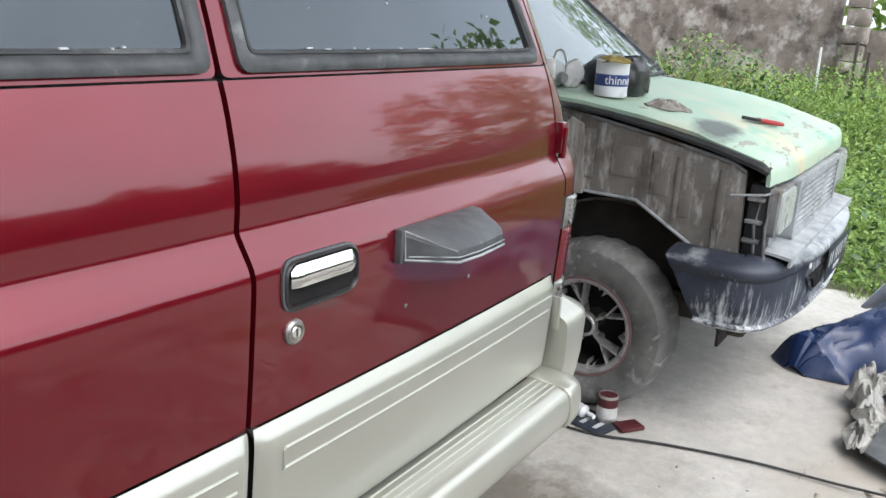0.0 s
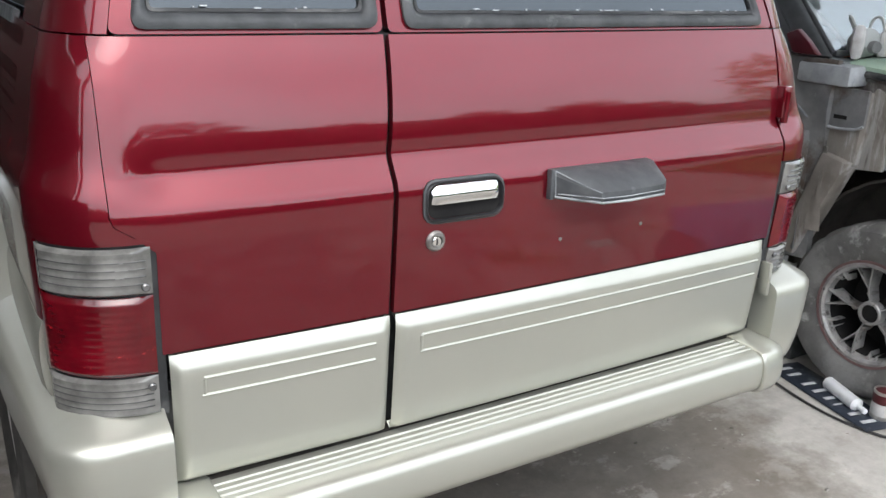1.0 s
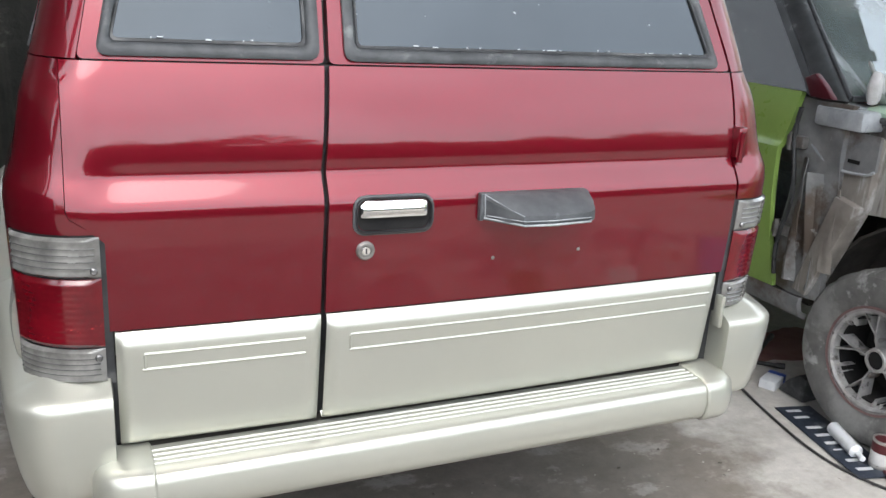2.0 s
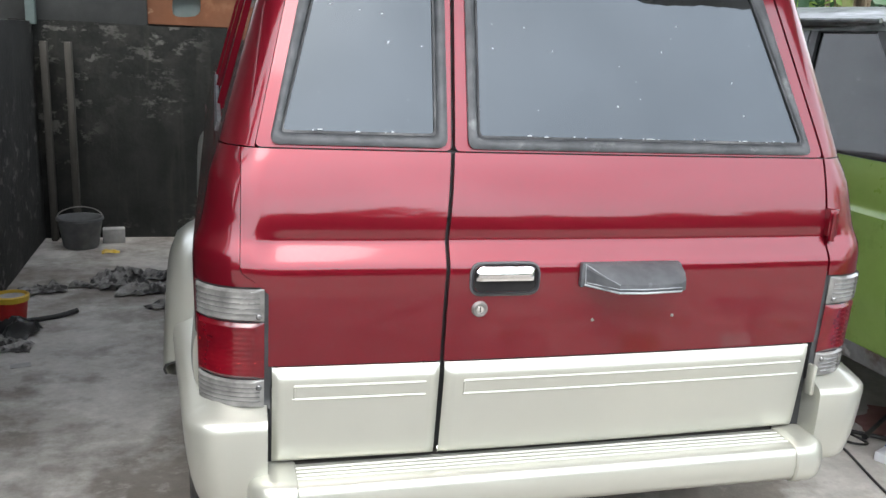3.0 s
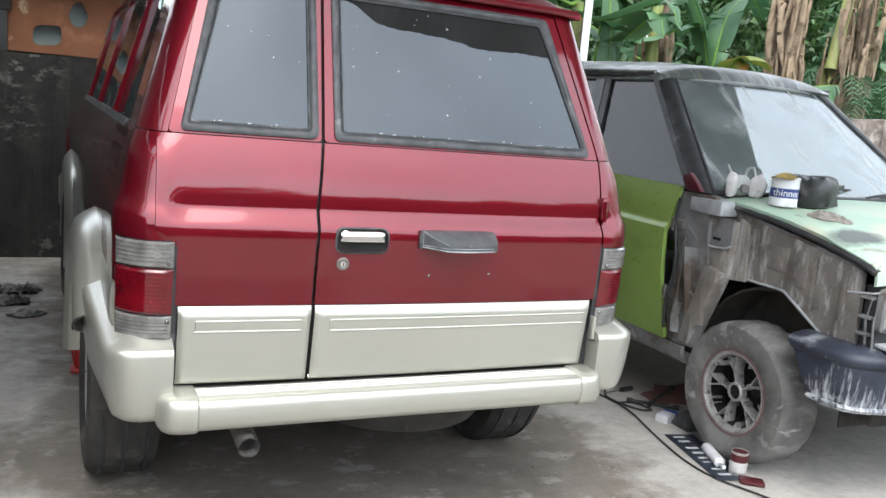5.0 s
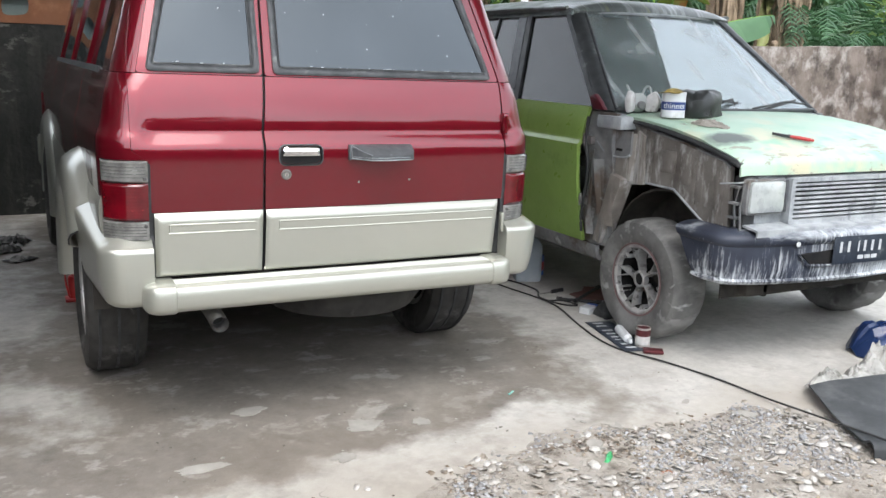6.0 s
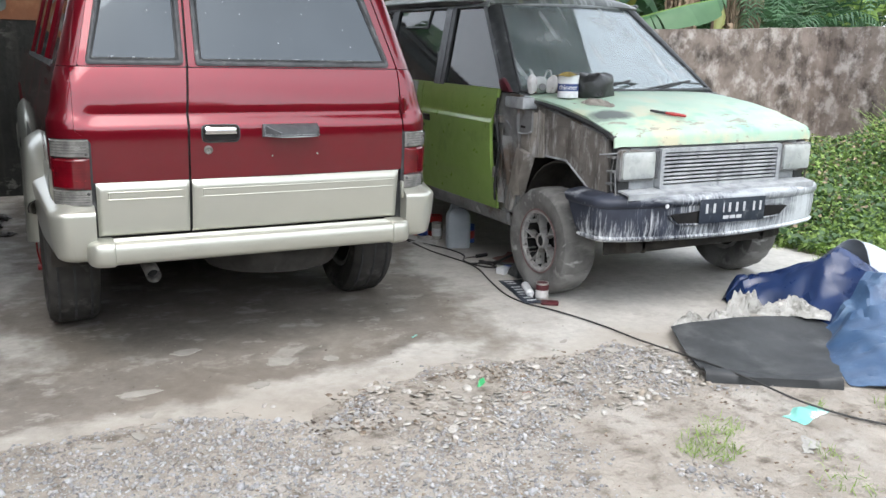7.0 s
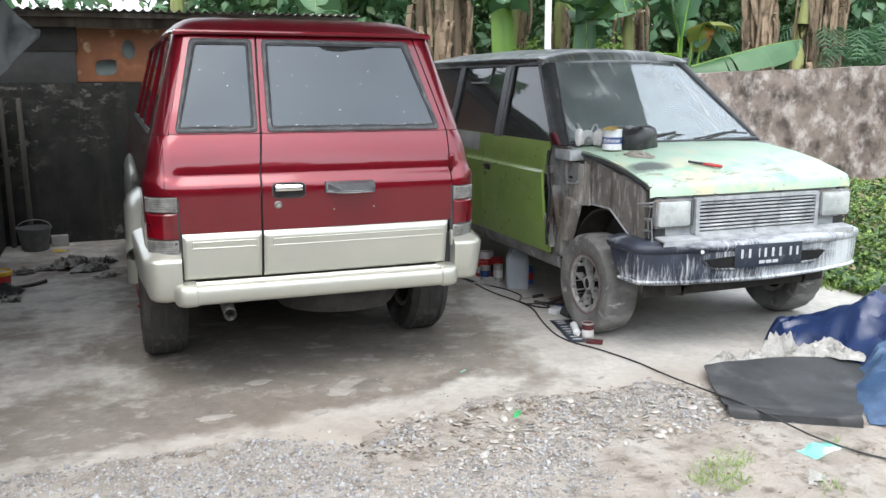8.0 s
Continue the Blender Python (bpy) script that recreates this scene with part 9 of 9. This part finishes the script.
def leaf_mesh(name, pts, width, material, parent, seed, tears=0.35, label="", fold=0.35, droop=0.0):
    """A banana blade along a midrib: two halves, split into strips where it is torn."""
    rnd = random.Random(seed)
    rib = curve(pts, 26)
    bm = bmesh.new()
    n = len(rib)
    prof = [max(0.02, math.sin(math.pi * min(1, 0.06 + 0.94 * i / (n - 1))) ** 0.55) * width for i in range(n)]
    for sgn in (-1, 1):
        i = 0
        while i < n - 1:
            k = i + 1
            while k < n - 1 and rnd.random() > tears:
                k += 1
            swing, slip = rnd.uniform(-0.25, 0.35), rnd.uniform(-0.02, 0.05)
            rows = []
            for q in range(i, k + 1):
                d = rib[min(q + 1, n - 1)] - rib[max(q - 1, 0)]
                d = d / max(1e-6, np.linalg.norm(d))
                up = np.array((0, 0, 1.0)) - d * d[2]
                if np.linalg.norm(up) < 0.2:
                    up = np.array((0, -1.0, 0)) - d * d[1]
                up /= np.linalg.norm(up)
                sd = np.cross(d, up)
                row = []
                for t in np.linspace(0, 1, 6):
                    w = prof[q] * t * (0.985 if q in (i, k) else 1)
                    h = fold * (t - t * t * (1.0 + droop)) * prof[q] - swing * t * t * prof[q]
                    row.append(rib[q] + sgn * sd * w + up * (h - droop * t * t * prof[q]) + d * slip * t)
                rows.append(row)
            add_grid(bm, rows)
            i = k
    ob = part(name, bm, material, parent, label, smooth=60)
    part("midrib", tube(rib[::3] + [rib[-1]], [0.016 * width / 0.22 * (1 - 0.8 * j / 9) for j in range(len(rib[::3]) + 1)], 6), LEAF_YOUNG if material is not LEAF_DEAD else LEAF_DEAD, ob)
    return ob


def banana(x, y, height, lean, seed, stem_mat, leaves, label, dead=5, r=0.10):
    """A banana plant: a sheathed stem, blades on stalks, withered blades hanging round the stem."""
    rnd = random.Random(seed)
    b = base("banana_plant", pose(x, y, -0.03), label, "banana plant")
    pts = [(lean[0] * s * s, lean[1] * s * s, height * s) for s in np.linspace(0, 1, 9)]
    part("stem", tube(pts, [r * (1.15 - 0.5 * i / 8) for i in range(9)], 16), stem_mat, b, smooth=60)
    for k in range(5):
        a = rnd.uniform(0, 6.28)
        z0 = height * rnd.uniform(0.05, 0.5)
        z1 = min(height, z0 + rnd.uniform(0.6, 1.2))
        f = lambda z: (lean[0] * (z / height) ** 2, lean[1] * (z / height) ** 2)
        P = []
        for z in np.linspace(z0, z1, 8):
            c = f(z)
            rr = r * (1.15 - 0.5 * z / height) + 0.008
            w = 0.9 * (1 - abs((z - z0) / (z1 - z0) - 0.3))
            P.append([(c[0] + rr * math.cos(a + q), c[1] + rr * math.sin(a + q), z) for q in np.linspace(-w, w, 6)])
        part("sheath", shell(P, 0.006), STEM_DRY if k % 2 else stem_mat, b)
    for spec in leaves:
        az, length, rise, w, mat, tears = spec
        c = np.array((lean[0], lean[1], height * 0.97))
        d = np.array((math.cos(radians(az)), math.sin(radians(az)), 0))
        p = [c, c + d * 0.25 * length + (0, 0, rise * 0.6), c + d * 0.6 * length + (0, 0, rise), c + d * length + (0, 0, rise * 0.35)]
        part("stalk", tube([pts[-1], c + d * 0.1 * length + (0, 0, rise * 0.35), p[1]], [0.03, 0.022, 0.016], 8), LEAF_YOUNG if mat is not LEAF_DEAD else STEM_DRY, b)
        leaf_mesh("leaf", p[1:] + [p[-1] + d * 0.12 * length - (0, 0, 0.15 * length)], w, mat, b, seed * 7 + az, tears)
    for k in range(dead * 2):
        a = rnd.uniform(0, 6.28)
        z = height * rnd.uniform(0.40, 0.98)
        ln = rnd.uniform(0.5, 1.5)
        c = np.array((lean[0] * (z / height) ** 2 + r * 0.8 * math.cos(a), lean[1] * (z / height) ** 2 + r * 0.8 * math.sin(a), z))
        o = np.array((math.cos(a), math.sin(a), 0))
        w = np.array((-o[1], o[0], 0)) * rnd.uniform(-0.12, 0.12)
        sp = rnd.uniform(0.04, 0.20)
        leaf_mesh("dead_leaf", [c, c + o * sp * 0.8 + (0, 0, 0.03), c + o * sp + w * 0.4 - (0, 0, ln * 0.35), c + o * sp * 0.8 + w * 0.8 - (0, 0, ln * 0.75), c + o * sp * 0.6 + w - (0, 0, min(ln, z - 0.1))], rnd.uniform(0.018, 0.060), LEAF_DEAD, b, seed * 31 + k, 0.18,
                  "withered brown leaf", rnd.uniform(-0.6, 0.9), rnd.uniform(0, 0.6))
    return b


L, Y, A = LEAF_BANANA, LEAF_YOUNG, LEAF_AGED
banana(1.9, 6.9, 2.6, (0.1, 0), 1, STEM, [(-70, 1.5, 0.1, 0.24, L, 0.3), (-20, 1.6, 0.3, 0.26, L, 0.3), (200, 1.5, 0.2, 0.25, L, 0.3), (60, 1.4, 0.5, 0.24, L, 0.3), (-110, 1.3, -0.35, 0.24, L, 0.3)], "banana plant with broad green leaves behind the wall", 3)
banana(0.2, 7.3, 2.9, (0, 0), 9, STEM, [(-80, 1.5, -0.1, 0.24, L, 0.3), (-20, 1.6, 0.1, 0.26, L, 0.3), (200, 1.5, 0.0, 0.25, L, 0.3)], "banana plant with broad green leaves behind the shed", 4)
banana(3.05, 6.6, 3.0, (0.05, 0), 2, STEM_DRY, [(-60, 1.5, 0.2, 0.24, L, 0.35), (170, 1.4, 0.2, 0.24, L, 0.3)], "banana plant with a tan dry stem", 10, 0.07)
banana(3.5, 6.4, 2.9, (0, 0.1), 3, STEM_DRY, [(-30, 1.5, 0.3, 0.24, L, 0.3), (100, 1.5, 0.3, 0.24, L, 0.3)], "banana plant wrapped in withered brown leaves", 20, 0.09)
banana(4.4, 6.8, 2.8, (0.1, 0), 4, STEM, [(-60, 1.6, -0.3, 0.26, L, 0.3), (-120, 1.5, -0.4, 0.24, L, 0.3), (20, 1.5, 0.2, 0.25, L, 0.3)], "banana plant with drooping green leaves", 6)
banana(5.2, 6.9, 2.7, (0, 0), 5, STEM, [(-90, 1.5, -0.4, 0.25, L, 0.3), (-40, 1.4, -0.3, 0.24, L, 0.35), (200, 1.5, 0.1, 0.24, L, 0.3)], "banana plant with drooping green leaves", 6)
banana(5.98, 6.45, 3.2, (0.08, 0), 6, STEM, [(-50, 1.5, 0.2, 0.25, L, 0.3), (190, 1.5, 0.3, 0.25, L, 0.3)], "banana plant with a yellow-green stem", 4, 0.085)
banana(6.25, 6.5, 3.0, (0.02, 0.1), 7, STEM_DRY, [(0, 1.4, 0.3, 0.24, L, 0.3)], "banana plant with a dry tan stem", 5, 0.07)
banana(8.75, 6.3, 3.6, (0.35, 0), 8, STEM, [(-100, 1.5, 0.2, 0.25, L, 0.3), (40, 1.5, 0.3, 0.25, L, 0.3)], "banana plant with a yellow-green stem among dead leaves", 8, 0.10)
banana(9.35, 6.35, 3.8, (0.1, 0.0), 10, STEM_DRY, [(-40, 1.4, 0.2, 0.24, L, 0.35)], "banana plant wrapped in hanging brown leaves", 34, 0.09)
banana(8.45, 6.7, 3.7, (0, 0), 12, STEM_DRY, [(120, 1.4, 0.2, 0.24, L, 0.35)], "banana plant wrapped in hanging brown leaves", 34, 0.08)


def single_leaf(pts, width, mat, stalk_from, label, seed, tears, fold=0.35):
    b = base("banana_sapling", pose(*stalk_from), label, "banana plant")
    o = np.array(stalk_from)
    q = [np.array(p) - o for p in pts]
    part("stalk", tube(curve([(0, 0, 0), tuple(q[0] * 0.55 + np.array((0, 0, 0.1))), tuple(q[0])], 8), [0.035, 0.033, 0.03, 0.027, 0.024, 0.021, 0.018, 0.016], 8), LEAF_YOUNG, b)
    leaf_mesh("leaf", q, width, mat, b, seed, tears, "", max(0.0, fold), 1.1 if fold < 0 else 0.0)
    return b


single_leaf([(3.93, 6.15, 2.9), (3.95, 6.05, 2.3), (3.96, 6.0, 1.7), (3.95, 5.98, 1.15)], 0.16, Y, (3.9, 6.35, -0.03), "young banana sapling with one bright upright leaf", 41, 0.02)
single_leaf([(5.12, 6.2, 2.8), (5.16, 6.1, 2.2), (5.15, 6.05, 1.6), (5.12, 6.0, 1.1)], 0.17, L, (5.1, 6.5, -0.03), "banana sapling with one dark green hanging leaf", 42, 0.08)
for _i, (_p, _w, _m, _t) in enumerate((([(6.55, 5.75, 1.60), (6.95, 5.60, 1.72), (7.40, 5.50, 1.84), (7.85, 5.45, 1.93), (8.05, 5.42, 1.95)], 0.20, L, 0.3), ([(6.62, 5.85, 1.9), (6.80, 5.8, 2.15), (7.05, 5.75, 1.98), (7.22, 5.7, 1.68)], 0.17, L, 0.22),
                                       ([(6.72, 5.8, 1.80), (6.66, 5.7, 2.12), (6.88, 5.62, 2.16), (7.12, 5.6, 2.04)], 0.21, A, 0.08), ([(6.45, 5.9, 2.0), (6.3, 5.95, 2.5), (6.1, 6.0, 2.9)], 0.2, L, 0.2), ([(6.5, 5.9, 2.0), (6.7, 6.0, 2.6), (7.0, 6.1, 2.9)], 0.2, L, 0.2),
                                       ([(6.4, 5.85, 1.5), (6.2, 5.75, 1.75), (5.9, 5.7, 1.75)], 0.13, Y, 0.1))):
    single_leaf(_p, _w, _m, (6.48, 5.9, -0.03), "young banana sapling with broad torn leaves over the wall", 60 + _i, _t, -1.3 if _i in (0, 1) else 0.2)


def palm(x, y, seed, label):
    rnd = random.Random(seed)
    p = base("palm", pose(x, y, -0.03), label, "palm")
    part("stem", tube([(0, 0, 0), (0, 0, 0.9)], [0.14, 0.11], 10), STEM_DRY, p)
    for k in range(12):
        az = radians(rnd.uniform(0, 360))
        ln, up = rnd.uniform(1.5, 2.1), rnd.uniform(0.9, 1.7)
        d = np.array((math.cos(az), math.sin(az), 0))
        rib = curve([(0, 0, 0.85), d * 0.3 * ln + (0, 0, 0.85 + up * 0.7), d * 0.7 * ln + (0, 0, 0.85 + up), d * ln + (0, 0, 0.85 + up * 0.65)], 30)
        bm = tube(rib, [0.016 * (1 - 0.8 * i / 29) for i in range(30)], 5)
        for i in range(4, 29):
            t = rib[min(i + 1, 29)] - rib[i - 1]
            t /= np.linalg.norm(t)
            sd = np.cross(t, (0, 0, 1.0))
            sd /= max(0.1, np.linalg.norm(sd))
            for sgn in (-1, 1):
                q = 0.42 * math.sin(math.pi * (0.1 + 0.85 * i / 29)) * rnd.uniform(0.85, 1.1)
                tip = rib[i] + sgn * sd * q * 0.8 + t * q * 0.5 - np.array((0, 0, q * rnd.uniform(0.25, 0.6)))
                mid = (rib[i] + tip) / 2 + np.array((0, 0, 0.03))
                w = t * 0.014
                v = [bm.verts.new(c) for c in (rib[i] - w, rib[i] + w, mid + w, tip, mid - w)]
                bm.faces.new(v)
        part("frond", bm, LEAF_BANANA, p, smooth=0)
    return p


palm(10.3, 6.6, 3, "palm with fine drooping fronds behind the wall")
palm(11.6, 6.2, 5, "palm with fine drooping fronds behind the wall")
palm(9.9, 7.4, 8, "palm with fine drooping fronds behind the wall")


# stakes among the weeds by the wall
for _x, _y, _h, _r, _m, _l in ((9.2, 0.865, 1.115, 0.014, WHITE_PIPE, "white painted stake standing in the weeds"), (9.2, 0.525, 1.20, 0.018, DARK_POST, "dark weathered stake standing in the weeds"), (9.2, 0.40, 1.10, 0.018, DARK_POST, "dark weathered stake standing in the weeds")):
    _s = tagged(part("stake", tube([(0, 0, -0.05), (0.01, 0.01, _h * 0.6), (0.0, 0.02, _h)], [_r, _r * 0.95, _r * 0.85], 8), _m), _l, "stake", "stakes in the weeds")
    _s.matrix_world = pose(_x, _y, 0)
